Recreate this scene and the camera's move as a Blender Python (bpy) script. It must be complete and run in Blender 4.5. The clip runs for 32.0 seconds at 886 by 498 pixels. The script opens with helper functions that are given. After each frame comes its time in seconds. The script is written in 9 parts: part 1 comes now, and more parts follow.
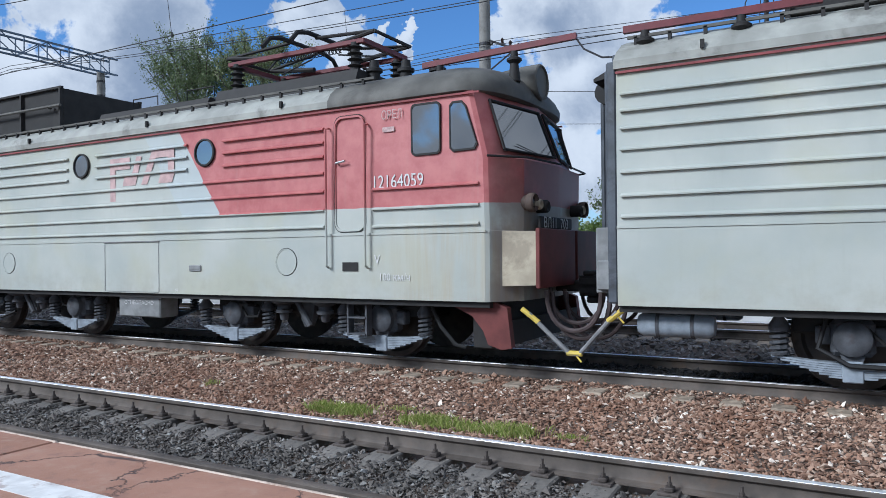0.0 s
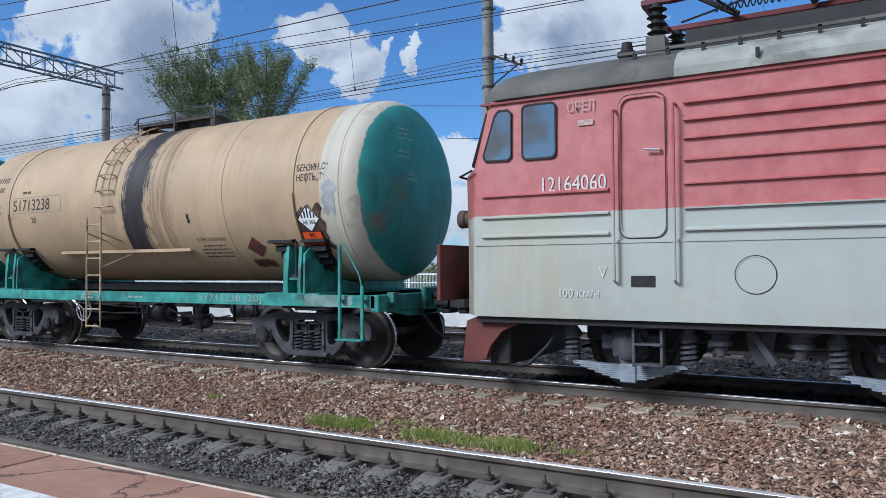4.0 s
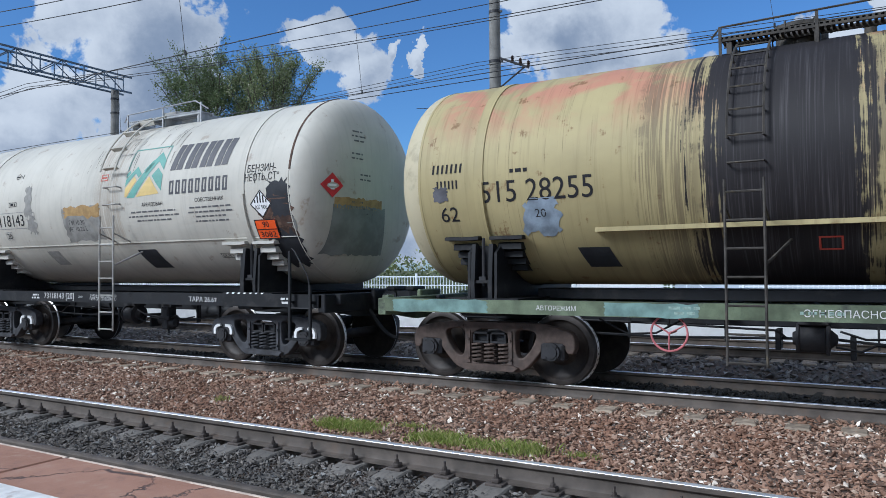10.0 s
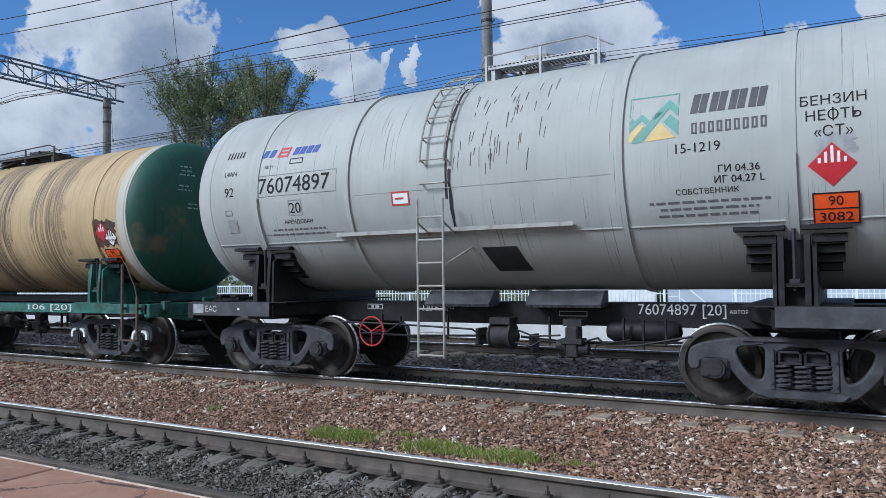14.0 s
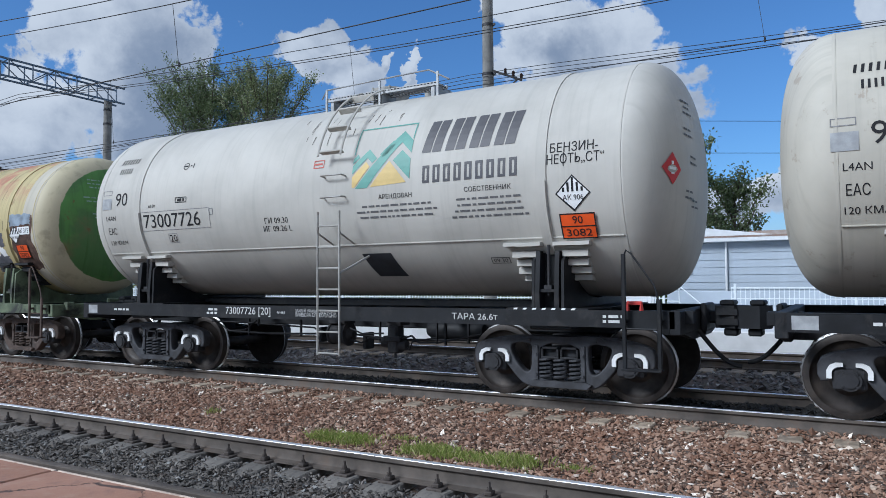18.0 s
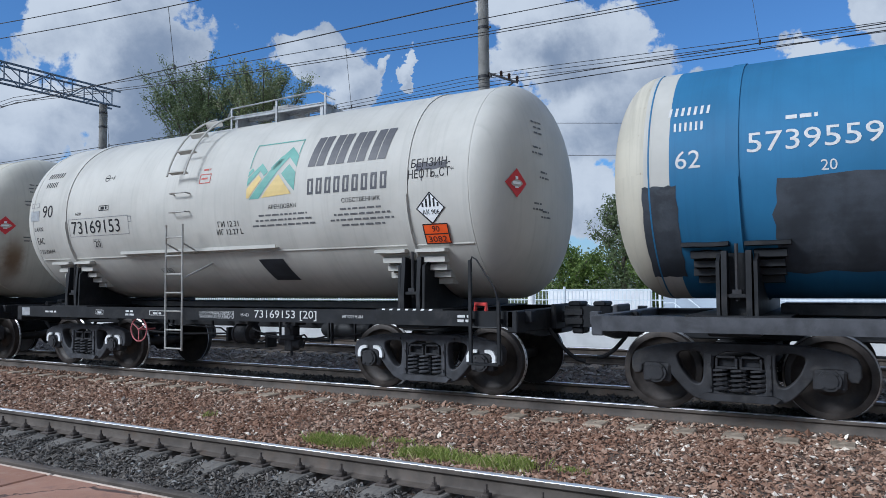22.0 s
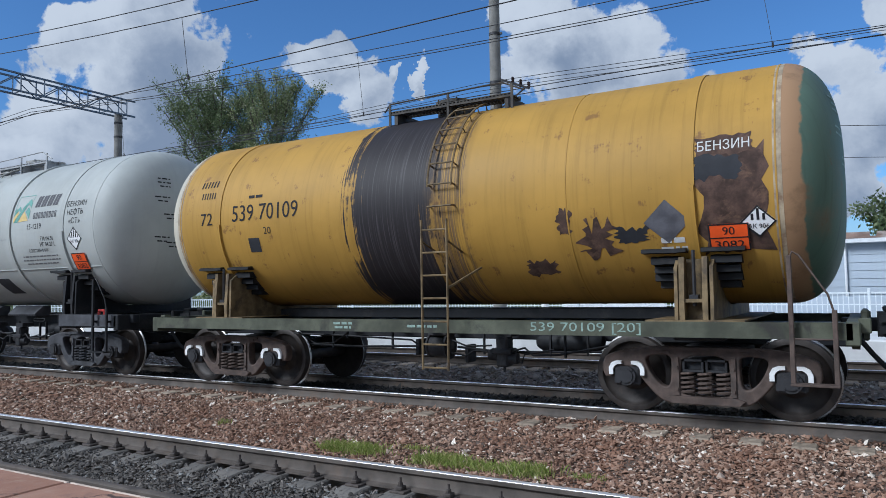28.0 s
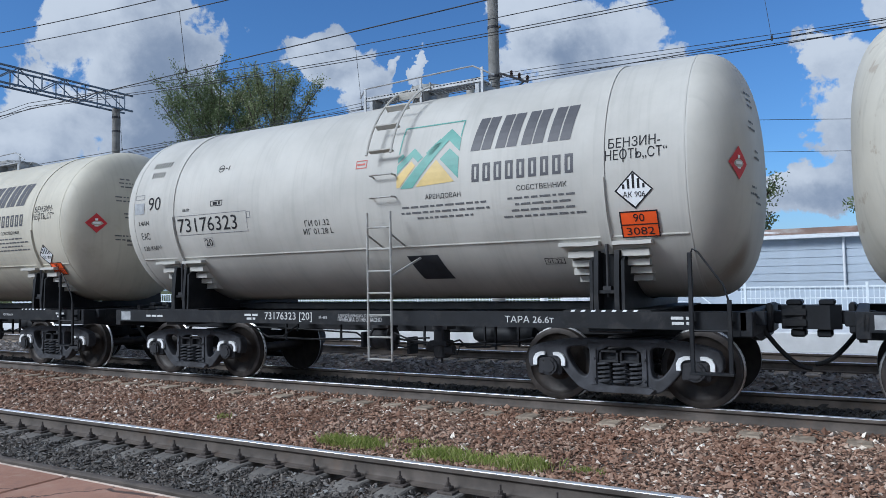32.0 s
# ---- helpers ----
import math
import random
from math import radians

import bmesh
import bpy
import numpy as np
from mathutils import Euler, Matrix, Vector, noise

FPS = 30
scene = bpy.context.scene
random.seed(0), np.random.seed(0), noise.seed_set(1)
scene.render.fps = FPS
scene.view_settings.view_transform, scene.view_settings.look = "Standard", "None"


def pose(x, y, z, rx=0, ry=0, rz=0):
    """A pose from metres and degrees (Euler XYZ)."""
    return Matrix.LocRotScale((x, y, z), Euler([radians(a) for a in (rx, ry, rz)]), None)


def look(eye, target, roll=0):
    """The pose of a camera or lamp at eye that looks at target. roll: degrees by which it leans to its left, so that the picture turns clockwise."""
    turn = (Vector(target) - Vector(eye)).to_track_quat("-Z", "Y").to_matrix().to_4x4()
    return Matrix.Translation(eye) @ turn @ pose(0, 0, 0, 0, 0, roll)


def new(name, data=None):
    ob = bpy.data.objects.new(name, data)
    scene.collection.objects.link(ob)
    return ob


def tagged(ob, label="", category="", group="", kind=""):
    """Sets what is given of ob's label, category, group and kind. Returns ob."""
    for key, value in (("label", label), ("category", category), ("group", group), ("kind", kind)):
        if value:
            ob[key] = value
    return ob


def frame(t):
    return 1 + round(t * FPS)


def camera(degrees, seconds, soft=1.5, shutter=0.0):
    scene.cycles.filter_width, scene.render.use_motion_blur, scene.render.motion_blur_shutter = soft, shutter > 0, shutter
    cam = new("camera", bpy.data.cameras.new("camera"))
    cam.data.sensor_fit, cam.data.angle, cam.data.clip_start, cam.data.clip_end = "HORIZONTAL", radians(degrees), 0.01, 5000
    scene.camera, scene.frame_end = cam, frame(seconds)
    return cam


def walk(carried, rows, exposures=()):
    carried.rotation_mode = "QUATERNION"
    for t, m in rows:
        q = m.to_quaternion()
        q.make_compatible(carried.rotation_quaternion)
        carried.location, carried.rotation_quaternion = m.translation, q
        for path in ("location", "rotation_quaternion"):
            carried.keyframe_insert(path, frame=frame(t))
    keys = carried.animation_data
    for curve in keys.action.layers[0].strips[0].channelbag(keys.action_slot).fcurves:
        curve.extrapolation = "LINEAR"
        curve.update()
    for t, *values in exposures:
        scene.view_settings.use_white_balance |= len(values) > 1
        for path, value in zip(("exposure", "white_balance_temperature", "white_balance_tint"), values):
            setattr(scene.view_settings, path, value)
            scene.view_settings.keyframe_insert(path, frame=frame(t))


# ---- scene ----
# ---------------------------------------------------------------- camera
EYE = (0.0, -10.11, 1.52)
cam = camera(62.97, 32.0, soft=0.75, shutter=0.0)
CAM_ROWS = (
    (0, 29.45, 0.38, 0.59), (0.5, 29.65, 0.57, 0.63), (1, 29.80, 0.72, 0.57), (1.5, 29.85, 0.91, 0.60),
    (2, 29.82, 1.12, 0.64), (2.5, 29.77, 1.27, 0.45), (4.5, 29.64, 1.49, 0.37), (5, 29.64, 1.51, 0.41),
    (5.5, 29.62, 1.51, 0.45), (6, 29.63, 1.45, 0.45), (6.5, 29.63, 1.41, 0.50), (7, 29.69, 1.36, 0.52),
    (7.5, 29.77, 1.39, 0.46), (8, 29.89, 1.44, 0.42), (8.5, 30.00, 1.55, 0.38), (9, 30.18, 1.64, 0.40),
    (9.5, 30.25, 1.66, 0.43), (10, 30.24, 1.68, 0.46), (10.5, 30.15, 1.68, 0.58), (11, 29.97, 1.66, 0.62),
    (11.5, 29.83, 1.64, 0.70), (12, 29.76, 1.71, 0.73), (12.5, 29.75, 1.88, 0.80), (13, 29.71, 2.06, 0.77),
    (13.5, 29.69, 2.20, 0.77), (14, 29.72, 2.32, 0.68), (14.5, 29.80, 2.38, 0.61), (16.5, 29.84, 2.66, 0.39),
    (17, 29.80, 2.73, 0.41), (17.5, 29.74, 2.71, 0.41), (18, 29.68, 2.60, 0.38), (18.5, 29.62, 2.48, 0.33),
    (19, 29.51, 2.46, 0.34), (19.5, 29.43, 2.48, 0.39), (20, 29.34, 2.53, 0.41), (20.5, 29.26, 2.57, 0.40),
    (21, 29.29, 2.60, 0.39), (21.5, 29.33, 2.68, 0.43), (22, 29.40, 2.79, 0.53), (22.5, 29.47, 2.93, 0.65),
    (23, 29.57, 3.05, 0.81), (23.5, 29.68, 3.12, 0.92), (24, 29.77, 3.06, 1.04), (24.5, 29.85, 2.92, 1.05),
    (25, 29.91, 2.78, 1.04), (25.5, 30.03, 2.76, 0.98), (27.5, 30.38, 3.26, 0.90), (28, 30.44, 3.31, 0.91),
    (28.5, 30.45, 3.32, 1.02), (29, 30.43, 3.29, 1.01), (29.5, 30.38, 3.26, 1.06), (30, 30.37, 3.24, 1.03),
    (30.5, 30.33, 3.19, 1.04), (31, 30.34, 3.08, 0.99), (31.5, 30.33, 2.94, 1.00), (32, 30.35, 2.84, 1.01),
)

walk(cam, [(t, pose(*EYE, 90 + pitch, roll, yaw)) for t, yaw, pitch, roll in CAM_ROWS],
     exposures=[(0, 0.12, 5600, 8), (3, 0.06, 5600, 8), (10, -0.06, 5600, 8), (18, -0.13, 5600, 8), (32, -0.16, 5600, 8)])

# ---------------------------------------------------------------- light
SUN_DIR = Vector((-0.46, -0.68, 0.57)).normalized()      # towards the sun
sun = new("sun", bpy.data.lights.new("sun", "SUN"))
sun.data.energy, sun.data.angle, sun.data.color = 3.85, radians(20.0), (1.0, 0.975, 0.935)
sun.matrix_world = look((0, 0, 60), Vector((0, 0, 60)) - SUN_DIR)


class Nodes:
    """Short-hand for wiring a node tree."""

    def __init__(self, tree):
        self.tree = tree
        tree.nodes.clear()

    def add(self, kind, **kw):
        n = self.tree.nodes.new(kind)
        for k, v in kw.items():
            if k == "op":
                n.operation = v
            elif k == "blend":
                n.blend_type = v
        return n

    def put(self, socket, value):
        if isinstance(value, bpy.types.NodeSocket):
            self.tree.links.new(value, socket)
        elif isinstance(value, (tuple, list)) and len(value) == 3 and socket.type == "RGBA":
            socket.default_value = (*value, 1)
        else:
            socket.default_value = value

    def math(self, op, a, b=0.0, c=0.0, clamp=False):
        n = self.add("ShaderNodeMath", op=op)
        n.use_clamp = clamp
        for s, v in zip(n.inputs, (a, b, c)):
            self.put(s, v)
        return n.outputs[0]

    def vec(self, op, a, b=(0, 0, 0)):
        n = self.add("ShaderNodeVectorMath", op=op)
        self.put(n.inputs[0], a)
        self.put(n.inputs[1], b)
        return n.outputs["Value"] if op in ("DOT_PRODUCT", "LENGTH", "DISTANCE") else n.outputs[0]

    def mix(self, fac, a, b, blend="MIX"):
        n = self.add("ShaderNodeMix")
        n.data_type, n.blend_type = "RGBA", blend
        self.put(n.inputs[0], fac)
        self.put(n.inputs[6], a)
        self.put(n.inputs[7], b)
        return n.outputs[2]

    def noise(self, vector, scale, detail=3.0, rough=0.55, dist=0.0):
        n = self.add("ShaderNodeTexNoise")
        self.put(n.inputs["Vector"], vector)
        self.put(n.inputs["Scale"], scale)
        self.put(n.inputs["Detail"], detail)
        self.put(n.inputs["Roughness"], rough)
        self.put(n.inputs["Distortion"], dist)
        return n.outputs[0]

    def ramp(self, fac, lo, hi, smooth=True):
        n = self.add("ShaderNodeMapRange")
        n.interpolation_type = "SMOOTHSTEP" if smooth else "LINEAR"
        self.put(n.inputs[0], fac)
        self.put(n.inputs[1], lo)
        self.put(n.inputs[2], hi)
        return n.outputs[0]

    def combine(self, x, y, z):
        n = self.add("ShaderNodeCombineXYZ")
        for s, v in zip(n.inputs, (x, y, z)):
            self.put(s, v)
        return n.outputs[0]

    def split(self, v):
        n = self.add("ShaderNodeSeparateXYZ")
        self.put(n.inputs[0], v)
        return n.outputs


# Sky: blue above, white cumulus with grey bellies.
world = bpy.data.worlds.new("sky")
scene.world = world
world.use_nodes = True
W = Nodes(world.node_tree)
sky = W.add("ShaderNodeTexSky")
sky.sky_type, sky.sun_disc = "NISHITA", False
sky.sun_elevation = math.asin(SUN_DIR.z)
sky.sun_rotation = math.atan2(SUN_DIR.x, SUN_DIR.y)
sky.air_density, sky.dust_density, sky.ozone_density = 1.0, 0.6, 3.0
direction = W.add("ShaderNodeTexCoord").outputs["Generated"]
# a tangent plane on the sky, centred 30 degrees left of straight across the tracks
AXIS = Vector((-math.sin(radians(29.6)), math.cos(radians(29.6)), 0.0))
SIDE = Vector((math.cos(radians(29.6)), math.sin(radians(29.6)), 0.0))
depth = W.vec("DOT_PRODUCT", direction, tuple(AXIS))
ahead = W.math("MAXIMUM", depth, 0.05)
su = W.math("DIVIDE", W.vec("DOT_PRODUCT", direction, tuple(SIDE)), ahead)
sv = W.math("DIVIDE", W.vec("DOT_PRODUCT", direction, (0, 0, 1)), ahead)
warp_a, warp_b = W.noise(direction, 6.0, 6.0, 0.62), W.noise(W.vec("ADD", direction, (5.3, 1.7, 2.9)), 6.0, 6.0, 0.62)
su = W.math("ADD", su, W.math("MULTIPLY", W.math("SUBTRACT", warp_a, 0.5), 0.22))
sv = W.math("ADD", sv, W.math("MULTIPLY", W.math("SUBTRACT", warp_b, 0.5), 0.16))
puff = W.noise(direction, 5.0, 8.0, 0.60, 0.3)
puff2 = W.noise(direction, 17.0, 6.0, 0.62, 0.2)
wide = W.noise(direction, 2.1, 5.0, 0.55)
CLOUDS = (  # centre across and up, half width, half height
    (-0.42, 0.33, 0.125, 0.20, 0.42), (-0.53, 0.36, 0.08, 0.06), (-0.54, 0.25, 0.13, 0.07), (-0.41, 0.22, 0.09, 0.08, 0.4), (-0.60, 0.20, 0.10, 0.04),
    (-0.18, 0.305, 0.055, 0.045), (-0.125, 0.26, 0.055, 0.05, 0.2), (-0.05, 0.295, 0.010, 0.028), (-0.085, 0.31, 0.012, 0.02),
    (0.16, 0.33, 0.12, 0.09, 0.45), (0.26, 0.30, 0.09, 0.13, 0.25), (0.065, 0.385, 0.05, 0.05), (0.13, 0.37, 0.10, 0.07), (0.24, 0.22, 0.12, 0.07),
    (0.52, 0.31, 0.06, 0.05), (0.60, 0.23, 0.10, 0.11, 0.3), (0.50, 0.12, 0.11, 0.04), (0.62, 0.36, 0.05, 0.05),
    (-0.58, 0.13, 0.06, 0.025), (0.20, 0.10, 0.30, 0.07), (-0.3, 0.06, 0.5, 0.05), (0.05, 0.16, 0.09, 0.05),
)
field = None
belly = None
for cx, cy, rx, ry, *gloom in CLOUDS:
    ex = W.math("DIVIDE", W.math("SUBTRACT", su, cx), rx)
    ey = W.math("DIVIDE", W.math("SUBTRACT", sv, cy), ry)
    inside = W.math("SUBTRACT", 1.0, W.math("SQRT", W.math("ADD", W.math("MULTIPLY", ex, ex), W.math("MULTIPLY", ey, ey))))
    field = inside if field is None else W.math("SMOOTH_MAX", field, inside, 0.25)
    # grey grows towards the lower right of each heap
    low = W.math("MULTIPLY", W.math("SUBTRACT", W.math("MULTIPLY", ex, 0.5), ey), 0.6)
    if gloom:
        low = W.math("ADD", low, W.math("MULTIPLY", W.math("ADD", ex, 0.75), gloom[0]))
    low = W.math("MULTIPLY", W.math("MAXIMUM", inside, 0.0), low)
    belly = low if belly is None else W.math("ADD", belly, low)
elsewhere = W.math("SUBTRACT", W.math("MULTIPLY", wide, 3.2), 1.25)
front = W.ramp(depth, 0.45, 0.75)
field = W.math("ADD", W.math("MULTIPLY", field, front), W.math("MULTIPLY", elsewhere, W.math("SUBTRACT", 1.0, front)))
edge = W.math("ADD", W.math("MULTIPLY", W.math("SUBTRACT", puff, 0.5), 1.6), W.math("MULTIPLY", W.math("SUBTRACT", puff2, 0.5), 1.3))
cover = W.ramp(W.math("ADD", field, edge), 0.04, 0.19)
shade = W.math("ADD", W.math("MULTIPLY", belly, 1.5), W.math("MULTIPLY", W.math("SUBTRACT", puff, 0.44), 1.9))
shade = W.math("ADD", shade, W.math("MULTIPLY", W.math("SUBTRACT", puff2, 0.5), 0.9))
shade = W.ramp(shade, -0.26, 0.92)
cloud = W.mix(shade, (0.68, 0.70, 0.73), (0.26, 0.31, 0.40))
haze = W.ramp(sv, 0.16, 0.0)
blue = W.mix(1.0, sky.outputs[0], (0.076, 0.103, 0.130), "MULTIPLY")
blue = W.mix(W.math("MULTIPLY", haze, 0.35), blue, (0.50, 0.60, 0.72))
upper = W.mix(cover, blue, cloud)
back = W.add("ShaderNodeBackground")
W.put(back.inputs[0], upper)
back.inputs[1].default_value = 1.0
out = W.add("ShaderNodeOutputWorld")
world.node_tree.links.new(back.outputs[0], out.inputs[0])

# ---------------------------------------------------------------- materials
def principled(name):
    mat = bpy.data.materials.new(name)
    mat.use_nodes = True
    n = Nodes(mat.node_tree)
    bsdf = n.add("ShaderNodeBsdfPrincipled")
    o = n.add("ShaderNodeOutputMaterial")
    mat.node_tree.links.new(bsdf.outputs[0], o.inputs[0])
    return mat, n, bsdf


def bump(n, bsdf, height, strength, distance=0.01):
    b = n.add("ShaderNodeBump")
    n.put(b.inputs["Strength"], strength)
    n.put(b.inputs["Distance"], distance)
    n.put(b.inputs["Height"], height)
    n.put(bsdf.inputs["Normal"], b.outputs[0])


def coords(n):
    return n.add("ShaderNodeTexCoord").outputs["Object"]


def surface(name, colour, rough=0.6, metal=0.0, vary=0.25, scale=6.0, grain=60.0, relief=0.15, stain=None, stain_amount=0.35,
            random_tone=0.0):
    """A painted or raw surface with patches, fine grain and optional stains."""
    mat, n, bsdf = principled(name)
    p = coords(n)
    big, fine = n.noise(p, scale, 4.0), n.noise(p, grain, 3.0, 0.7)
    dark, light = tuple(c * (1 - vary) for c in colour), tuple(min(1.0, c * (1 + vary)) for c in colour)
    col = n.mix(n.ramp(big, 0.3, 0.7), dark, light)
    col = n.mix(n.math("MULTIPLY", n.ramp(fine, 0.45, 0.75), vary * 0.8), col, dark)
    if stain:
        spots = n.ramp(n.noise(p, scale * 0.55, 7.0, 0.68, 0.4), 0.52, 0.66)
        col = n.mix(n.math("MULTIPLY", spots, stain_amount), col, stain)
    if random_tone:
        rnd = n.add("ShaderNodeObjectInfo").outputs["Random"]
        tone = n.math("ADD", 1.0 - random_tone, n.math("MULTIPLY", rnd, 2 * random_tone))
        col = n.mix(1.0, col, n.combine(tone, tone, tone), "MULTIPLY")
    n.put(bsdf.inputs["Base Color"], col)
    n.put(bsdf.inputs["Metallic"], metal)
    bsdf.inputs["Specular IOR Level"].default_value = 0.3
    n.put(bsdf.inputs["Roughness"], n.math("ADD", rough - 0.1, n.math("MULTIPLY", big, 0.2), clamp=True))
    bump(n, bsdf, n.math("ADD", fine, n.math("MULTIPLY", big, 0.6)), relief, 0.004)
    return mat


HEADS = {}             # the same paint on the ends
CLEAN = {}             # the same paint without the spill, for straps and seams


def tank_paint(name, colour, spill=(), grime=0.35, rust=0.0, rust_colour=(0.16, 0.075, 0.03), fade=None, fade_amount=0.0, rough=0.47,
               drips=0.0, disc=None, high=False, end=False, smear=None, gutter=None):
    """Weathered paint on a tank lying along x. spill: (centre, half width, colour, strength) of product run down from the hatch."""
    mat, n, bsdf = principled(name)
    p = coords(n)
    x, y, z = n.split(p)[:3]
    angle = n.math("ARCTAN2", z, n.math("MULTIPLY", y, -1.0))
    end = end or "head" in name
    sheet = p if end else n.combine(x, n.math("MULTIPLY", angle, 1.5), 0.0)
    if end:            # the bulging ends are streaked downwards
        x, angle = y, n.math("ADD", z, n.math("MULTIPLY", x, 0.3))
    big = n.noise(sheet, 0.7, 5.0, 0.6, 0.2)
    mid = n.noise(sheet, 3.2, 5.0, 0.62)
    fine = n.noise(sheet, 45.0, 3.0, 0.7)
    runs = n.noise(n.combine(n.math("MULTIPLY", x, 9.0), n.math("MULTIPLY", angle, 0.55), 0.0), 1.0, 6.0, 0.65, 0.3)
    thin = n.noise(n.combine(n.math("MULTIPLY", x, 38.0), n.math("MULTIPLY", angle, 0.9), 3.0), 1.0, 4.0, 0.6, 0.2)
    dull = tuple(c * 0.80 for c in colour)
    col = n.mix(n.ramp(big, 0.30, 0.72), dull, colour)
    if fade is not None:
        worn_off = n.math("MULTIPLY", n.ramp(n.noise(sheet, 1.15, 6.0, 0.6, 0.5), 0.44, 0.58), fade_amount)
        if high:           # sun-bleached on the crown
            worn_off = n.math("MULTIPLY", worn_off, n.ramp(n.math("ADD", angle, n.math("MULTIPLY", runs, 0.7)), 0.55, 1.15))
        col = n.mix(worn_off, col, fade)
    col = n.mix(n.math("MULTIPLY", n.ramp(runs, 0.48, 0.70), grime * 0.85), col, tuple(c * 0.45 for c in colour))
    col = n.mix(n.math("MULTIPLY", n.ramp(mid, 0.56, 0.74), grime * (0.5 if grime > 0.3 else 0.22)), col, tuple(c * 0.58 + 0.01 for c in colour))
    if end and grime > 0.2:
        col = n.mix(n.math("MULTIPLY", n.ramp(n.noise(p, 0.8, 5.0, 0.6), 0.54, 0.70), grime), col, (0.20, 0.135, 0.08))
    if rust:
        r = n.math("MULTIPLY", n.ramp(n.math("ADD", mid, n.math("MULTIPLY", thin, 0.25)), 0.74, 0.82), rust)
        col = n.mix(r, col, rust_colour)
    if drips:
        d = n.math("MULTIPLY", n.ramp(thin, 0.60, 0.68), n.ramp(big, 0.44, 0.58))
        col = n.mix(n.math("MULTIPLY", d, drips), col, (0.02, 0.018, 0.016))
    if disc is not None:   # the end's coloured field, painted by hand inside the rim
        rho = n.math("SQRT", n.math("ADD", n.math("MULTIPLY", y, y), n.math("MULTIPLY", z, z)))
        rho = n.math("ADD", rho, n.math("MULTIPLY", n.math("SUBTRACT", mid, 0.5), 0.10))
        col = n.mix(n.ramp(rho, disc[0] - 0.01, disc[0] + 0.01), col, n.mix(n.math("MULTIPLY", n.ramp(mid, 0.5, 0.72), 0.5), disc[1], tuple(c * 0.4 for c in disc[1])))
    if smear is not None:  # a brown run down one side of the end
        sy, sz, wide_, tall, strength = smear
        dy = n.math("DIVIDE", n.math("ADD", n.math("SUBTRACT", y, sy), n.math("MULTIPLY", n.math("SUBTRACT", mid, 0.5), 0.25)), wide_)
        dz = n.math("DIVIDE", n.math("SUBTRACT", z, sz), tall)
        away = n.math("SQRT", n.math("ADD", n.math("MULTIPLY", dy, dy), n.math("MULTIPLY", dz, dz)))
        col = n.mix(n.math("MULTIPLY", n.ramp(away, 1.0, 0.1), strength), col, (0.13, 0.075, 0.035))
    rough_out = n.math("ADD", rough, n.math("MULTIPLY", big, 0.2))
    for centre, half, tint, strength in spill:
        away = n.math("ABSOLUTE", n.math("SUBTRACT", x, centre))
        ragged = n.math("ADD", n.math("MULTIPLY", n.math("SUBTRACT", runs, 0.5), half * 1.7), n.math("ADD", n.math("MULTIPLY", n.math("SUBTRACT", thin, 0.5), half * 0.9), n.math("MULTIPLY", n.math("SUBTRACT", mid, 0.5), min(0.5, half) * 1.3)))
        m = n.ramp(n.math("SUBTRACT", n.math("SUBTRACT", half, away), ragged), -0.03, 0.10)
        core = n.ramp(n.math("SUBTRACT", half * 0.8, away), -0.1, 0.25)
        m = n.math("MAXIMUM", m, n.math("MULTIPLY", core, n.ramp(thin, 0.25, 0.6)))
        if strength < 0.95:
            m = n.math("MULTIPLY", m, n.ramp(n.math("ADD", thin, n.math("MULTIPLY", runs, 0.5)), 0.62, 0.92))
            m = n.math("MULTIPLY", m, 1.5, clamp=True)
        if gutter is not None:     # the run stops at the gutter
            m = n.math("MULTIPLY", m, n.ramp(angle, gutter - 0.01, gutter + 0.02))
        m = n.math("MULTIPLY", m, strength, clamp=True)
        worn = n.mix(n.ramp(thin, 0.48, 0.8), tint, tuple(min(1.0, c * 2.6 + 0.02) for c in tint))
        col = n.mix(m, col, worn)
    n.put(bsdf.inputs["Base Color"], col)
    n.put(bsdf.inputs["Roughness"], rough_out)
    n.put(bsdf.inputs["Specular IOR Level"], 0.25)
    bump(n, bsdf, n.math("ADD", fine, n.math("MULTIPLY", n.noise(sheet, 1.6, 2.0), 5.0)), 0.10, 0.006)
    CLEAN[name] = tank_paint(name + "_on_fittings", colour, grime=grime, rust=rust * 0.5, rough=rough) if spill or disc else mat
    if not end:
        HEADS[name] = tank_paint(name + "_on_ends", colour, grime=grime, rust=rust, rough=rough, end=True)
    return mat


BLACK = surface("black_underframe_paint", (0.010, 0.011, 0.0135), 0.6, vary=0.35, scale=5, stain=(0.05, 0.047, 0.045), stain_amount=0.35)
IRON = surface("cast_iron_dirty", (0.027, 0.027, 0.030), 0.66, vary=0.35, scale=7, stain=(0.075, 0.068, 0.062), stain_amount=0.4)
WHEEL = surface("wheel_steel_brown", (0.040, 0.034, 0.031), 0.55, metal=0.2, vary=0.3, scale=8, stain=(0.07, 0.055, 0.045), stain_amount=0.5)
TREAD = surface("polished_tread", (0.42, 0.42, 0.42), 0.38, metal=1.0, vary=0.1)
STEEL = surface("railhead_steel", (0.80, 0.80, 0.81), 0.50, metal=0.9, vary=0.1, scale=3, relief=0.03)
RAIL = surface("rail_side_brown", (0.092, 0.077, 0.066), 0.7, vary=0.3, scale=4, grain=90, stain=(0.12, 0.08, 0.055), stain_amount=0.5)
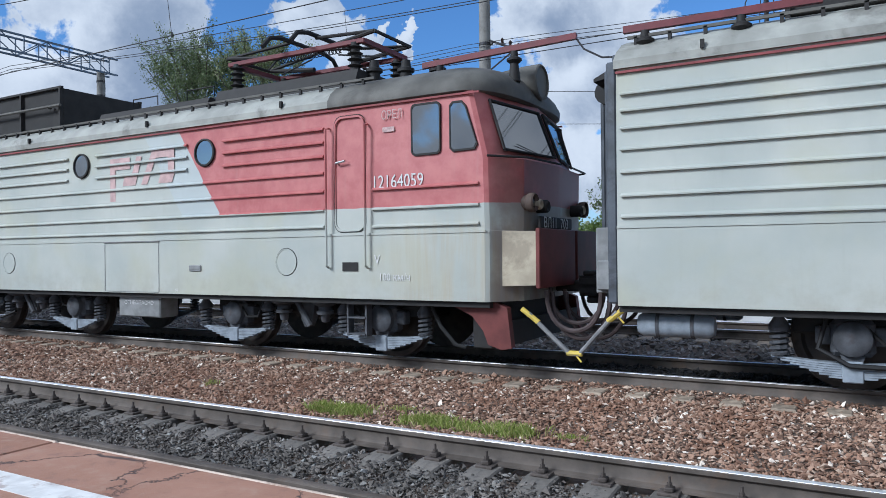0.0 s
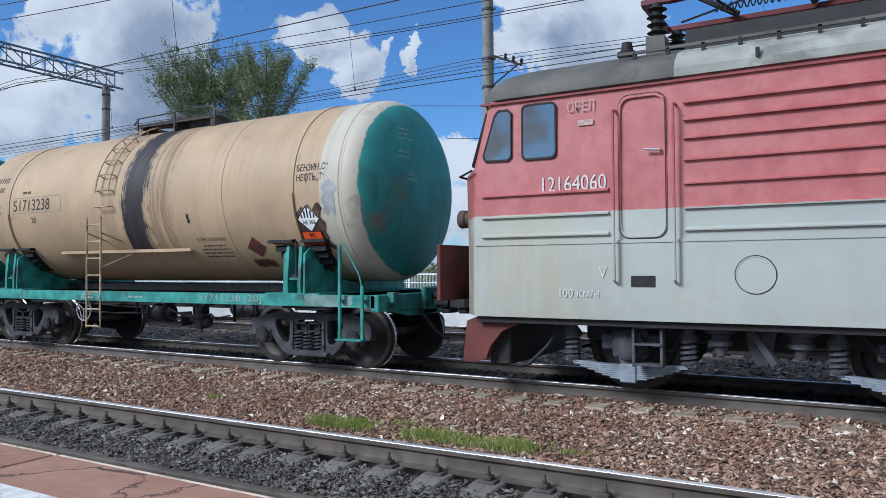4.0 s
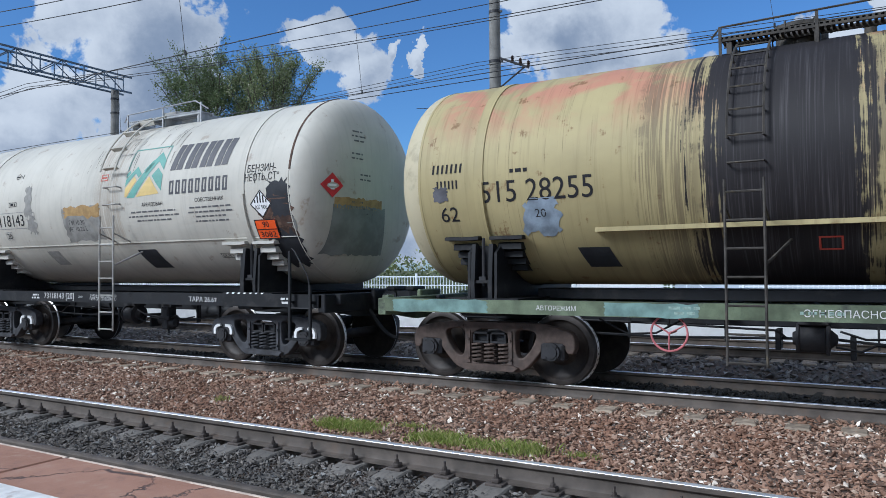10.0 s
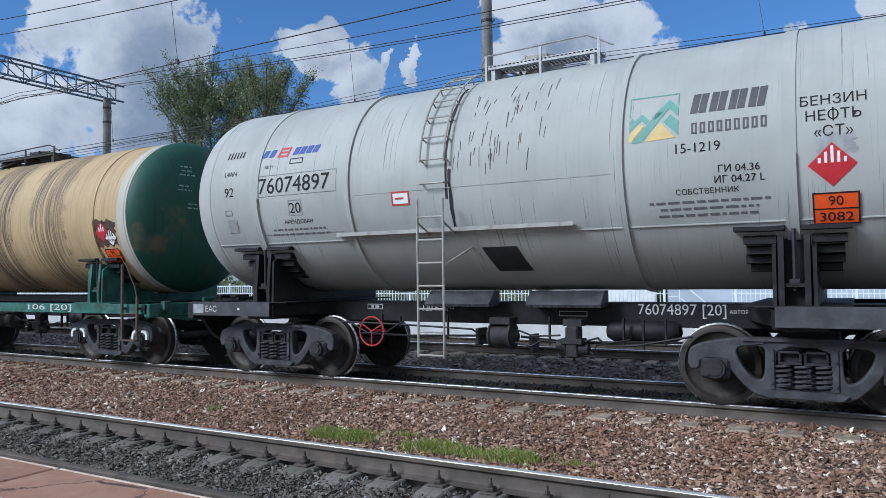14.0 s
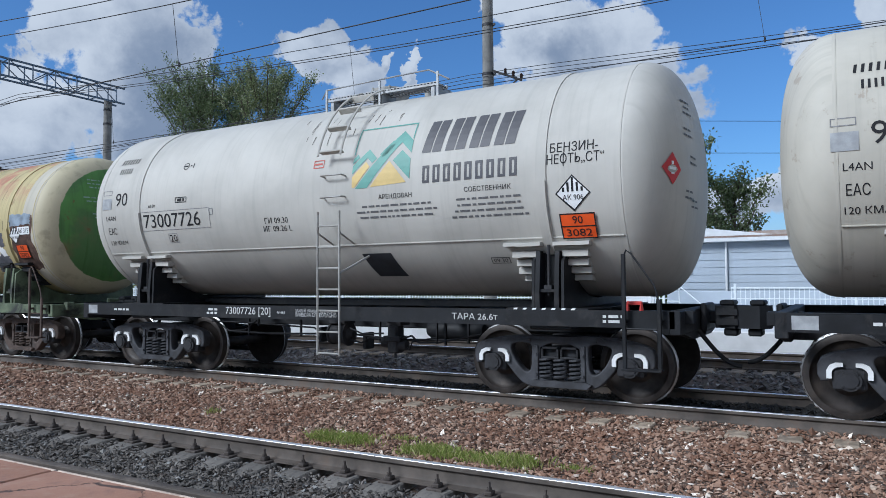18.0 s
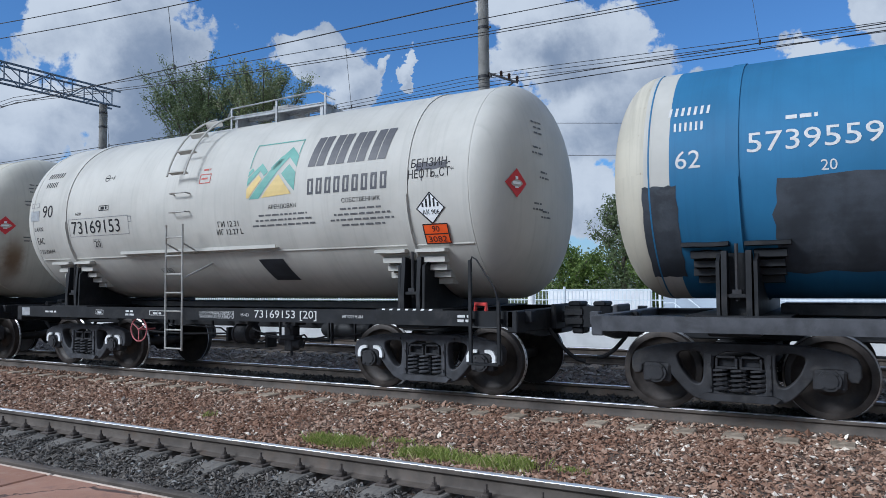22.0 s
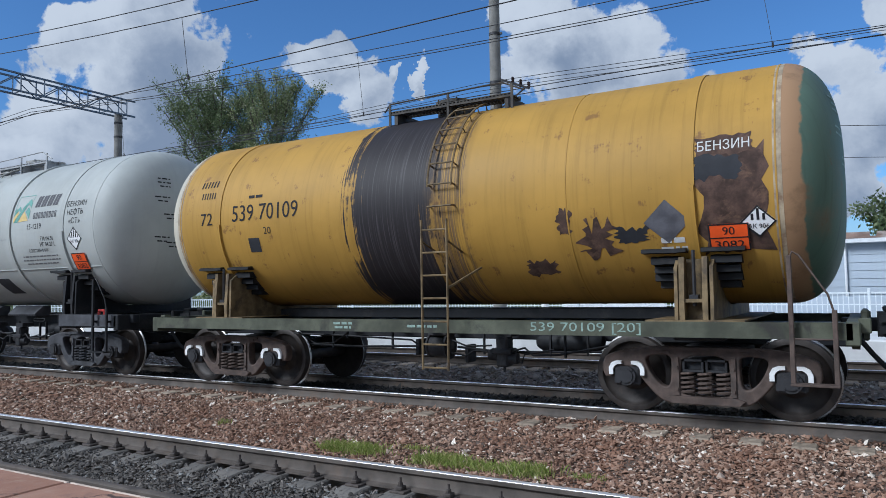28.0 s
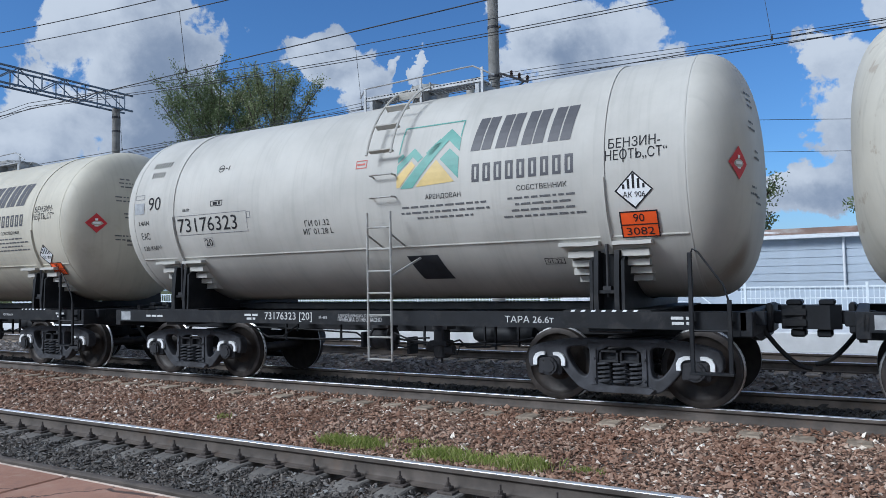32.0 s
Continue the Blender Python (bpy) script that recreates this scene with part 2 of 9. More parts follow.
WHITEP = surface("white_paint", (0.74, 0.75, 0.75), 0.5, vary=0.06, stain=(0.45, 0.43, 0.40), stain_amount=0.3)
REDP = surface("red_paint", (0.42, 0.045, 0.040), 0.5, vary=0.2, stain=(0.2, 0.03, 0.03))
PINKP = surface("faded_red_paint", (0.45, 0.14, 0.15), 0.5, vary=0.2)
RUBBER = surface("black_rubber", (0.018, 0.018, 0.019), 0.7, vary=0.2)
WOODB = surface("weathered_wood_blocks", (0.11, 0.10, 0.09), 0.8, vary=0.3, scale=12, grain=40)
BLACKTXT = surface("stencil_black", (0.014, 0.014, 0.017), 0.75, vary=0.25, scale=14)
SMALLTXT = surface("fine_stencil_print", (0.115, 0.115, 0.12), 0.6, vary=0.3, scale=25)
GREYTXT = surface("faded_stencil_grey", (0.22, 0.22, 0.23), 0.6, vary=0.3, scale=20)
WHITETXT = surface("stencil_white", (0.56, 0.56, 0.555), 0.6, vary=0.1, scale=20)
BROWNTXT = surface("faded_stencil_brown", (0.16, 0.115, 0.065), 0.6, vary=0.3, scale=20)
BROWNBLK = surface("worn_stencil_dark", (0.05, 0.042, 0.036), 0.65, vary=0.4, scale=20)
ORANGE = surface("hazard_orange", (0.80, 0.10, 0.018), 0.45, vary=0.08)
AMBER = surface("hazard_amber", (0.80, 0.33, 0.02), 0.45, vary=0.08)
LABELW = surface("sticker_white", (0.78, 0.79, 0.80), 0.45, vary=0.05)
LABELR = surface("sticker_red", (0.50, 0.03, 0.04), 0.45, vary=0.12)
TEAL = surface("logo_teal", (0.13, 0.32, 0.275), 0.5, vary=0.1)
LOGOY = surface("logo_yellow", (0.60, 0.45, 0.18), 0.5, vary=0.08)
LOGOG = surface("logo_grey", (0.075, 0.075, 0.085), 0.5, vary=0.12)
LOGOB = surface("logo_blue", (0.02, 0.06, 0.30), 0.5, vary=0.1)
GALV0 = surface("lamp_grey_steel", (0.33, 0.34, 0.35), 0.5, metal=0.3, vary=0.2)

# ---------------------------------------------------------------- mesh helpers
class Geo:
    """Collects vertices and faces of one mesh."""

    def __init__(self):
        self.v, self.f = [], []

    def add(self, verts, faces):
        o = len(self.v)
        self.v += [tuple(p) for p in verts]
        self.f += [tuple(i + o for i in q) for q in faces]
        return self

    def box(self, x0, x1, y0, y1, z0, z1, cut=0.0):
        """A box; cut bevels its long edges along x, y and z a little."""
        if cut <= 0:
            v = [(x, y, z) for x in (x0, x1) for y in (y0, y1) for z in (z0, z1)]
            return self.add(v, [(0, 1, 3, 2), (4, 6, 7, 5), (0, 4, 5, 1), (2, 3, 7, 6), (0, 2, 6, 4), (1, 5, 7, 3)])
        c = min(cut, (x1 - x0) * 0.45, (y1 - y0) * 0.45, (z1 - z0) * 0.45)
        v, f, idx = [], [], {}
        for sx, sy, sz in ((a, b, d) for a in (0, 1) for b in (0, 1) for d in (0, 1)):
            X, Y, Z = (x0, x1)[sx], (y0, y1)[sy], (z0, z1)[sz]
            ix, iy, iz = X + c * (1 - 2 * sx), Y + c * (1 - 2 * sy), Z + c * (1 - 2 * sz)
            for k, p in enumerate(((X, iy, iz), (ix, Y, iz), (ix, iy, Z))):
                idx[sx, sy, sz, k] = len(v)
                v.append(p)
        g = lambda a, b, d, k: idx[a, b, d, k]
        for s in (0, 1):
            f.append(tuple(g(s, *q, 0) for q in ((0, 0), (0, 1), (1, 1), (1, 0))))
            f.append(tuple(g(q[0], s, q[1], 1) for q in ((0, 0), (1, 0), (1, 1), (0, 1))))
            f.append(tuple(g(*q, s, 2) for q in ((0, 0), (0, 1), (1, 1), (1, 0))))
            for r in (0, 1):
                f.append((g(0, s, r, 1), g(1, s, r, 1), g(1, s, r, 2), g(0, s, r, 2)))
                f.append((g(s, 0, r, 0), g(s, 1, r, 0), g(s, 1, r, 2), g(s, 0, r, 2)))
                f.append((g(s, r, 0, 0), g(s, r, 1, 0), g(s, r, 1, 1), g(s, r, 0, 1)))
        for q in ((a, b, d) for a in (0, 1) for b in (0, 1) for d in (0, 1)):
            f.append(tuple(g(*q, k) for k in (0, 1, 2)))
        return self.add(v, f)

    def prism(self, outline, axis, lo, hi):
        """An outline of 2D points drawn out along an axis: 'y' takes (x, z), 'x' takes (y, z), 'z' takes (x, y)."""
        n = len(outline)
        lift = {"y": lambda p, h: (p[0], h, p[1]), "x": lambda p, h: (h, p[0], p[1]), "z": lambda p, h: (p[0], p[1], h)}[axis]
        v = [lift(p, h) for h in (lo, hi) for p in outline]
        f = [tuple(range(n)), tuple(range(2 * n - 1, n - 1, -1))] + [(i, (i + 1) % n, n + (i + 1) % n, n + i) for i in range(n)]
        return self.add(v, f)

    def rod(self, a, b, r, n=8, r2=None):
        a, b = Vector(a), Vector(b)
        d = (b - a).normalized()
        u = d.orthogonal().normalized()
        w = d.cross(u)
        r2 = r if r2 is None else r2
        v = [a + (u * math.cos(t) + w * math.sin(t)) * r for t in (2 * math.pi * i / n for i in range(n))]
        v += [b + (u * math.cos(t) + w * math.sin(t)) * r2 for t in (2 * math.pi * i / n for i in range(n))]
        return self.add(v, [tuple(range(n - 1, -1, -1)), tuple(range(n, 2 * n))] + [(i, (i + 1) % n, n + (i + 1) % n, n + i) for i in range(n)])

    def tube(self, points, r, n=6):
        """A bent round bar through the points."""
        pts = [Vector(p) for p in points]
        rings = []
        ref = None
        for i, p in enumerate(pts):
            d = (pts[min(i + 1, len(pts) - 1)] - pts[max(i - 1, 0)]).normalized()
            u = d.orthogonal().normalized() if ref is None else (ref - d * ref.dot(d)).normalized()
            ref = u
            w = d.cross(u)
            rings.append([p + (u * math.cos(t) + w * math.sin(t)) * r for t in (2 * math.pi * k / n for k in range(n))])
        v = [q for ring in rings for q in ring]
        f = [(i * n + k, i * n + (k + 1) % n, (i + 1) * n + (k + 1) % n, (i + 1) * n + k) for i in range(len(pts) - 1) for k in range(n)]
        f += [tuple(range(n - 1, -1, -1)), tuple(range((len(pts) - 1) * n, len(pts) * n))]
        return self.add(v, f)

    def lathe(self, profile, n=32, axis="x", centre=(0, 0, 0), start=0.0, end=2 * math.pi):
        """Turns (along, radius) points round an axis."""
        full = abs(end - start - 2 * math.pi) < 1e-6
        m = n if full else n + 1
        v = []
        for a, r in profile:
            for k in range(m):
                t = start + (end - start) * k / n
                c, s = r * math.cos(t), r * math.sin(t)
                p = {"x": (a, -c, s), "y": (c, a, s), "z": (c, s, a)}[axis]
                v.append(tuple(q + o for q, o in zip(p, centre)))
        f = []
        for i in range(len(profile) - 1):
            for k in range(n):
                k2 = (k + 1) % m
                f.append((i * m + k, i * m + k2, (i + 1) * m + k2, (i + 1) * m + k))
        return self.add(v, f)

    def spring(self, x, y, z0, z1, r, wire, turns=5, n=10):
        pts = [(x + r * math.cos(2 * math.pi * t / n), y + r * math.sin(2 * math.pi * t / n), z0 + (z1 - z0) * t / (turns * n)) for t in range(turns * n + 1)]
        return self.tube(pts, wire, 5)

    def mesh(self, name, smooth=35):
        me = bpy.data.meshes.new(name)
        me.from_pydata(self.v, [], self.f)
        fix = bmesh.new()
        fix.from_mesh(me)
        bmesh.ops.recalc_face_normals(fix, faces=fix.faces)
        fix.to_mesh(me)
        fix.free()
        if smooth:
            me.shade_smooth()
            me.set_sharp_from_angle(angle=radians(smooth))
        return me


def show(name, mesh, material, parent=None, m=None, label=""):
    """Links a mesh as one object; the material sits on the object, so meshes can be shared."""
    ob = new(name, mesh)
    if not mesh.materials:
        mesh.materials.append(None)
    ob.material_slots[0].link = "OBJECT"
    ob.material_slots[0].material = material
    if parent is not None:
        ob.parent = parent
    if m is not None:
        ob.matrix_basis = m
    if label:
        ob["label"] = label
    return ob


def part(name, geo, material, parent, label="", m=None, smooth=35):
    return show(name, geo.mesh(name, smooth), material, parent, m, label)


MESHES = {}


def shared(key, make, smooth=35):
    if key not in MESHES:
        MESHES[key] = make().mesh(key, smooth)
    return MESHES[key]


def root(name, label, category, group="", kind="", m=None):
    ob = new(name)
    ob.empty_display_size = 0.3
    tagged(ob, label, category, group, kind)
    if m is not None:
        ob.matrix_basis = m
    return ob


# ---------------------------------------------------------------- ground, tracks, platforms
def stone_material(name, tones, dirt):
    mat, n, bsdf = principled(name)
    rnd = n.add("ShaderNodeNewGeometry").outputs["Random Per Island"]
    p = coords(n)
    ramp = n.add("ShaderNodeValToRGB")
    ramp.color_ramp.interpolation = "LINEAR"
    for i, (pos, colour) in enumerate(tones):
        e = ramp.color_ramp.elements[i] if i < 2 else ramp.color_ramp.elements.new(pos)
        e.position, e.color = pos, (*colour, 1)
    n.put(ramp.inputs[0], rnd)
    col = n.mix(n.math("MULTIPLY", n.ramp(n.noise(p, 1.1, 5.0, 0.6), 0.40, 0.66), 0.55), ramp.outputs[0], dirt)
    col = n.mix(n.math("MULTIPLY", n.ramp(n.noise(p, 60.0, 3.0), 0.4, 0.7), 0.3), col, tuple(c * 0.5 for c in dirt))
    n.put(bsdf.inputs["Base Color"], col)
    bsdf.inputs["Roughness"].default_value = 0.85
    return mat


RED_STONE = stone_material("brown_ballast_stone", ((0.0, (0.060, 0.040, 0.030)), (0.30, (0.20, 0.115, 0.078)), (0.60, (0.345, 0.212, 0.145)),
                                                   (0.88, (0.40, 0.285, 0.215)), (0.94, (0.52, 0.41, 0.32)), (0.97, (0.84, 0.76, 0.66))), (0.21, 0.100, 0.058))
GREY_STONE = stone_material("oily_grey_ballast_stone", ((0.0, (0.045, 0.039, 0.034)), (0.5, (0.115, 0.100, 0.088)), (0.85, (0.20, 0.178, 0.158)),
                                                        (0.97, (0.22, 0.22, 0.21)), (1.0, (0.32, 0.31, 0.30))), (0.05, 0.048, 0.046))
# near black: the train's shade is put into these oily stones' colour
OILY_SHADE_STONE = stone_material("oily_ballast_stone_with_train_shade", ((0.0, (0.008, 0.008, 0.008)), (0.6, (0.017, 0.017, 0.017)), (1.0, (0.045, 0.043, 0.041))), (0.010, 0.010, 0.010))
FAR_STONE = stone_material("grey_brown_ballast_stone", ((0.0, (0.11, 0.10, 0.095)), (0.5, (0.20, 0.18, 0.165)), (0.9, (0.30, 0.27, 0.25)), (1.0, (0.45, 0.43, 0.40))), (0.12, 0.105, 0.09))
BED = surface("ballast_bed", (0.115, 0.085, 0.068), 0.9, vary=0.35, scale=9, grain=40, relief=0.9)
EARTH = surface("dry_grass_earth", (0.085, 0.095, 0.045), 0.95, vary=0.35, scale=0.4, grain=5, relief=0.6)
CONCRETE = surface("sleeper_concrete", (0.32, 0.26, 0.20), 0.85, vary=0.25, scale=9, grain=80, relief=0.5, stain=(0.125, 0.098, 0.078), stain_amount=0.75, random_tone=0.22)
DARKCON = surface("oily_sleeper_concrete", (0.15, 0.137, 0.122), 0.8, vary=0.25, scale=8, grain=80, relief=0.5, stain=(0.045, 0.044, 0.043), stain_amount=0.85, random_tone=0.25)
FITTING = surface("rusty_fastening", (0.075, 0.062, 0.055), 0.75, vary=0.35, scale=20)

ground = part("ground", Geo().add([(-1500, -400, -0.75), (1500, -400, -0.75), (1500, 2500, -0.75), (-1500, 2500, -0.75)], [(0, 1, 2, 3)]), EARTH, None, smooth=0)
tagged(ground, "flat ground of dry grass and earth", "ground", kind="structure")


def bed_sheet():
    """Crowned ballast bed across the three tracks."""
    rows = [(-6.6, -0.30), (-6.3, -0.275), (-4.9, -0.26), (-4.3, -0.255), (-3.4, -0.27), (-2.6, -0.25), (-1.9, -0.245), (-1.6, -0.268), (-1.12, -0.268), (-0.95, -0.215), (1.3, -0.225), (2.1, -0.30),
            (2.9, -0.42), (4.0, -0.235), (7.2, -0.235), (7.5, -0.30)]
    xs = [-420, -60] + [x * 1.0 for x in range(-40, 13)] + [60, 420]
    g = Geo()
    v = [(x, y, z + 0.012 * math.sin(3.1 * x + 2.0 * y)) for x in xs for y, z in rows]
    m = len(rows)
    return g.add(v, [(i * m + k, (i + 1) * m + k, (i + 1) * m + k + 1, i * m + k + 1) for i in range(len(xs) - 1) for k in range(m - 1)])


bed = part("ballast_bed", bed_sheet(), BED, None)
tagged(bed, "crowned bed of crushed brown stone under the tracks", "ballast", kind="structure")


def bed_height(y):
    pts = ((-6.6, -0.30), (-6.3, -0.275), (-4.9, -0.26), (-4.3, -0.255), (-3.4, -0.27), (-2.6, -0.25), (-1.9, -0.245), (-1.6, -0.268), (-1.12, -0.268), (-0.95, -0.215), (1.3, -0.225), (2.1, -0.30), (2.9, -0.42), (4.0, -0.235), (7.5, -0.235))
    return np.interp(y, [p[0] for p in pts], [p[1] for p in pts])


def stones(name, x0, x1, y0, y1, pitch, size, seed, material, label, lift=0.0):
    """Thousands of loose broken stones in one mesh."""
    rng = np.random.default_rng(seed)
    nx, ny = int((x1 - x0) / pitch), int((y1 - y0) / pitch)
    gx, gy = np.meshgrid(np.arange(nx), np.arange(ny), indexing="ij")
    px = x0 + (gx.ravel() + rng.uniform(-0.1, 1.1, nx * ny)) * pitch
    py = y0 + (gy.ravel() + rng.uniform(-0.1, 1.1, nx * ny)) * pitch
    pz = bed_height(py) + lift + rng.uniform(-0.010, 0.022, len(px))
    k = len(px)
    base = np.array([(1, 0, 0), (0.1, 1, 0.1), (-1, 0.1, 0), (0, -1, -0.1), (0.15, 0.1, 0.8), (0, 0, -0.8)], float)
    s = size * np.clip(rng.lognormal(0.0, 0.38, (k, 1, 1)), 0.45, 2.1) * rng.uniform(0.55, 1.2, (k, 1, 3)) * np.array([1.25, 0.95, 0.72])
    v = base[None] * s + rng.normal(0, 0.16, (k, 6, 3)) * s
    a, b = rng.uniform(0, 2 * np.pi, k), rng.normal(0, 0.5, k)
    ca, sa, cb, sb = np.cos(a), np.sin(a), np.cos(b), np.sin(b)
    x = v[..., 0] * cb[:, None] + v[..., 2] * sb[:, None]
    z = -v[..., 0] * sb[:, None] + v[..., 2] * cb[:, None]
    y = v[..., 1]
    v = np.stack([x * ca[:, None] - y * sa[:, None] + px[:, None], x * sa[:, None] + y * ca[:, None] + py[:, None], z + pz[:, None]], -1)
    tri = np.array([(0, 1, 4), (1, 2, 4), (2, 3, 4), (3, 0, 4), (1, 0, 5), (2, 1, 5), (3, 2, 5), (0, 3, 5)])
    faces = (np.arange(k)[:, None, None] * 6 + tri[None]).reshape(-1, 3)
    me = bpy.data.meshes.new(name)
    me.vertices.add(k * 6)
    me.vertices.foreach_set("co", v.reshape(-1).astype(np.float32))
    me.loops.add(len(faces) * 3)
    me.loops.foreach_set("vertex_index", faces.reshape(-1).astype(np.int32))
    me.polygons.add(len(faces))
    me.polygons.foreach_set("loop_start", (np.arange(len(faces)) * 3).astype(np.int32))
    me.polygons.foreach_set("loop_total", np.full(len(faces), 3, np.int32))
    me.polygons.foreach_set("use_smooth", np.zeros(len(faces), bool))
    me.update(calc_edges=True)
    ob = show(name, me, material)
    return tagged(ob, label, "ballast", kind="stuff")


stones("ballast_stones", -12.0, 4.0, -4.62, -1.05, 0.034, 0.0215, 1, RED_STONE, "loose broken brown and white ballast stones between two tracks", 0.005)
stones("ballast_stones", -22.0, 4.0, -1.08, -0.88, 0.036, 0.023, 8, RED_STONE, "brown ballast stones heaped against the train's rail", 0.010)
stones("ballast_stones", -34.0, -12.0, -4.62, -1.05, 0.050, 0.029, 2, RED_STONE, "loose broken brown ballast stones between two tracks", 0.005)
stones("ballast_stones", -13.0, 2.0, -6.32, -4.90, 0.031, 0.0185, 3, GREY_STONE, "oil-darkened grey ballast stones between the rails", 0.041)
stones("ballast_stones", -26.0, 4.0, -0.72, 0.72, 0.050, 0.032, 4, OILY_SHADE_STONE, "oily ballast stones, coloured near black for the shade under the train", 0.030)
stones("ballast_stones", -26.0, 4.0, 0.9, 2.6, 0.070, 0.038, 6, FAR_STONE, "grey-brown ballast stones beyond the train's track", 0.0)
stones("ballast_stones", -36.0, 6.0, 2.5, 7.4, 0.085, 0.046, 5, FAR_STONE, "grey-brown ballast stones round the far track", 0.0)


def rail_profile():
    """Half outline of a heavy rail, mirrored: foot, web and head, 0.18 m high."""
    half = [(0.075, -0.18), (0.075, -0.168), (0.022, -0.150), (0.009, -0.125), (0.009, -0.060), (0.030, -0.045), (0.0375, -0.038), (0.0375, -0.010), (0.030, -0.001), (0.016, 0.0)]
    return half + [(-y, z) for y, z in reversed(half)]


def rail(y, parent, x0=-420.0, x1=420.0, dull=False):
    o = [(y + a, b) for a, b in rail_profile()]
    r = part("rail", Geo().prism(o, "x", x0, x1), RAIL, parent, "long steel rail with rust-brown sides")
    top = [(y - 0.0345, -0.003), (y - 0.0330, -0.0002), (y - 0.024, 0.0026), (y, 0.004), (y + 0.024, 0.0026), (y + 0.0330, -0.0002), (y + 0.0345, -0.003)]
    part("running_surface", Geo().prism(top, "x", x0, x1), RAIL if dull else STEEL, r, "dull brown running surface" if dull else "polished bright running surface")


def sleeper_geo():
    """Prestressed concrete sleeper: thick under the rails, thin and low at the middle."""
    g = Geo()
    sec = [(-1.35, 0.145, 0.125, -0.20), (-1.33, 0.15, 0.128, -0.185), (-0.62, 0.15, 0.125, -0.182), (-0.3, 0.135, 0.11, -0.225), (0.3, 0.135, 0.11, -0.225), (0.62, 0.15, 0.125, -0.182), (1.33, 0.15, 0.128, -0.185), (1.35, 0.145, 0.125, -0.20)]
    v = [p for y, b, t, z in sec for p in ((-b, y, -0.40), (-t, y, z - 0.012), (-t + 0.014, y, z), (t - 0.014, y, z), (t, y, z - 0.012), (b, y, -0.40))]
    f = [tuple(range(5, -1, -1)), tuple(range(42, 48))]
    for i in range(7):
        f += [(i * 6 + k, i * 6 + (k + 1) % 6, (i + 1) * 6 + (k + 1) % 6, (i + 1) * 6 + k) for k in range(6)]
    return g.add(v, f)


def clip_geo():
    """Clamp plate, bolt, nut and baseplate rim beside a rail foot."""
    g = Geo()
    g.box(-0.075, 0.075, -0.065, 0.055, -0.182, -0.160, 0.005)
    g.box(-0.032, 0.032, -0.035, 0.045, -0.160, -0.128, 0.006)
    g.rod((0, 0, -0.16), (0, 0, -0.055), 0.011, 6)
    g.rod((0, 0, -0.128), (0, 0, -0.100), 0.021, 6)
    g.rod((0, 0, -0.128), (0, 0, -0.122), 0.028, 8)
    return g


SPACING = 0.543


def track(name, y, phase, material, near_lo, near_hi, clips, step=SPACING, z=0.0, inner=0.80, dull=False):
    t = root(name, "railway track on concrete sleepers in ballast", "track", kind="structure", m=pose(0, 0, z))
    rail(y - inner, t, dull=dull)
    rail(y + 0.80, t)
    me = shared("sleeper", sleeper_geo, 30)
    rest = Geo()
    base = sleeper_geo()
    i0, i1 = int(-150 / step), int(60 / step)
    for i in range(i0, i1):
        x = phase + i * step
        if near_lo < x < near_hi:
            show("sleeper", me, material, t, pose(x, y, random.uniform(-0.006, 0.003), 0, 0, random.uniform(-0.5, 0.5)))
        else:
            rest.add([(a + x, b + y, c) for a, b, c in base.v], base.f)
    far = part("sleepers_far", rest, material, t, smooth=30)
    tagged(far, kind="stuff")
    cm = shared("rail_clip", clip_geo, 30)
    for side, lo, hi in clips:
        for i in range(i0, i1):
            x = phase + i * step
            if lo < x < hi:
                s = -1 if side in (0, 2) else 1
                yy = y + (-0.80 if side < 2 else 0.80) + s * 0.115
                show("rail_clip", cm, FITTING, t, pose(x, yy, 0, 0, 0, 180 if s > 0 else 0))
    return t


NEAR_Y = -5.60
RAIL_Z = -0.04          # the train's track lies a little lower
track("track_near", NEAR_Y, -4.45, DARKCON, -24.0, 5.0, ((2, -16.0, 3.0),), 0.4743, inner=0.74, dull=True)
track("track_train", 0.0, -2.85, CONCRETE, -38.0, 6.0, (), z=RAIL_Z)
track("track_far", 5.60, 0.2, CONCRETE, -42.0, 8.0, ())

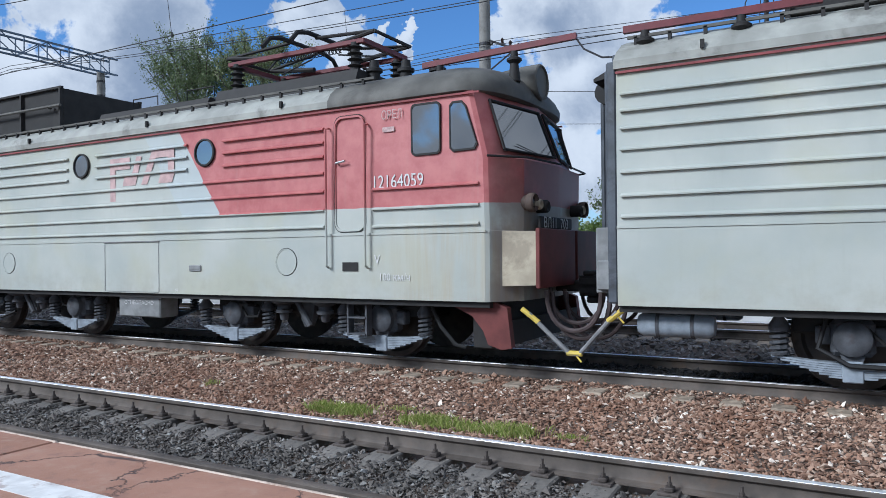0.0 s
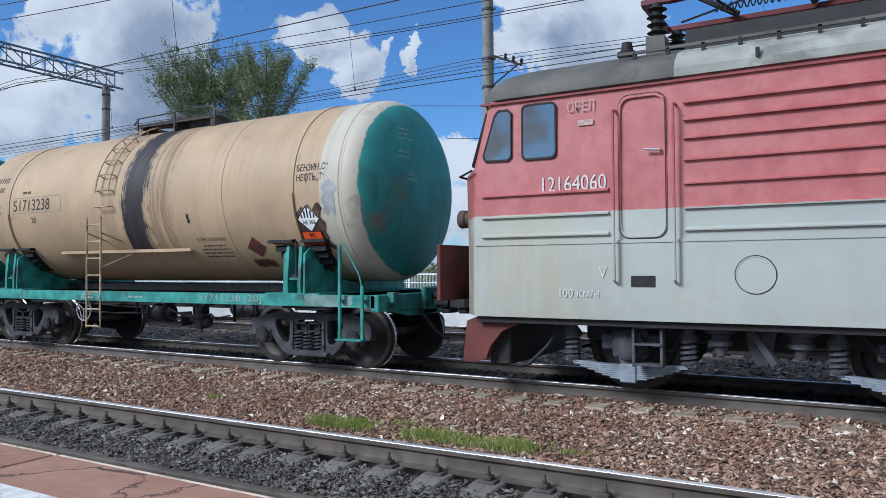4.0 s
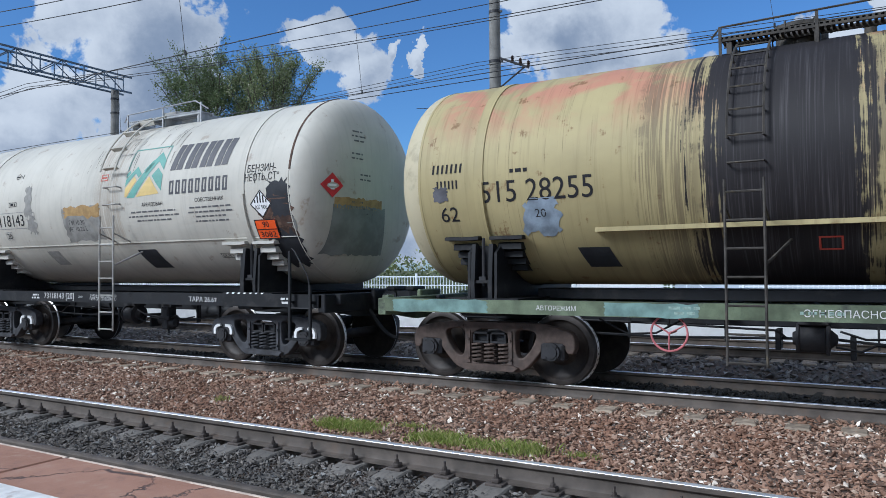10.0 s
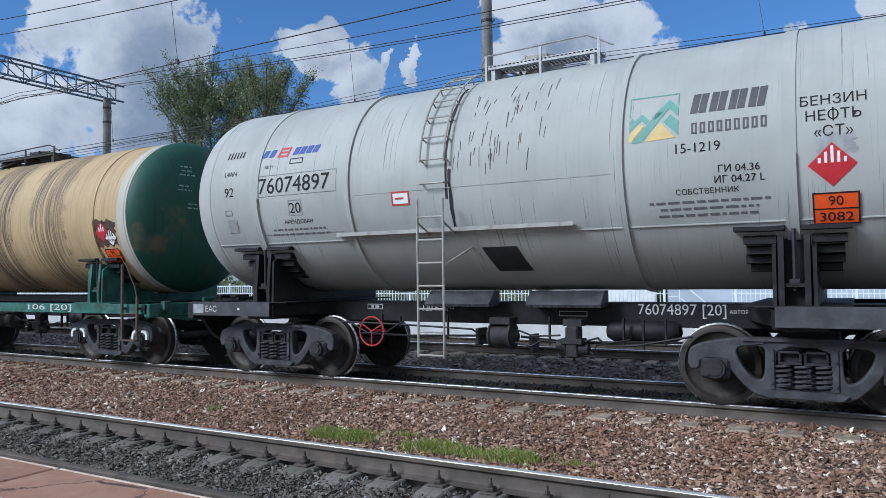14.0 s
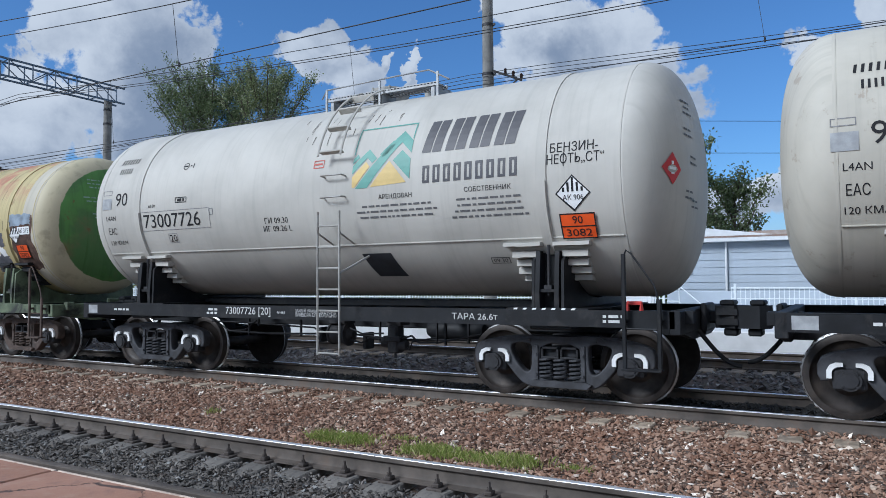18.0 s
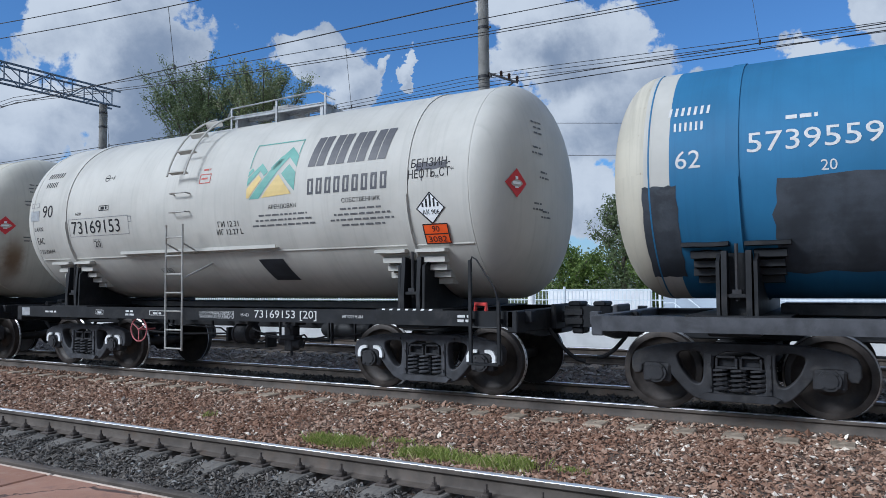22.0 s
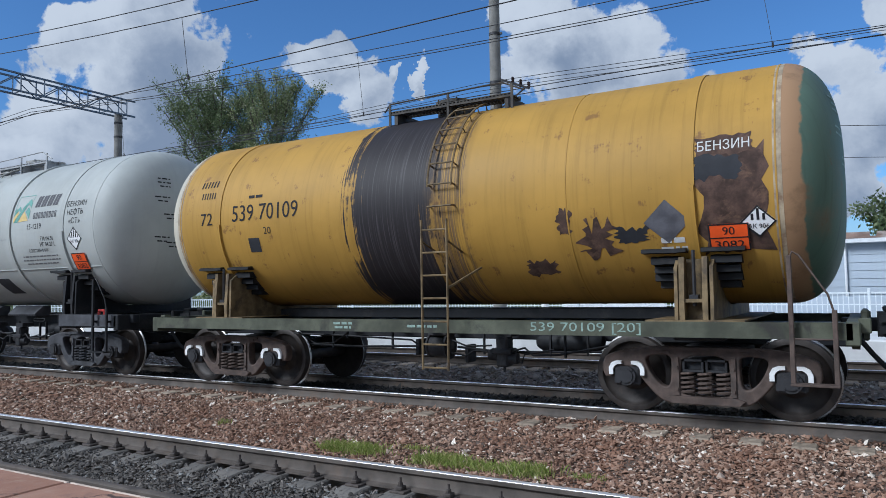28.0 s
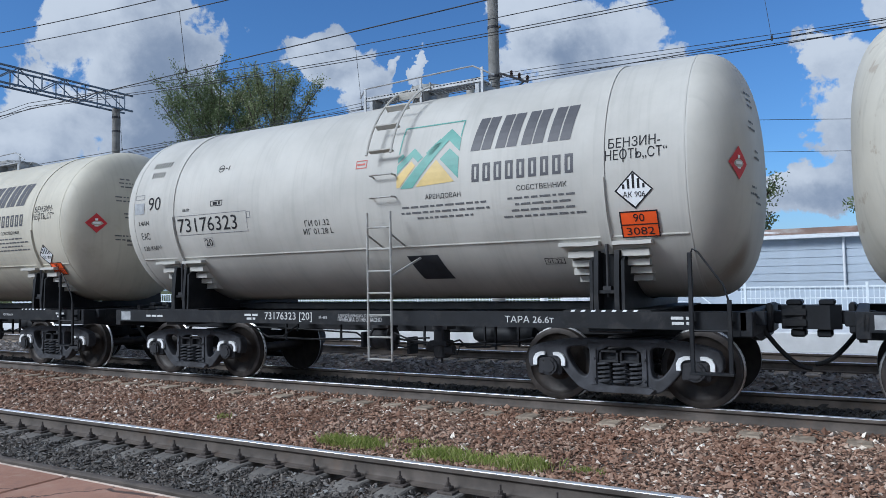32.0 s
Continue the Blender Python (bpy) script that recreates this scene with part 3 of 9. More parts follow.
# ---------------------------------------------------------------- near platform
def paving_material():
    mat, n, bsdf = principled("red_brown_asphalt_paving")
    p = coords(n)
    other = n.math("MULTIPLY", n.add("ShaderNodeObjectInfo").outputs["Random"], 40.0)
    p = n.vec("ADD", p, n.combine(other, other, 0.0))
    big, mid, fine = n.noise(p, 0.8, 5.0), n.noise(p, 5.0, 5.0, 0.65), n.noise(p, 90.0, 3.0, 0.7)
    col = n.mix(n.ramp(big, 0.3, 0.7), (0.27, 0.135, 0.088), (0.36, 0.195, 0.135))
    col = n.mix(n.math("MULTIPLY", n.ramp(mid, 0.5, 0.72), 0.5), col, (0.39, 0.265, 0.20))
    col = n.mix(n.math("MULTIPLY", n.ramp(mid, 0.48, 0.3), 0.5), col, (0.20, 0.115, 0.092))
    warp = n.vec("ADD", p, n.vec("MULTIPLY", n.combine(mid, big, 0.0), (0.5, 0.5, 0.0)))
    v = n.add("ShaderNodeTexVoronoi")
    v.feature = "DISTANCE_TO_EDGE"
    n.put(v.inputs["Vector"], warp)
    n.put(v.inputs["Scale"], 0.85)
    crack = n.math("MULTIPLY", n.ramp(v.outputs["Distance"], 0.016, 0.003), n.ramp(big, 0.36, 0.55))
    col = n.mix(crack, col, (0.08, 0.05, 0.042))
    grit = n.ramp(n.noise(p, 130.0, 2.0), 0.70, 0.74)
    col = n.mix(n.math("MULTIPLY", grit, 0.5), col, (0.45, 0.40, 0.37))
    n.put(bsdf.inputs["Base Color"], col)
    bsdf.inputs["Roughness"].default_value = 0.85
    bump(n, bsdf, n.math("SUBTRACT", n.math("ADD", fine, n.math("MULTIPLY", mid, 2.0)), n.math("MULTIPLY", crack, 4.0)), 0.5, 0.006)
    return mat


PAVING = paving_material()
KERB = surface("pale_chipped_edge", (0.50, 0.41, 0.34), 0.85, vary=0.25, scale=5, stain=(0.20, 0.115, 0.08), stain_amount=0.9)
LINE = surface("worn_white_line_paint", (0.66, 0.65, 0.63), 0.7, vary=0.12, scale=7, stain=(0.34, 0.26, 0.23), stain_amount=0.7)
PLAT_Z = 0.0
near_platform = root("platform_near", "low platform of cracked red-brown asphalt with a white line", "platform", kind="structure")
for i in range(-14, 6):
    x = -5.75 + 4.0 * i
    show("paving_slab", shared("slab", lambda: Geo().box(0.012, 3.988, -16.0, -6.476, -0.75, PLAT_Z, 0.015), 20), PAVING, near_platform, pose(x, 0, 0))
    show("edge_strip", shared("edge_strip", lambda: Geo().box(0.012, 3.988, -6.474, -6.435, -0.75, PLAT_Z - 0.004, 0.012), 20), KERB, near_platform, pose(x, 0, 0), "pale chipped platform edge")
part("joint_filler", Geo().box(-61, 19, -15.9, -6.46, -0.75, PLAT_Z - 0.012), KERB, near_platform)
part("white_line", Geo().box(-61, 19, -7.40, -7.16, PLAT_Z - 0.01, PLAT_Z + 0.004), LINE, near_platform, "painted white warning line")

# ---------------------------------------------------------------- far platform, fence, building
PALE = surface("bright_concrete", (0.60, 0.61, 0.62), 0.8, vary=0.1, scale=2, grain=40)
FENCE = surface("pale_blue_white_fence_paint", (0.62, 0.67, 0.70), 0.5, vary=0.08)
far_platform = root("platform_far", "low platform of pale bright concrete beyond the tracks", "platform", kind="structure")
part("platform_slab", Geo().box(-420, 420, 7.52, 14.0, -0.75, 0.35, 0.03), PALE, far_platform)

fence = root("fence", "white metal picket fence along the far platform", "fence", m=pose(0, 12.0, 0.35))
for x0, x1 in ((-40, -4.9), (-3.1, 24)):
    for z, h in ((0.10, 0.04), (0.92, 0.045), (0.62, 0.03)):
        part("fence_rail", Geo().box(x0, x1, -0.018, 0.018, z, z + h, 0.004), FENCE, fence)
pk = shared("picket", lambda: Geo().box(-0.011, 0.011, -0.012, 0.012, 0.06, 0.96, 0.003), 0)
post = shared("fence_post", lambda: Geo().box(-0.035, 0.035, -0.035, 0.035, 0.0, 1.06, 0.008), 0)
for x0, x1 in ((-19.0, -4.9), (-3.1, 9.0)):
    x = x0
    while x < x1:
        show("picket", pk, FENCE, fence, pose(x, 0, 0))
        x += 0.125
rest = Geo()
for a, b in ((-40, -19.0), (9.0, 24)):
    x = a
    while x < b:
        rest.box(x - 0.011, x + 0.011, -0.012, 0.012, 0.06, 0.96)
        x += 0.125
tagged(part("picket_row", rest, FENCE, fence, smooth=0), kind="stuff")
for x in (-38, -35, -32, -29, -26, -23, -20, -17, -14, -11, -8, -5, -3, 0, 3, 6, 9, 12, 15, 18, 21):
    show("fence_post", post, FENCE, fence, pose(x, 0, 0))
stair = root("stair_rail", "white sloping handrail of a short flight of steps", "handrail", m=pose(-4.9, 12.0, 0.35))
part("sloping_rail", Geo().tube([(0, 0, 1.0), (0.35, 0, 1.0), (1.1, 0, 0.35), (1.1, 0, 0.0)], 0.022, 6), FENCE, stair)
part("sloping_rail", Geo().tube([(0, 0, 0.55), (0.3, 0, 0.55), (1.0, 0, 0.0)], 0.018, 6), FENCE, stair)
part("upright", Geo().rod((0.35, 0, 0), (0.35, 0, 1.0), 0.02, 6), FENCE, stair)

SIDING = surface("pale_blue_grey_siding", (0.40, 0.455, 0.52), 0.55, vary=0.05, scale=1.5, stain=(0.33, 0.37, 0.42), stain_amount=0.3)
FASCIA = surface("white_metal_fascia", (0.66, 0.68, 0.70), 0.5, vary=0.05)
ROOFING = surface("rusty_roof_sheet", (0.24, 0.17, 0.14), 0.75, vary=0.3, scale=1.2, stain=(0.42, 0.40, 0.38), stain_amount=0.7)
LOWWALL = surface("white_low_wall", (0.70, 0.71, 0.72), 0.7, vary=0.05)
building = root("station_shed", "low pale blue-grey clad shed with a white fascia and rusty roof", "shed", m=pose(-5.79, 16.0, -0.3))
wall = part("wall", Geo().box(0, 34, 0, 0.25, 0, 3.12, 0.01), SIDING, building)
for i in range(12):
    z = 0.25 + 0.25 * i
    show("siding_board", shared("board_lap", lambda: Geo().prism([(-0.004, 0.0), (-0.022, 0.0), (-0.004, 0.235)], "x", 0.0, 34.0), 0), SIDING, wall, pose(0, 0, z))
part("wall", Geo().box(0, 0.25, 0.25, 9, 0, 3.12, 0.01), SIDING, building)
part("wall", Geo().box(33.75, 34, 0.25, 9, 0, 3.12, 0.01), SIDING, building)
part("wall", Geo().box(0.25, 33.75, 8.75, 9, 0, 3.12, 0.01), SIDING, building)
part("fascia", Geo().box(-0.25, 34.3, -0.35, -0.10, 3.10, 3.24, 0.015), FASCIA, building)
part("roof", Geo().prism([(-0.35, 3.24), (9.3, 3.42), (9.3, 3.50), (-0.35, 3.30)], "x", -0.25, 34.3), ROOFING, building)
part("gable_fascia", Geo().prism([(-0.25, 3.24), (4.0, 3.24), (-0.25, 3.80)], "y", -0.3, 0.1), FASCIA, building)
for i in range(9):
    x = 2.6 + i * 3.5
    part("roof_sheet", Geo().prism([(1.0, 3.33), (1.0, 3.52), (4.5, 3.56), (4.5, 3.40)], "x", x, x + 3.3), ROOFING, building)
vent = part("vent", Geo().box(0.56, 0.88, -0.05, 0.02, 2.02, 2.34, 0.01), FASCIA, building, "square white vent cover")
part("vent_face", Geo().box(0.60, 0.84, -0.058, -0.045, 2.06, 2.30), SIDING, vent)
for x in (2.0, 5.2, 8.4, 11.6):
    part("down_pipe", Geo().rod((x, -0.07, 0), (x, -0.07, 3.1), 0.04, 8), FASCIA, building)
low = part("low_wall", Geo().box(-9.5, -5.85, 14.4, 14.65, -0.7, 1.30, 0.02), LOWWALL, None)
tagged(low, "low white wall beside the shed", "wall")
low = part("low_wall", Geo().box(-5.4, 26.0, 14.4, 14.55, -0.7, 1.16, 0.02), SIDING, None)
tagged(low, "low pale panel wall in front of the shed", "wall")

# ---------------------------------------------------------------- masts, gantry, wires
POLE = surface("grey_concrete_mast", (0.20, 0.195, 0.185), 0.85, vary=0.2, scale=3, grain=50, relief=0.4, stain=(0.10, 0.095, 0.09), stain_amount=0.5)
DARKST = surface("dark_steel", (0.05, 0.05, 0.055), 0.6, metal=0.3, vary=0.2)
GANTRY = surface("blue_grey_steel_truss", (0.11, 0.15, 0.21), 0.6, vary=0.2)
CABLE = surface("dark_cable", (0.03, 0.03, 0.033), 0.6, vary=0.1)
PORCELAIN = surface("brown_glazed_insulator", (0.045, 0.030, 0.026), 0.25, vary=0.1)


def mast(x, y, h, bands, r0=0.21, r1=0.155):
    m = root("catenary_mast", "tapered grey concrete catenary mast with steel bands", "mast", "masts", m=pose(x, y, 0))
    part("shaft", Geo().lathe([(-0.75, r0), (h, r1), (h, 0.0)], 20, "z"), POLE, m)
    for z in bands:
        rr = r0 + (r1 - r0) * z / h + 0.012
        part("steel_band", Geo().lathe([(z - 0.04, rr - 0.02), (z - 0.04, rr), (z + 0.04, rr), (z + 0.04, rr - 0.02)], 20, "z").box(rr - 0.01, rr + 0.07, -0.03, 0.03, z - 0.03, z + 0.03), DARKST, m)
    return m


def insulator_geo():
    return Geo().lathe([(0.0, 0.012), (0.0, 0.03), (0.04, 0.055), (0.06, 0.03), (0.09, 0.055), (0.11, 0.03), (0.14, 0.05), (0.17, 0.025), (0.19, 0.0)], 12, "z")


m1 = mast(-9.45, 9.3, 11.2, (2.5, 4.2, 5.2, 6.9, 7.75, 9.25))
part("painted_band", Geo().lathe([(1.45, 0.212), (1.62, 0.212)], 20, "z"), REDP, m1, "red painted band")
arm = part("cross_arm", Geo().rod((0.15, 0, 7.85), (1.20, -0.25, 7.35), 0.035, 6).rod((0.15, 0, 6.95), (1.05, -0.2, 7.40), 0.025, 6), DARKST, m1)
for k in range(3):
    f = 0.45 + 0.27 * k
    show("insulator", shared("insulator", insulator_geo), PORCELAIN, arm, pose(0.15 + 1.05 * f, -0.25 * f, 7.87 - 0.5 * f))
part("bracket", Geo().rod((0.1, 0, 5.2), (0.7, -0.1, 5.25), 0.025, 6).rod((0.1, 0, 4.2), (0.5, 0, 4.25), 0.03, 6), DARKST, m1)

mast(-27.4, 9.3, 9.3, (8.3, 8.9))
mast(-27.4, -16.5, 9.3, (8.3, 8.9))
beam = root("gantry_beam", "blue-grey steel lattice beam across all the tracks", "gantry", m=pose(-27.4, 0, 9.25))
for dx in (-0.28, 0.28):
    for z in (0.0, 0.66):
        part("chord", Geo().box(dx - 0.035, dx + 0.035, -17.2, 9.9, z - 0.035, z + 0.035, 0.006), GANTRY, beam)
for i in range(30):
    y = 9.5 - 0.9 * i
    for dx in (-0.28, 0.28):
        show("lattice_bar", shared("lat_v", lambda: Geo().rod((0, 0, 0), (0, 0, 0.66), 0.026, 5)), GANTRY, beam, pose(dx, y, 0))
        show("lattice_bar", shared("lat_d%d" % (i % 2), lambda: Geo().rod((0, 0, 0.66 * (i % 2)), (0, -0.9, 0.66 * (1 - i % 2)), 0.022, 5)), GANTRY, beam, pose(dx, y, 0))
    show("lattice_bar", shared("lat_c", lambda: Geo().rod((-0.28, 0, 0), (0.28, 0, 0), 0.022, 5)), GANTRY, beam, pose(0, y, 0))


def wire(name, label, y, z, sag=0.0, r=0.011, slope=0.0, x0=-160, x1=60, span=55.0, start=-27.4, holder=None):
    """A wire along the tracks, hanging between supports."""
    pts = []
    x = x0
    while x <= x1:
        u = ((x - start) / span) % 1.0
        pts.append((x, y + slope * x, z - sag * 4 * u * (1 - u)))
        x += 2.5
    w = part(name, Geo().tube(pts, r, 5), CABLE, holder or beam, label)
    w.matrix_basis = (holder or beam).matrix_basis.inverted()
    return w


wire("contact_wire", "thin dark contact wire over the train's track", 0.0, 6.02)
wire("messenger_wire", "thin dark hanging wire over the train's track", 0.0, 8.67, 1.66)
wire("feeder_wire", "dark overhead feeder wire", 1.6, 9.78, 1.5, 0.013)
wire("contact_wire", "thin dark contact wire over the far track", 5.6, 6.33)
wire("contact_wire", "thin dark contact wire over the far track", 5.75, 6.24)
wire("messenger_wire", "thin dark hanging wire over the far track", 5.6, 8.77, 0.82)
wire("messenger_wire", "thin dark hanging wire over the far track", 5.6, 8.64, 1.05)
wire("messenger_wire", "thin dark hanging wire over the far track", 5.7, 8.60, 1.04)
for k in range(3):
    f = 0.45 + 0.27 * k
    wire("line_wire", "thin line wire on insulators", 9.3 - 0.25 * f, 8.04 - 0.5 * f, 0.62, 0.009, span=60.0, start=-9.45, holder=m1)
for y, z in ((34, 9.95), (38, 8.85)):
    wire("power_line", "thin power line beyond the station", y, z, 0.0, 0.016, slope=0.62, x0=-20, x1=60)
hang = lambda x, z, sag: z - sag * 4 * ((x + 27.4) / 55.0) * (1 - (x + 27.4) / 55.0)
for x in (-22.3, -12.1, -1.9, 8.3):
    part("dropper", Geo().rod((x + 0.1, 0, 6.02), (x - 0.1, 0, hang(x, 8.67, 1.66)), 0.006, 4).rod((x + 0.1, 0, 5.99), (x + 0.1, 0, 6.09), 0.022, 5), CABLE, beam, "thin vertical dropper between two overhead wires", beam.matrix_basis.inverted())
for x in (-21.95, -11.75, -1.55, 8.65):
    part("dropper", Geo().rod((x + 0.1, 5.6, 6.33), (x - 0.1, 5.6, hang(x, 8.77, 0.82)), 0.006, 4).rod((x + 0.1, 5.6, 6.30), (x + 0.1, 5.6, 6.40), 0.022, 5), CABLE, beam, "thin vertical dropper between two overhead wires", beam.matrix_basis.inverted())

lamp = root("platform_lamp", "slim grey lamp post on a thick white base", "street lamp", m=pose(-7.9, 9.0, 0.35))
part("base", Geo().lathe([(0.0, 0.10), (1.9, 0.095), (1.92, 0.0)], 14, "z"), WHITEP, lamp, "thick white base tube")
part("pole", Geo().rod((0, 0, 1.9), (0, 0, 4.0), 0.035, 10), GALV0, lamp)
part("lamp_head", Geo().prism([(-0.32, 4.20), (0.02, 4.02), (0.22, 3.98), (0.20, 4.06), (-0.05, 4.14), (-0.30, 4.27)], "y", -0.12, 0.12), DARKST, lamp, "flat dark lamp head")

# ---------------------------------------------------------------- trees and grass
def leaf_material(name, tones):
    mat, n, bsdf = principled(name)
    rnd = n.add("ShaderNodeNewGeometry").outputs["Random Per Island"]
    ramp = n.add("ShaderNodeValToRGB")
    for i, (pos, colour) in enumerate(tones):
        e = ramp.color_ramp.elements[i] if i < 2 else ramp.color_ramp.elements.new(pos)
        e.position, e.color = pos, (*colour, 1)
    n.put(ramp.inputs[0], rnd)
    n.put(bsdf.inputs["Base Color"], ramp.outputs[0])
    bsdf.inputs["Roughness"].default_value = 0.6
    tr = n.add("ShaderNodeBsdfTranslucent")
    n.put(tr.inputs[0], ramp.outputs[0])
    mx = n.add("ShaderNodeMixShader")
    mx.inputs[0].default_value = 0.42
    mat.node_tree.links.new(bsdf.outputs[0], mx.inputs[1])
    mat.node_tree.links.new(tr.outputs[0], mx.inputs[2])
    for o in [q for q in mat.node_tree.nodes if q.bl_idname == "ShaderNodeOutputMaterial"]:
        mat.node_tree.links.new(mx.outputs[0], o.inputs[0])
    return mat


LEAF = leaf_material("tree_leaves", ((0.0, (0.115, 0.15, 0.06)), (0.5, (0.20, 0.24, 0.105)), (0.85, (0.31, 0.345, 0.18)), (1.0, (0.50, 0.50, 0.38))))
BIRCH = leaf_material("birch_leaves", ((0.0, (0.08, 0.115, 0.05)), (0.6, (0.145, 0.19, 0.085)), (1.0, (0.25, 0.29, 0.16))))
BUSH = leaf_material("bush_leaves", ((0.0, (0.06, 0.10, 0.02)), (0.6, (0.13, 0.20, 0.04)), (1.0, (0.22, 0.28, 0.08))))
GRASS = leaf_material("grass_blades", ((0.0, (0.16, 0.215, 0.04)), (0.5, (0.29, 0.36, 0.085)), (0.8, (0.42, 0.45, 0.14)), (1.0, (0.54, 0.47, 0.26))))
BARK = surface("grey_brown_bark", (0.10, 0.085, 0.07), 0.9, vary=0.3, scale=6, relief=0.6)


def leaf_mesh(name, centres, spread, per, size, rng, droop=0.0):
    """Small folded leaves scattered round the twigs' ends."""
    c = np.repeat(np.array(centres), per, axis=0)
    k = len(c)
    c = c + rng.normal(0, spread, (k, 3)) * np.array([1, 1, 0.85 + droop])
    u = rng.normal(0, 1, (k, 3))
    u /= np.linalg.norm(u, axis=1)[:, None]
    w = np.cross(u, rng.normal(0, 1, (k, 3)))
    w /= np.linalg.norm(w, axis=1)[:, None]
    s = size * rng.uniform(0.6, 1.3, (k, 1))
    v = np.stack([c - u * s, c + w * s * 0.5, c + u * s, c - w * s * 0.5], 1).reshape(-1, 3)
    me = bpy.data.meshes.new(name)
    me.vertices.add(len(v))
    me.vertices.foreach_set("co", v.reshape(-1).astype(np.float32))
    f = (np.arange(k)[:, None] * 4 + np.arange(4)[None]).reshape(-1)
    me.loops.add(len(f))
    me.loops.foreach_set("vertex_index", f.astype(np.int32))
    me.polygons.add(k)
    me.polygons.foreach_set("loop_start", (np.arange(k) * 4).astype(np.int32))
    me.polygons.foreach_set("loop_total", np.full(k, 4, np.int32))
    me.update(calc_edges=True)
    return me


def tree(x, y, height, width, seed, leaf=LEAF, per=7, size=0.10, label="leafy tree with an open uneven crown", trunk=0.26, low=0.22, limbs=20, twigs=15, spread=0.20, rise=0.8, name="tree"):
    """Tapered trunk, rising limbs, twigs along each limb, and small leaves along the twigs."""
    rng = np.random.default_rng(seed)
    t = root(name, label, name, "trees behind the platform", m=pose(x, y, -0.75))
    H = height + 0.75
    bends = [(0, 0, 0)] + [(rng.normal(0, 0.02) * H * f, rng.normal(0, 0.02) * H * f, H * f * 0.9) for f in (0.2, 0.4, 0.6, 0.8, 1.0)]
    g = Geo()
    for i in range(5):
        g.rod(bends[i], bends[i + 1], trunk * (1 - i / 5.4), 9, trunk * (1 - (i + 1) / 5.4))
    part("trunk", g, BARK, t)
    points = []
    for i in range(limbs):
        q = (i + 0.5) / limbs
        f = low + (0.80 - low) * q
        a = i * 2.4 + rng.uniform(-0.5, 0.5)
        reach = width * 0.5 * (0.55 + 1.6 * q * (1 - q) + 0.05) * rng.uniform(0.6, 1.0) * (1.0 if q < 0.8 else 0.62)
        base = Vector([float(np.interp(f * H, [b[2] for b in bends], [b[k] for b in bends])) for k in (0, 1)] + [f * H])
        top = min(H * 0.985, f * H + reach * rise * rng.uniform(0.7, 1.3) + (H - f * H) * 0.35 * q)
        end = Vector((base.x + math.cos(a) * reach, base.y + math.sin(a) * reach, top))
        midp = base.lerp(end, 0.5) + Vector((0, 0, -0.03 * H))
        limb = Geo().tube([base, midp, end], max(0.02, trunk * 0.22 * (1.2 - f)), 5)
        along = (end - base).normalized()
        for k in range(twigs):
            u = rng.uniform(0.25, 1.0)
            start = base.lerp(midp, u * 2) if u < 0.5 else midp.lerp(end, u * 2 - 1)
            way = along * 0.6 + Vector((0, 0, rise * 0.9)) + Vector(rng.normal(0, 0.55, 3))
            tip = start + way.normalized() * width * rng.uniform(0.08, 0.20)
            tip.z = min(tip.z, H)
            limb.tube([start, tip], 0.012, 3)
            points += [tuple(start.lerp(tip, w)) for w in (0.35, 0.6, 0.8, 1.0)]
        part("limb", limb, BARK, t)
    show("crown", leaf_mesh("crown", points, spread, per, size, rng), leaf, t)
    return t


tree(-38.9, 26.0, 17.3, 8.6, 3, leaf=BIRCH, per=17, size=0.075, limbs=34, twigs=20, spread=0.20, low=0.42, rise=0.78)
tree(-34.4, 26.5, 17.3, 6.9, 4, per=11, size=0.075, limbs=30, twigs=20, spread=0.19, low=0.45, rise=0.9, label="leafy tree with pale sparse twigs")
tree(-48.2, 27.0, 11.2, 4.2, 5, per=7, size=0.125, limbs=18, twigs=16, spread=0.28, low=0.25)
tree(-9.2, 34.0, 11.8, 5.0, 11, leaf=BIRCH, per=6, size=0.11, limbs=26, twigs=17, spread=0.24, low=0.10, rise=0.7, label="open dark green birch tree")
tree(-11.9, 33.0, 7.6, 3.6, 12, leaf=BIRCH, per=7, size=0.10, limbs=22, twigs=16, spread=0.22, low=0.08, rise=0.3, label="drooping dark green birch tree")
tree(-6.4, 36.0, 8.4, 4.4, 13, leaf=BIRCH, per=6, size=0.11, limbs=20, twigs=16, spread=0.24, low=0.10, label="dark green birch tree")
tree(2.6, 42.0, 6.6, 5.5, 17, leaf=BIRCH, per=12, size=0.14, limbs=18, twigs=16, spread=0.3, low=0.15, label="round dark green tree behind the shed")
for i, (x, y, h, w) in enumerate(((-11.3, 24.0, 2.9, 3.0), (-8.4, 26.0, 2.6, 3.2), (-14.0, 27.0, 3.4, 3.6), (-6.2, 27.0, 2.2, 2.4))):
    tree(x, y, h, w, 30 + i, leaf=BUSH, per=9, size=0.08, limbs=14, twigs=12, low=0.05, spread=0.16, trunk=0.06, name="bush", label="bright green leafy bush")


def treeline():
    rng = np.random.default_rng(77)
    c = []
    for x in np.arange(-170, 90, 0.9):
        h = 3.2 + 1.6 * math.sin(x * 0.21) + 1.0 * math.sin(x * 0.57 + 1) + rng.uniform(-0.5, 0.7)
        for z in np.arange(0.0, max(h, 1.2), 0.6):
            c.append((x + rng.uniform(-0.5, 0.5), 62 + rng.uniform(-2, 2), z - 0.5))
    return leaf_mesh("far_trees", c, 0.55, 12, 0.30, rng)


far = show("far_trees", treeline(), LEAF)
tagged(far, "distant belt of green trees", "trees", kind="stuff")


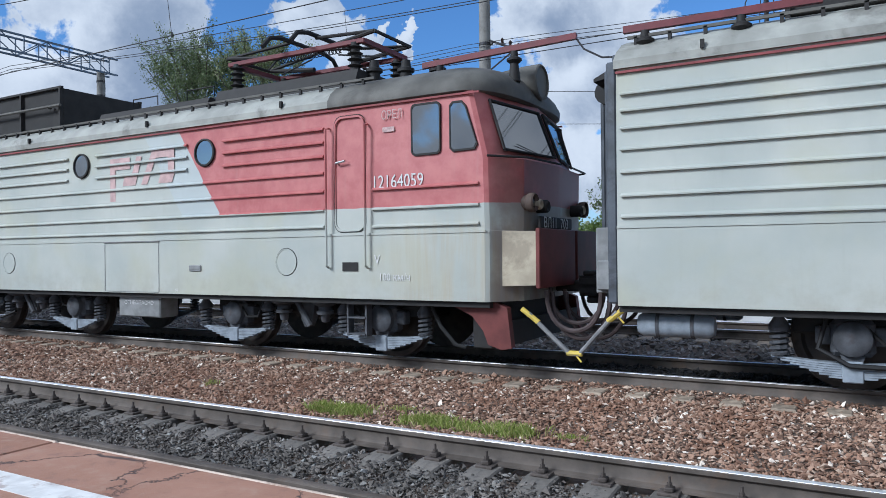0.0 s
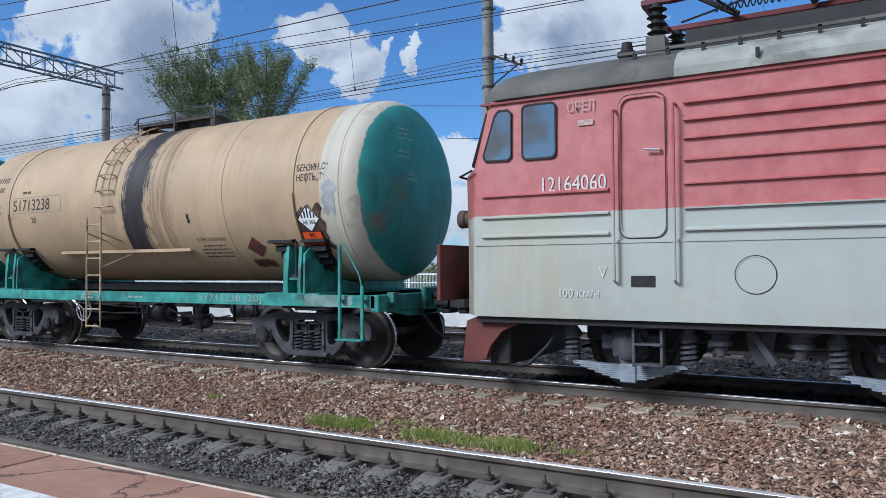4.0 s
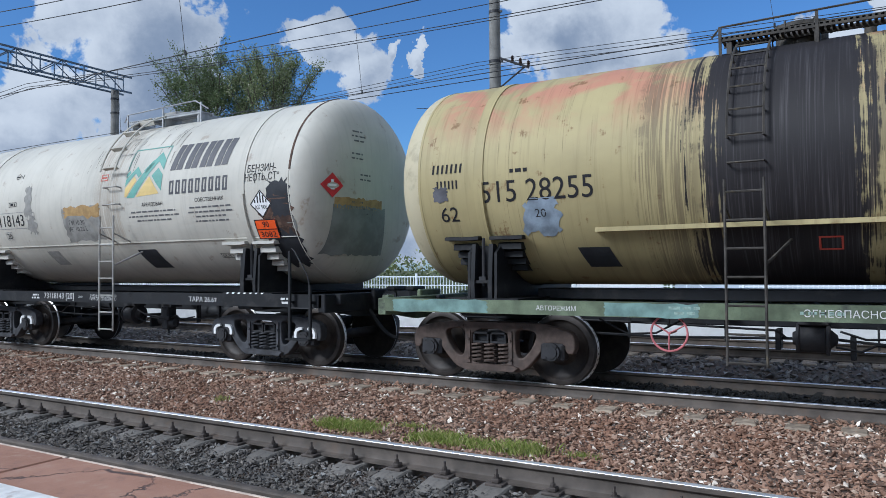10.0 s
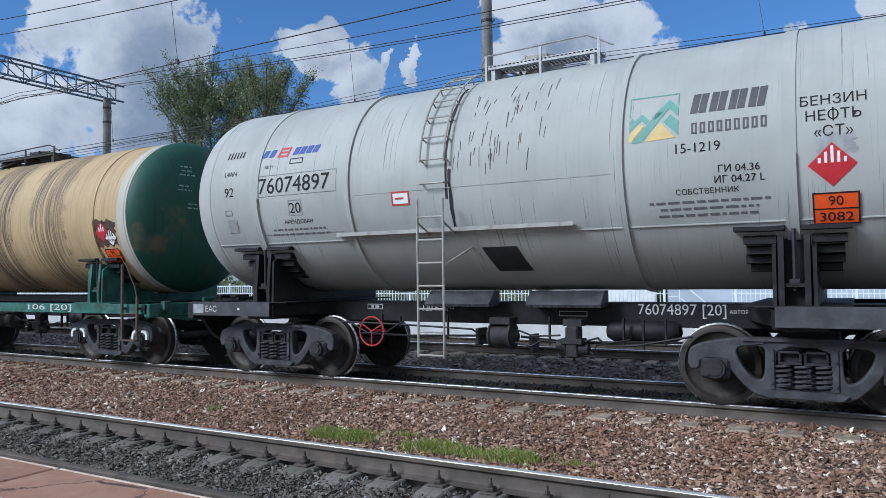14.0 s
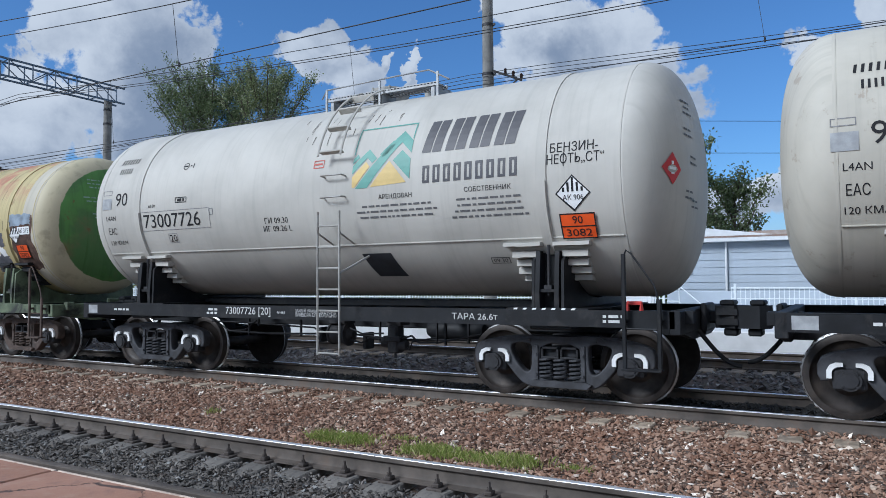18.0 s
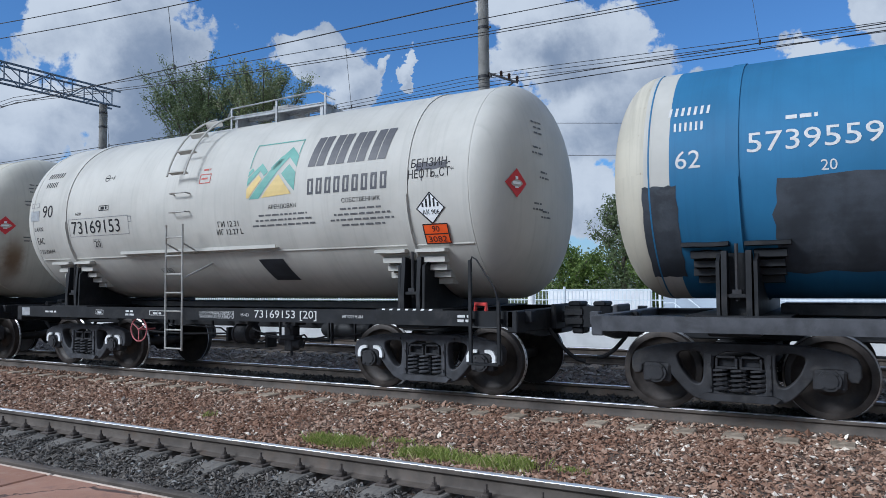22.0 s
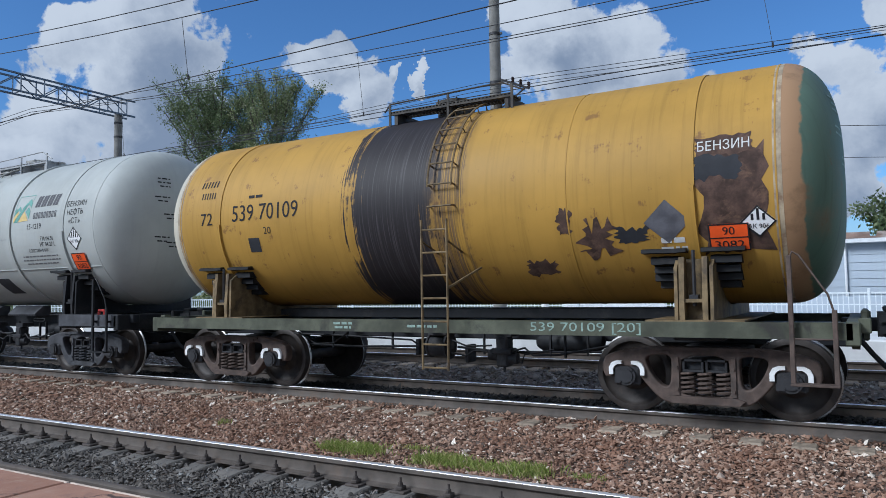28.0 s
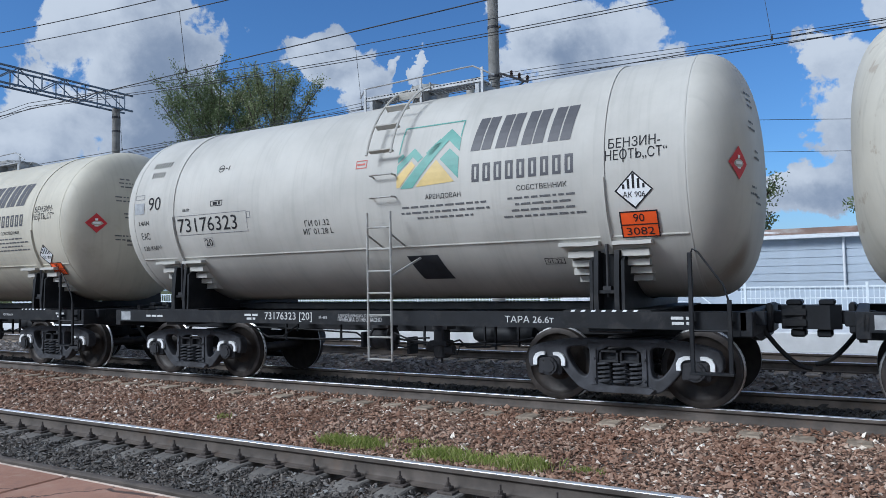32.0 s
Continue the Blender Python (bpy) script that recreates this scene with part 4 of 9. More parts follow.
def grass_tufts():
    rng = np.random.default_rng(9)
    patches = ((-5.02, -3.56, 0.34, 0.20, 1500, 0.075), (-5.30, -3.60, 0.12, 0.12, 420, 0.095), (-3.86, -3.60, 0.30, 0.20, 1300, 0.075), (-3.35, -3.62, 0.34, 0.16, 800, 0.06), (-2.92, -3.62, 0.22, 0.18, 800, 0.085),
               (-4.45, -3.20, 0.22, 0.09, 160, 0.05), (-2.35, -3.5, 0.18, 0.10, 160, 0.04), (-7.7, -3.0, 0.10, 0.08, 70, 0.06))
    v, f = [], []
    for cx, cy, rx, ry, n, h in patches:
        for _ in range(n):
            x, y = cx + rng.normal(0, rx * 0.5), cy + rng.normal(0, ry * 0.5)
            a, hh, lean = rng.uniform(0, 6.28), h * rng.uniform(0.5, 1.4), rng.normal(0, 0.5)
            z = float(bed_height(y)) + 0.015
            dx, dy = math.cos(a) * 0.004, math.sin(a) * 0.004
            o = len(v)
            lx, ly = lean * hh * math.sin(a), lean * hh * math.cos(a)
            v += [(x - dx, y - dy, z), (x + dx, y + dy, z), (x + dx * 0.6 + lx * 0.4, y + dy * 0.6 + ly * 0.4, z + hh * 0.6), (x + lx, y + ly, z + hh)]
            f += [(o, o + 1, o + 2), (o, o + 2, o + 3)]
    return Geo().add(v, f)


tagged(part("grass", grass_tufts(), GRASS, None, smooth=0), "short bright green grass tufts growing in the ballast", "grass", kind="stuff")

# ---------------------------------------------------------------- lettering and flat marks
def text_extent(text):
    """Left and right edge of a line of letters of size one."""
    cu = bpy.data.curves.new("letters", "FONT")
    cu.body = text
    ob = bpy.data.objects.new("letters", cu)
    me = bpy.data.meshes.new_from_object(ob)
    bpy.data.objects.remove(ob)
    xs = [v.co.x for v in me.vertices]
    bpy.data.meshes.remove(me)
    return min(xs), max(xs)


def text_mesh(text, height, width=None, slant=0.0):
    """Letters as a flat mesh, centred, with the height of a capital and, if given, a width."""
    key = ("text", text, height, width, slant)
    if key in MESHES:
        return MESHES[key]
    cu = bpy.data.curves.new("letters", "FONT")
    cu.body, cu.size, cu.align_x, cu.align_y, cu.resolution_u = text.replace("Ф", "О"), 1.0, "CENTER", "CENTER", 3
    cu.shear, cu.offset = slant, 0.0
    ob = bpy.data.objects.new("letters", cu)
    me = bpy.data.meshes.new_from_object(ob)
    bpy.data.objects.remove(ob)
    bm = bmesh.new()
    bm.from_mesh(me)
    xs, ys = [v.co.x for v in bm.verts], [v.co.y for v in bm.verts]
    if "Ф" in text and "\n" not in text:       # a round letter with its stem
        lead = text[:text.index("Ф")]
        left, right = text_extent(text.replace("Ф", "О"))
        inner = text_extent(lead + "О")[1] - (text_extent("О")[1] - text_extent("О")[0]) / 2 - left
        mid, low, high = min(xs) + inner, -0.10 + min(ys), 0.10 + max(ys)
        bm.faces.new([bm.verts.new(p) for p in ((mid - 0.045, low, 0), (mid + 0.045, low, 0), (mid + 0.045, high, 0), (mid - 0.045, high, 0))])
    sy = height / 0.73
    sx = sy if width is None else width / max(1e-6, max(xs) - min(xs))
    cx, cy = (max(xs) + min(xs)) / 2, (max(ys) + min(ys)) / 2
    for v in bm.verts:
        v.co.x, v.co.y = (v.co.x - cx) * sx, (v.co.y - cy) * sy
    top = (max(ys) - min(ys)) * sy / 2
    if top > 0.06:
        y = -top + 0.09
        while y < top:
            bmesh.ops.bisect_plane(bm, geom=bm.verts[:] + bm.edges[:] + bm.faces[:], plane_co=(0, y, 0), plane_no=(0, 1, 0))
            y += 0.09
    bm.to_mesh(me)
    bm.free()
    MESHES[key] = me
    return me


def bend(me, r, lift):
    """Lays a flat mesh round a tank of radius r: x along it, y up its side."""
    out = me.copy()
    for v in out.vertices:
        a = v.co.y / r
        v.co = (v.co.x, -(r + lift) * math.cos(a), (r + lift) * math.sin(a))
    return out


def on_tank(tank, name, me, material, x, phi, lift=0.004, label=""):
    """A mark on a tank's side at x along it and phi degrees above its middle."""
    r = tank["radius"]
    key = ("bent", me.name, r, lift)
    if key not in MESHES:
        MESHES[key] = bend(me, r, lift)
    return show(name, MESHES[key], material, tank, pose(x, 0, tank["axis"], -phi, 0, 0), label)


def letters(tank, text, height, x, phi, material, width=None, slant=0.0, lift=0.004):
    return on_tank(tank, "stencil_letters", text_mesh(text, height, width, slant), material, x, phi, lift)


def flat(key, quads, cut=0.09):
    """A flat mesh of polygons (x, y), cut in narrow strips so that it can be bent."""
    if key in MESHES:
        return MESHES[key]
    bm = bmesh.new()
    for q in quads:
        bm.faces.new([bm.verts.new((x, y, 0)) for x, y in q])
    ys = [v.co.y for v in bm.verts]
    y = min(ys) + cut
    while y < max(ys):
        bmesh.ops.bisect_plane(bm, geom=bm.verts[:] + bm.edges[:] + bm.faces[:], plane_co=(0, y, 0), plane_no=(0, 1, 0))
        y += cut
    me = bpy.data.meshes.new(str(key))
    bm.to_mesh(me)
    bm.free()
    MESHES[key] = me
    return me


def rect(w, h):
    return flat(("rect", round(w, 3), round(h, 3)), [[(-w / 2, -h / 2), (w / 2, -h / 2), (w / 2, h / 2), (-w / 2, h / 2)]])


def ragged(w, h, seed, rough=0.12):
    """A hand-painted patch with uneven edges."""
    rng = random.Random(seed)
    n = 9
    j = lambda s: rng.uniform(-1, 1) * rough * s
    m = min(w, h)
    pts = [(-w / 2 + w * i / n, -h / 2 + j(m)) for i in range(n)] + [(w / 2 + j(m), -h / 2 + h * i / n) for i in range(n)]
    pts += [(w / 2 - w * i / n, h / 2 + j(m)) for i in range(n)] + [(-w / 2 + j(m), h / 2 - h * i / n) for i in range(n)]
    return flat(("ragged", round(w, 3), round(h, 3), seed), [pts])


def frame_line(w, h, t=0.012):
    a, b = w / 2, h / 2
    q = [[(-a, -b), (a, -b), (a, -b + t), (-a, -b + t)], [(-a, b - t), (a, b - t), (a, b), (-a, b)],
         [(-a, -b + t), (-a + t, -b + t), (-a + t, b - t), (-a, b - t)], [(a - t, -b + t), (a, -b + t), (a, b - t), (a - t, b - t)]]
    return flat(("frame", round(w, 3), round(h, 3), t), q)


def bars(w, rows, seed, height=0.05, gap=0.085):
    """Illegible small writing as rows of short bars."""
    rng = random.Random(seed)
    quads = []
    for i in range(rows):
        y = (rows - 1) * gap / 2 - i * gap
        span = w * rng.uniform(0.6, 1.0)
        x = -span / 2
        while x < span / 2 - 0.02:
            ln = min(rng.uniform(0.04, 0.15), span / 2 - x)
            quads.append([(x, y - height / 2), (x + ln, y - height / 2), (x + ln, y + height / 2), (x, y + height / 2)])
            x += ln + 0.028
    return flat(("bars", round(w, 3), rows, seed, height), quads)


def diamond(s):
    return flat(("diamond", s), [[(0, -s), (s, 0), (0, s), (-s, 0)]])


def hazard_plate(tank, x, phi, colour=None, w=0.40, h=0.30):
    """Orange hazard board with two lines of numbers in a black border."""
    on_tank(tank, "hazard_plate", rect(w, h), colour or ORANGE, x, phi, 0.018, "orange hazard number plate")
    on_tank(tank, "plate_border", frame_line(w, h, 0.016), BLACKTXT, x, phi, 0.0205)
    on_tank(tank, "plate_border", rect(w, 0.014), BLACKTXT, x, phi, 0.0205)
    d = math.degrees(h * 0.25 / tank["radius"])
    letters(tank, "90", h * 0.30, x, phi + d, BLACKTXT, lift=0.0215)
    letters(tank, "3082", h * 0.30, x, phi - d, BLACKTXT, w * 0.72, lift=0.0215)


def danger_diamond(tank, x, phi, s=0.23, red=False):
    """Striped white diamond sticker with letters."""
    on_tank(tank, "danger_label", diamond(s), LABELR if red else LABELW, x, phi, 0.005, "diamond-shaped danger sticker")
    stripes = [[(a - 0.014, 0.02), (a + 0.014, 0.02), (a + 0.014, s - abs(a) - 0.035), (a - 0.014, s - abs(a) - 0.035)] for a in (-0.12, -0.06, 0.0, 0.06, 0.12) if s - abs(a) > 0.08]
    on_tank(tank, "label_stripes", flat(("stripes", s), stripes), BLACKTXT if not red else LABELW, x, phi, 0.0075)
    if not red:
        letters(tank, "АК 906", s * 0.30, x, phi - math.degrees(0.05 / tank["radius"]), BLACKTXT, s * 1.15, lift=0.0085)
        edge = [[(0, -s), (0.012, -s + 0.024), (-s + 0.024, 0), (-s, 0)], [(0, -s), (s, 0), (s - 0.024, 0), (0, -s + 0.024)], [(-s, 0), (-s + 0.024, 0), (0, s - 0.024), (0, s)], [(s, 0), (0, s), (0, s - 0.024), (s - 0.024, 0)]]
        on_tank(tank, "label_border", flat(("edge", s), edge), BLACKTXT, x, phi, 0.0072)


RUSTB = surface("rusty_brown_cast_frame", (0.085, 0.062, 0.052), 0.75, vary=0.3, scale=9, stain=(0.05, 0.045, 0.042), stain_amount=0.5)


# ---------------------------------------------------------------- bogies
CASTD = surface("dusty_cast_steel", (0.052, 0.053, 0.059), 0.7, vary=0.35, scale=6, stain=(0.028, 0.027, 0.027), stain_amount=0.6)
WHEEL_R = 0.475


def smooth_loop(pts, times=2):
    """Rounds the corners of a closed outline."""
    for _ in range(times):
        out = []
        for i, a in enumerate(pts):
            b = pts[(i + 1) % len(pts)]
            out += [(a[0] * 0.75 + b[0] * 0.25, a[1] * 0.75 + b[1] * 0.25), (a[0] * 0.25 + b[0] * 0.75, a[1] * 0.25 + b[1] * 0.75)]
        pts = out
    return pts


def cast_plate(loops, y0, y1, round_edge):
    """A thick plate in the xz plane with holes and rounded edges: the first loop is its outline."""
    cu = bpy.data.curves.new("plate", "CURVE")
    cu.dimensions, cu.fill_mode = "2D", "BOTH"
    cu.extrude, cu.bevel_depth, cu.bevel_resolution = (y1 - y0) / 2 - round_edge, round_edge, 2
    for loop in loops:
        sp = cu.splines.new("POLY")
        sp.points.add(len(loop) - 1)
        for p, (x, z) in zip(sp.points, loop):
            p.co = (x, z, 0, 1)
        sp.use_cyclic_u = True
    ob = bpy.data.objects.new("plate", cu)
    me = bpy.data.meshes.new_from_object(ob)
    bpy.data.objects.remove(ob)
    g = Geo().add([(v.co.x, (y0 + y1) / 2 - v.co.z, v.co.y) for v in me.vertices], [tuple(f.vertices) for f in me.polygons])
    bpy.data.meshes.remove(me)
    return g


def side_frame_geo():
    """Cast truss frame: arched top, teardrop windows, columns and spring seat."""
    y0, y1 = -1.13, -0.97
    half = [(0.55, 0.825), (0.85, 0.795), (1.10, 0.74), (1.215, 0.675), (1.215, 0.47), (1.12, 0.47), (1.115, 0.60), (0.765, 0.60), (0.765, 0.50), (0.69, 0.40), (0.58, 0.28), (0.50, 0.215), (0.40, 0.185)]
    outline = half + [(-x, z) for x, z in reversed(half)]
    window = [(0.375, 0.765), (0.64, 0.76), (0.72, 0.70), (0.69, 0.58), (0.61, 0.44), (0.49, 0.33), (0.385, 0.36), (0.365, 0.60)]
    middle = [(0.29, 0.235), (0.30, 0.50), (0.28, 0.76), (-0.28, 0.76), (-0.30, 0.50), (-0.29, 0.235)]
    g = cast_plate([smooth_loop(outline, 1), smooth_loop(window), smooth_loop([(-x, z) for x, z in window]), smooth_loop(middle, 1)], y0, y1, 0.02)
    for s in (-1, 1):
        g.prism([(s * 0.295, 0.27), (s * 0.345, 0.27), (s * 0.345, 0.72), (s * 0.295, 0.72)], "y", y0 - 0.022, y0 + 0.03)
        g.box(*sorted((s * 0.40, s * 0.50)), y0 - 0.012, y0 + 0.02, 0.765, 0.80, 0.004)
        for z in (0.34, 0.60):
            g.rod((s * 0.32, y0 - 0.04, z), (s * 0.32, y0, z), 0.018, 6)
    g.prism([(-0.44, 0.235), (-0.38, 0.18), (0.38, 0.18), (0.44, 0.235), (0.36, 0.262), (-0.36, 0.262)], "y", y0 - 0.055, y1)
    g.prism([(-0.62, 0.80), (0.62, 0.80), (0.56, 0.838), (-0.56, 0.838)], "y", y0 - 0.03, y1)
    return g


def bolster_geo():
    g = Geo()
    g.prism([(-0.22, 0.56), (0.22, 0.56), (0.235, 0.60), (0.235, 0.68), (-0.235, 0.68), (-0.235, 0.60)], "y", -1.06, 1.06)
    g.box(-0.35, 0.35, -0.5, 0.5, 0.55, 0.82, 0.02)
    for s in (-1, 1):
        for a, b in ((-0.255, -0.01), (0.01, 0.255)):
            y0, y1 = sorted((s * 1.04, s * 1.14))
            g.box(a, b, y0, y1, 0.545, 0.575, 0.006).box(a + 0.02, b - 0.02, y0, y1, 0.67, 0.70, 0.006)
            g.box(a, a + 0.03, y0, y1, 0.575, 0.67, 0.006).box(b - 0.03, b, y0, y1, 0.575, 0.67, 0.006)
    return g


def wheelset_geo():
    """Axle with two disc wheels, about its own axis."""
    g = Geo()
    for s in (-1, 1):
        prof = [(0.72, 0.0), (0.72, 0.30), (0.71, 0.42), (0.715, 0.500), (0.735, 0.503), (0.748, 0.480), (0.845, WHEEL_R), (0.850, WHEEL_R - 0.008), (0.850, 0.405), (0.83, 0.395), (0.80, 0.36),
                (0.785, 0.22), (0.82, 0.16), (0.845, 0.14), (0.86, 0.09), (0.86, 0.0)]
        g.lathe([(s * a, r) for a, r in prof], 40, "y")
    g.rod((0, -0.9, 0), (0, 0.9, 0), 0.085, 12)
    return g


def flange_geo():
    return Geo().lathe([(-0.718, 0.5045), (-0.733, 0.5055), (-0.7475, 0.484)], 40, "y")


def axle_box_geo():
    g = Geo()
    g.box(-0.165, 0.165, -1.16, -0.95, -0.135, 0.10, 0.03)
    g.prism([(-0.15, 0.10), (0.15, 0.10), (0.12, 0.135), (-0.12, 0.135)], "y", -1.12, -0.95)
    g.rod((0, -1.15, -0.01), (0, -1.20, -0.01), 0.118, 20).rod((0, -1.20, -0.01), (0, -1.215, -0.01), 0.085, 16)
    for a in range(4):
        g.rod((0.10 * math.cos(a * 1.5708 + 0.785), -1.2, 0.10 * math.sin(a * 1.5708 + 0.785) - 0.01), (0.10 * math.cos(a * 1.5708 + 0.785), -1.213, 0.10 * math.sin(a * 1.5708 + 0.785) - 0.01), 0.014, 6)
    return g


def coil_geo():
    return Geo().spring(0, 0, 0.275, 0.545, 0.080, 0.0175, 5, 10)


def pad_geo():
    """White painted wear strip arching over a shoulder of the axle box."""
    return Geo().prism([(0.170, 0.0), (0.222, 0.0), (0.222, 0.085), (0.19, 0.145), (0.13, 0.172), (0.06, 0.172), (0.06, 0.132), (0.12, 0.125), (0.155, 0.10), (0.170, 0.07)], "y", -1.172, -1.125)


SPINNING = []          # wheelsets and the x of their axle on the train


def bogie(wagon, x, train_x, pads, frame_mat=None, tread=True):
    b = show("bogie", shared("bolster", bolster_geo), IRON, wagon, pose(x, 0, RAIL_Z), "cast steel two-axle bogie")
    fm = frame_mat or CASTD
    for s in (0, 180):
        turn = pose(0, 0, 0, 0, 0, s)
        show("side_frame", shared("side_frame", side_frame_geo), fm, b, turn)
        for sx, sy in ((-0.205, -1.075), (0.0, -1.10), (0.205, -1.075), (-0.1, -0.93), (0.1, -0.93)):
            show("coil_spring", shared("coil", coil_geo), fm, b, turn @ pose(sx, sy, 0))
        for ax in (-0.925, 0.925):
            show("axle_box", shared("axle_box", axle_box_geo), IRON, b, turn @ pose(ax, 0, WHEEL_R + 0.01))
            if s == 0 and pads:
                for mirror in (0, 180):
                    m = pose(ax, 0, WHEEL_R + 0.01) @ pose(0, -2.295 if mirror else 0, 0, 0, 0, mirror)
                    show("wear_strip", shared("pad", pad_geo), WHITEP if pads == 1 else pads, b, m, "white painted wear strip")
    for ax in (-0.925, 0.925):
        w = show("wheelset", shared("wheelset", wheelset_geo), WHEEL, b, pose(ax, 0, WHEEL_R), "axle with two dark steel wheels")
        SPINNING.append((w, ax, train_x + x + ax))
        for s in (0, 180):
            show("wheel_flange", shared("flange", flange_geo), TREAD, b, pose(ax, 0, WHEEL_R, 0, 0, s), "polished wheel flange")
    return b


def coupler_geo():
    """Automatic knuckle coupler with its shank, along +x from the end beam."""
    g = Geo()
    g.box(5.30, 5.72, -0.10, 0.10, 0.96, 1.12, 0.02)
    g.prism([(5.68, -0.15), (5.92, -0.21), (6.02, -0.10), (6.00, 0.02), (6.10, 0.10), (6.06, 0.20), (5.80, 0.22), (5.68, 0.14)], "z", 0.90, 1.19)
    g.box(5.74, 5.92, -0.19, 0.17, 1.19, 1.26, 0.02)
    g.box(5.78, 5.95, -0.15, 0.15, 0.80, 0.90, 0.02)
    g.box(5.70, 5.96, -0.225, -0.205, 0.94, 1.02).box(5.70, 5.96, -0.225, -0.205, 1.07, 1.15)
    return g


def hose_geo():
    pts = [(5.45 + 0.56 * t, -0.33 + 0.06 * t, 0.95 - 0.52 * math.sin(math.pi * 0.5 * t)) for t in [i / 10 for i in range(11)]]
    return Geo().tube(pts, 0.030, 8)


# ---------------------------------------------------------------- tank wagons
GALV = surface("grey_steel", (0.33, 0.34, 0.35), 0.5, metal=0.3, vary=0.2)


def barrel_geo(r, half):
    prof = [(-half, r), (-half + 0.005, r + 0.001)] + [(-half + 2 * half * i / 24, r) for i in range(1, 24)] + [(half, r)]
    return Geo().lathe(prof, 72, "x")


def head_geo(r, x0, depth_):
    prof = [(x0, r)] + [(x0 + depth_ * math.sin(t), r * max(0.0, math.cos(t)) ** 0.62) for t in [math.pi / 2 * i / 20 for i in range(1, 20)]] + [(x0 + depth_, 0.0)]
    return Geo().lathe(prof, 72, "x")


def ring_geo(r, w, lift):
    return Geo().lathe([(-w / 2, r - 0.002), (-w / 2, r + lift), (w / 2, r + lift), (w / 2, r - 0.002)], 72, "x")


def strap_geo(r, w, lift, a0, a1):
    return Geo().lathe([(-w / 2, r), (-w / 2, r + lift), (w / 2, r + lift), (w / 2, r)], 48, "x", start=radians(a0), end=radians(a1))


def side_beam_geo(x0, x1, z0, z1):
    o = [(-1.50, z0), (-1.36, z0), (-1.36, z0 + 0.018), (-1.47, z0 + 0.018), (-1.47, z1 - 0.018), (-1.36, z1 - 0.018), (-1.36, z1), (-1.50, z1)]
    return Geo().prism(o, "x", x0, x1)


def sill_geo(z1):
    return Geo().box(-5.5, 5.5, -0.22, 0.22, 0.78, z1 - 0.06, 0.015)


def end_beam_geo(z1):
    g = Geo().box(5.38, 5.52, -1.50, 1.50, 0.88, z1 + 0.005, 0.012)
    g.box(5.52, 5.60, -0.32, 0.32, 0.86, 1.22, 0.02)
    g.prism([(-1.35, 0.90), (-0.6, 0.78), (0.6, 0.78), (1.35, 0.90)], "x", 5.42, 5.5)
    g.box(5.5, 5.62, -1.25, -1.10, 1.00, 1.16, 0.01).box(5.5, 5.62, 1.10, 1.25, 1.00, 1.16, 0.01)
    return g


def saddle_geo(r, axis, z1):
    """Cradle under the tank: cross plates cut to its curve on a base plate."""
    g = Geo()
    arc = [(-(r + 0.02) * math.cos(a), axis + (r + 0.02) * math.sin(a)) for a in [radians(-43 - 94 * i / 16) for i in range(17)]]
    for x in (-0.22, 0.18):
        g.prism([(-1.42, z1), (-1.40, axis - r * 0.70), (-1.28, axis - r * 0.64)] + arc + [(1.28, axis - r * 0.64), (1.40, axis - r * 0.70), (1.42, z1)], "x", x, x + 0.04)
    return g.box(-0.55, 0.55, -1.48, 1.48, z1, z1 + 0.018)


def bracket_geo(r, axis, z1, s):
    """Side bracket that takes the strap's bolt: two cheeks, a back plate, a shelf and a flaring web."""
    top = axis - r * 0.62
    g = Geo()
    for x in (-0.16, 0.10):
        g.prism([(s * 1.44, z1), (s * 1.00, z1), (s * 1.10, axis - r * 0.74), (s * 1.31, top), (s * 1.40, top), (s * 1.45, z1 + 0.20)], "x", x, x + 0.06)
    g.box(-0.12, 0.12, *sorted((s * 1.20, s * 1.24)), z1, top - 0.02)
    g.box(-0.16, 0.16, *sorted((s * 1.42, s * 1.10)), z1 + 0.22, z1 + 0.26)
    return g


def bolt_geo(r, axis, z1, s):
    top = axis - r * 0.62
    return Geo().rod((0, s * 1.36, z1 + 0.18), (0, s * 1.36, top + 0.08), 0.022, 6).box(-0.05, 0.05, *sorted((s * 1.31, s * 1.41)), z1 + 0.261, z1 + 0.31)


def block_geo(r, axis, k, s):
    """One worn wooden bearer board beside the bracket, k-th from the top of the stack."""
    rng = random.Random(k * 7 + s + 3)
    a = radians(-33.5 - 5.2 * k)
    y, z = -(r + 0.03) * math.cos(a), axis + (r + 0.03) * math.sin(a)
    x0, x1 = s * (0.175 if k else 0.085), s * ((0.53 if k else 0.58) - 0.012 * k + rng.uniform(-0.03, 0.03))
    h, d = 0.047 if k else 0.026, -0.085 + 0.010 * k
    ring = lambda x, e: [(x, y + d, z - h + e), (x, y + 0.16, z - h - 0.01), (x, y + 0.14, z + h * 0.8), (x, y + d * 0.4, z + h + e), (x, y + d, z + h * 0.6 + e)]
    g = Geo()
    rings = [ring(x0 + (x1 - x0) * i / 4, rng.uniform(-0.004, 0.004)) for i in range(5)]
    v = [p for q in rings for p in q]
    f = [tuple(range(4, -1, -1)), tuple(range(20, 25))] + [(i * 5 + j, i * 5 + (j + 1) % 5, i * 5 + 5 + (j + 1) % 5, i * 5 + 5 + j) for i in range(4) for j in range(5)]
    return g.add(v, f)


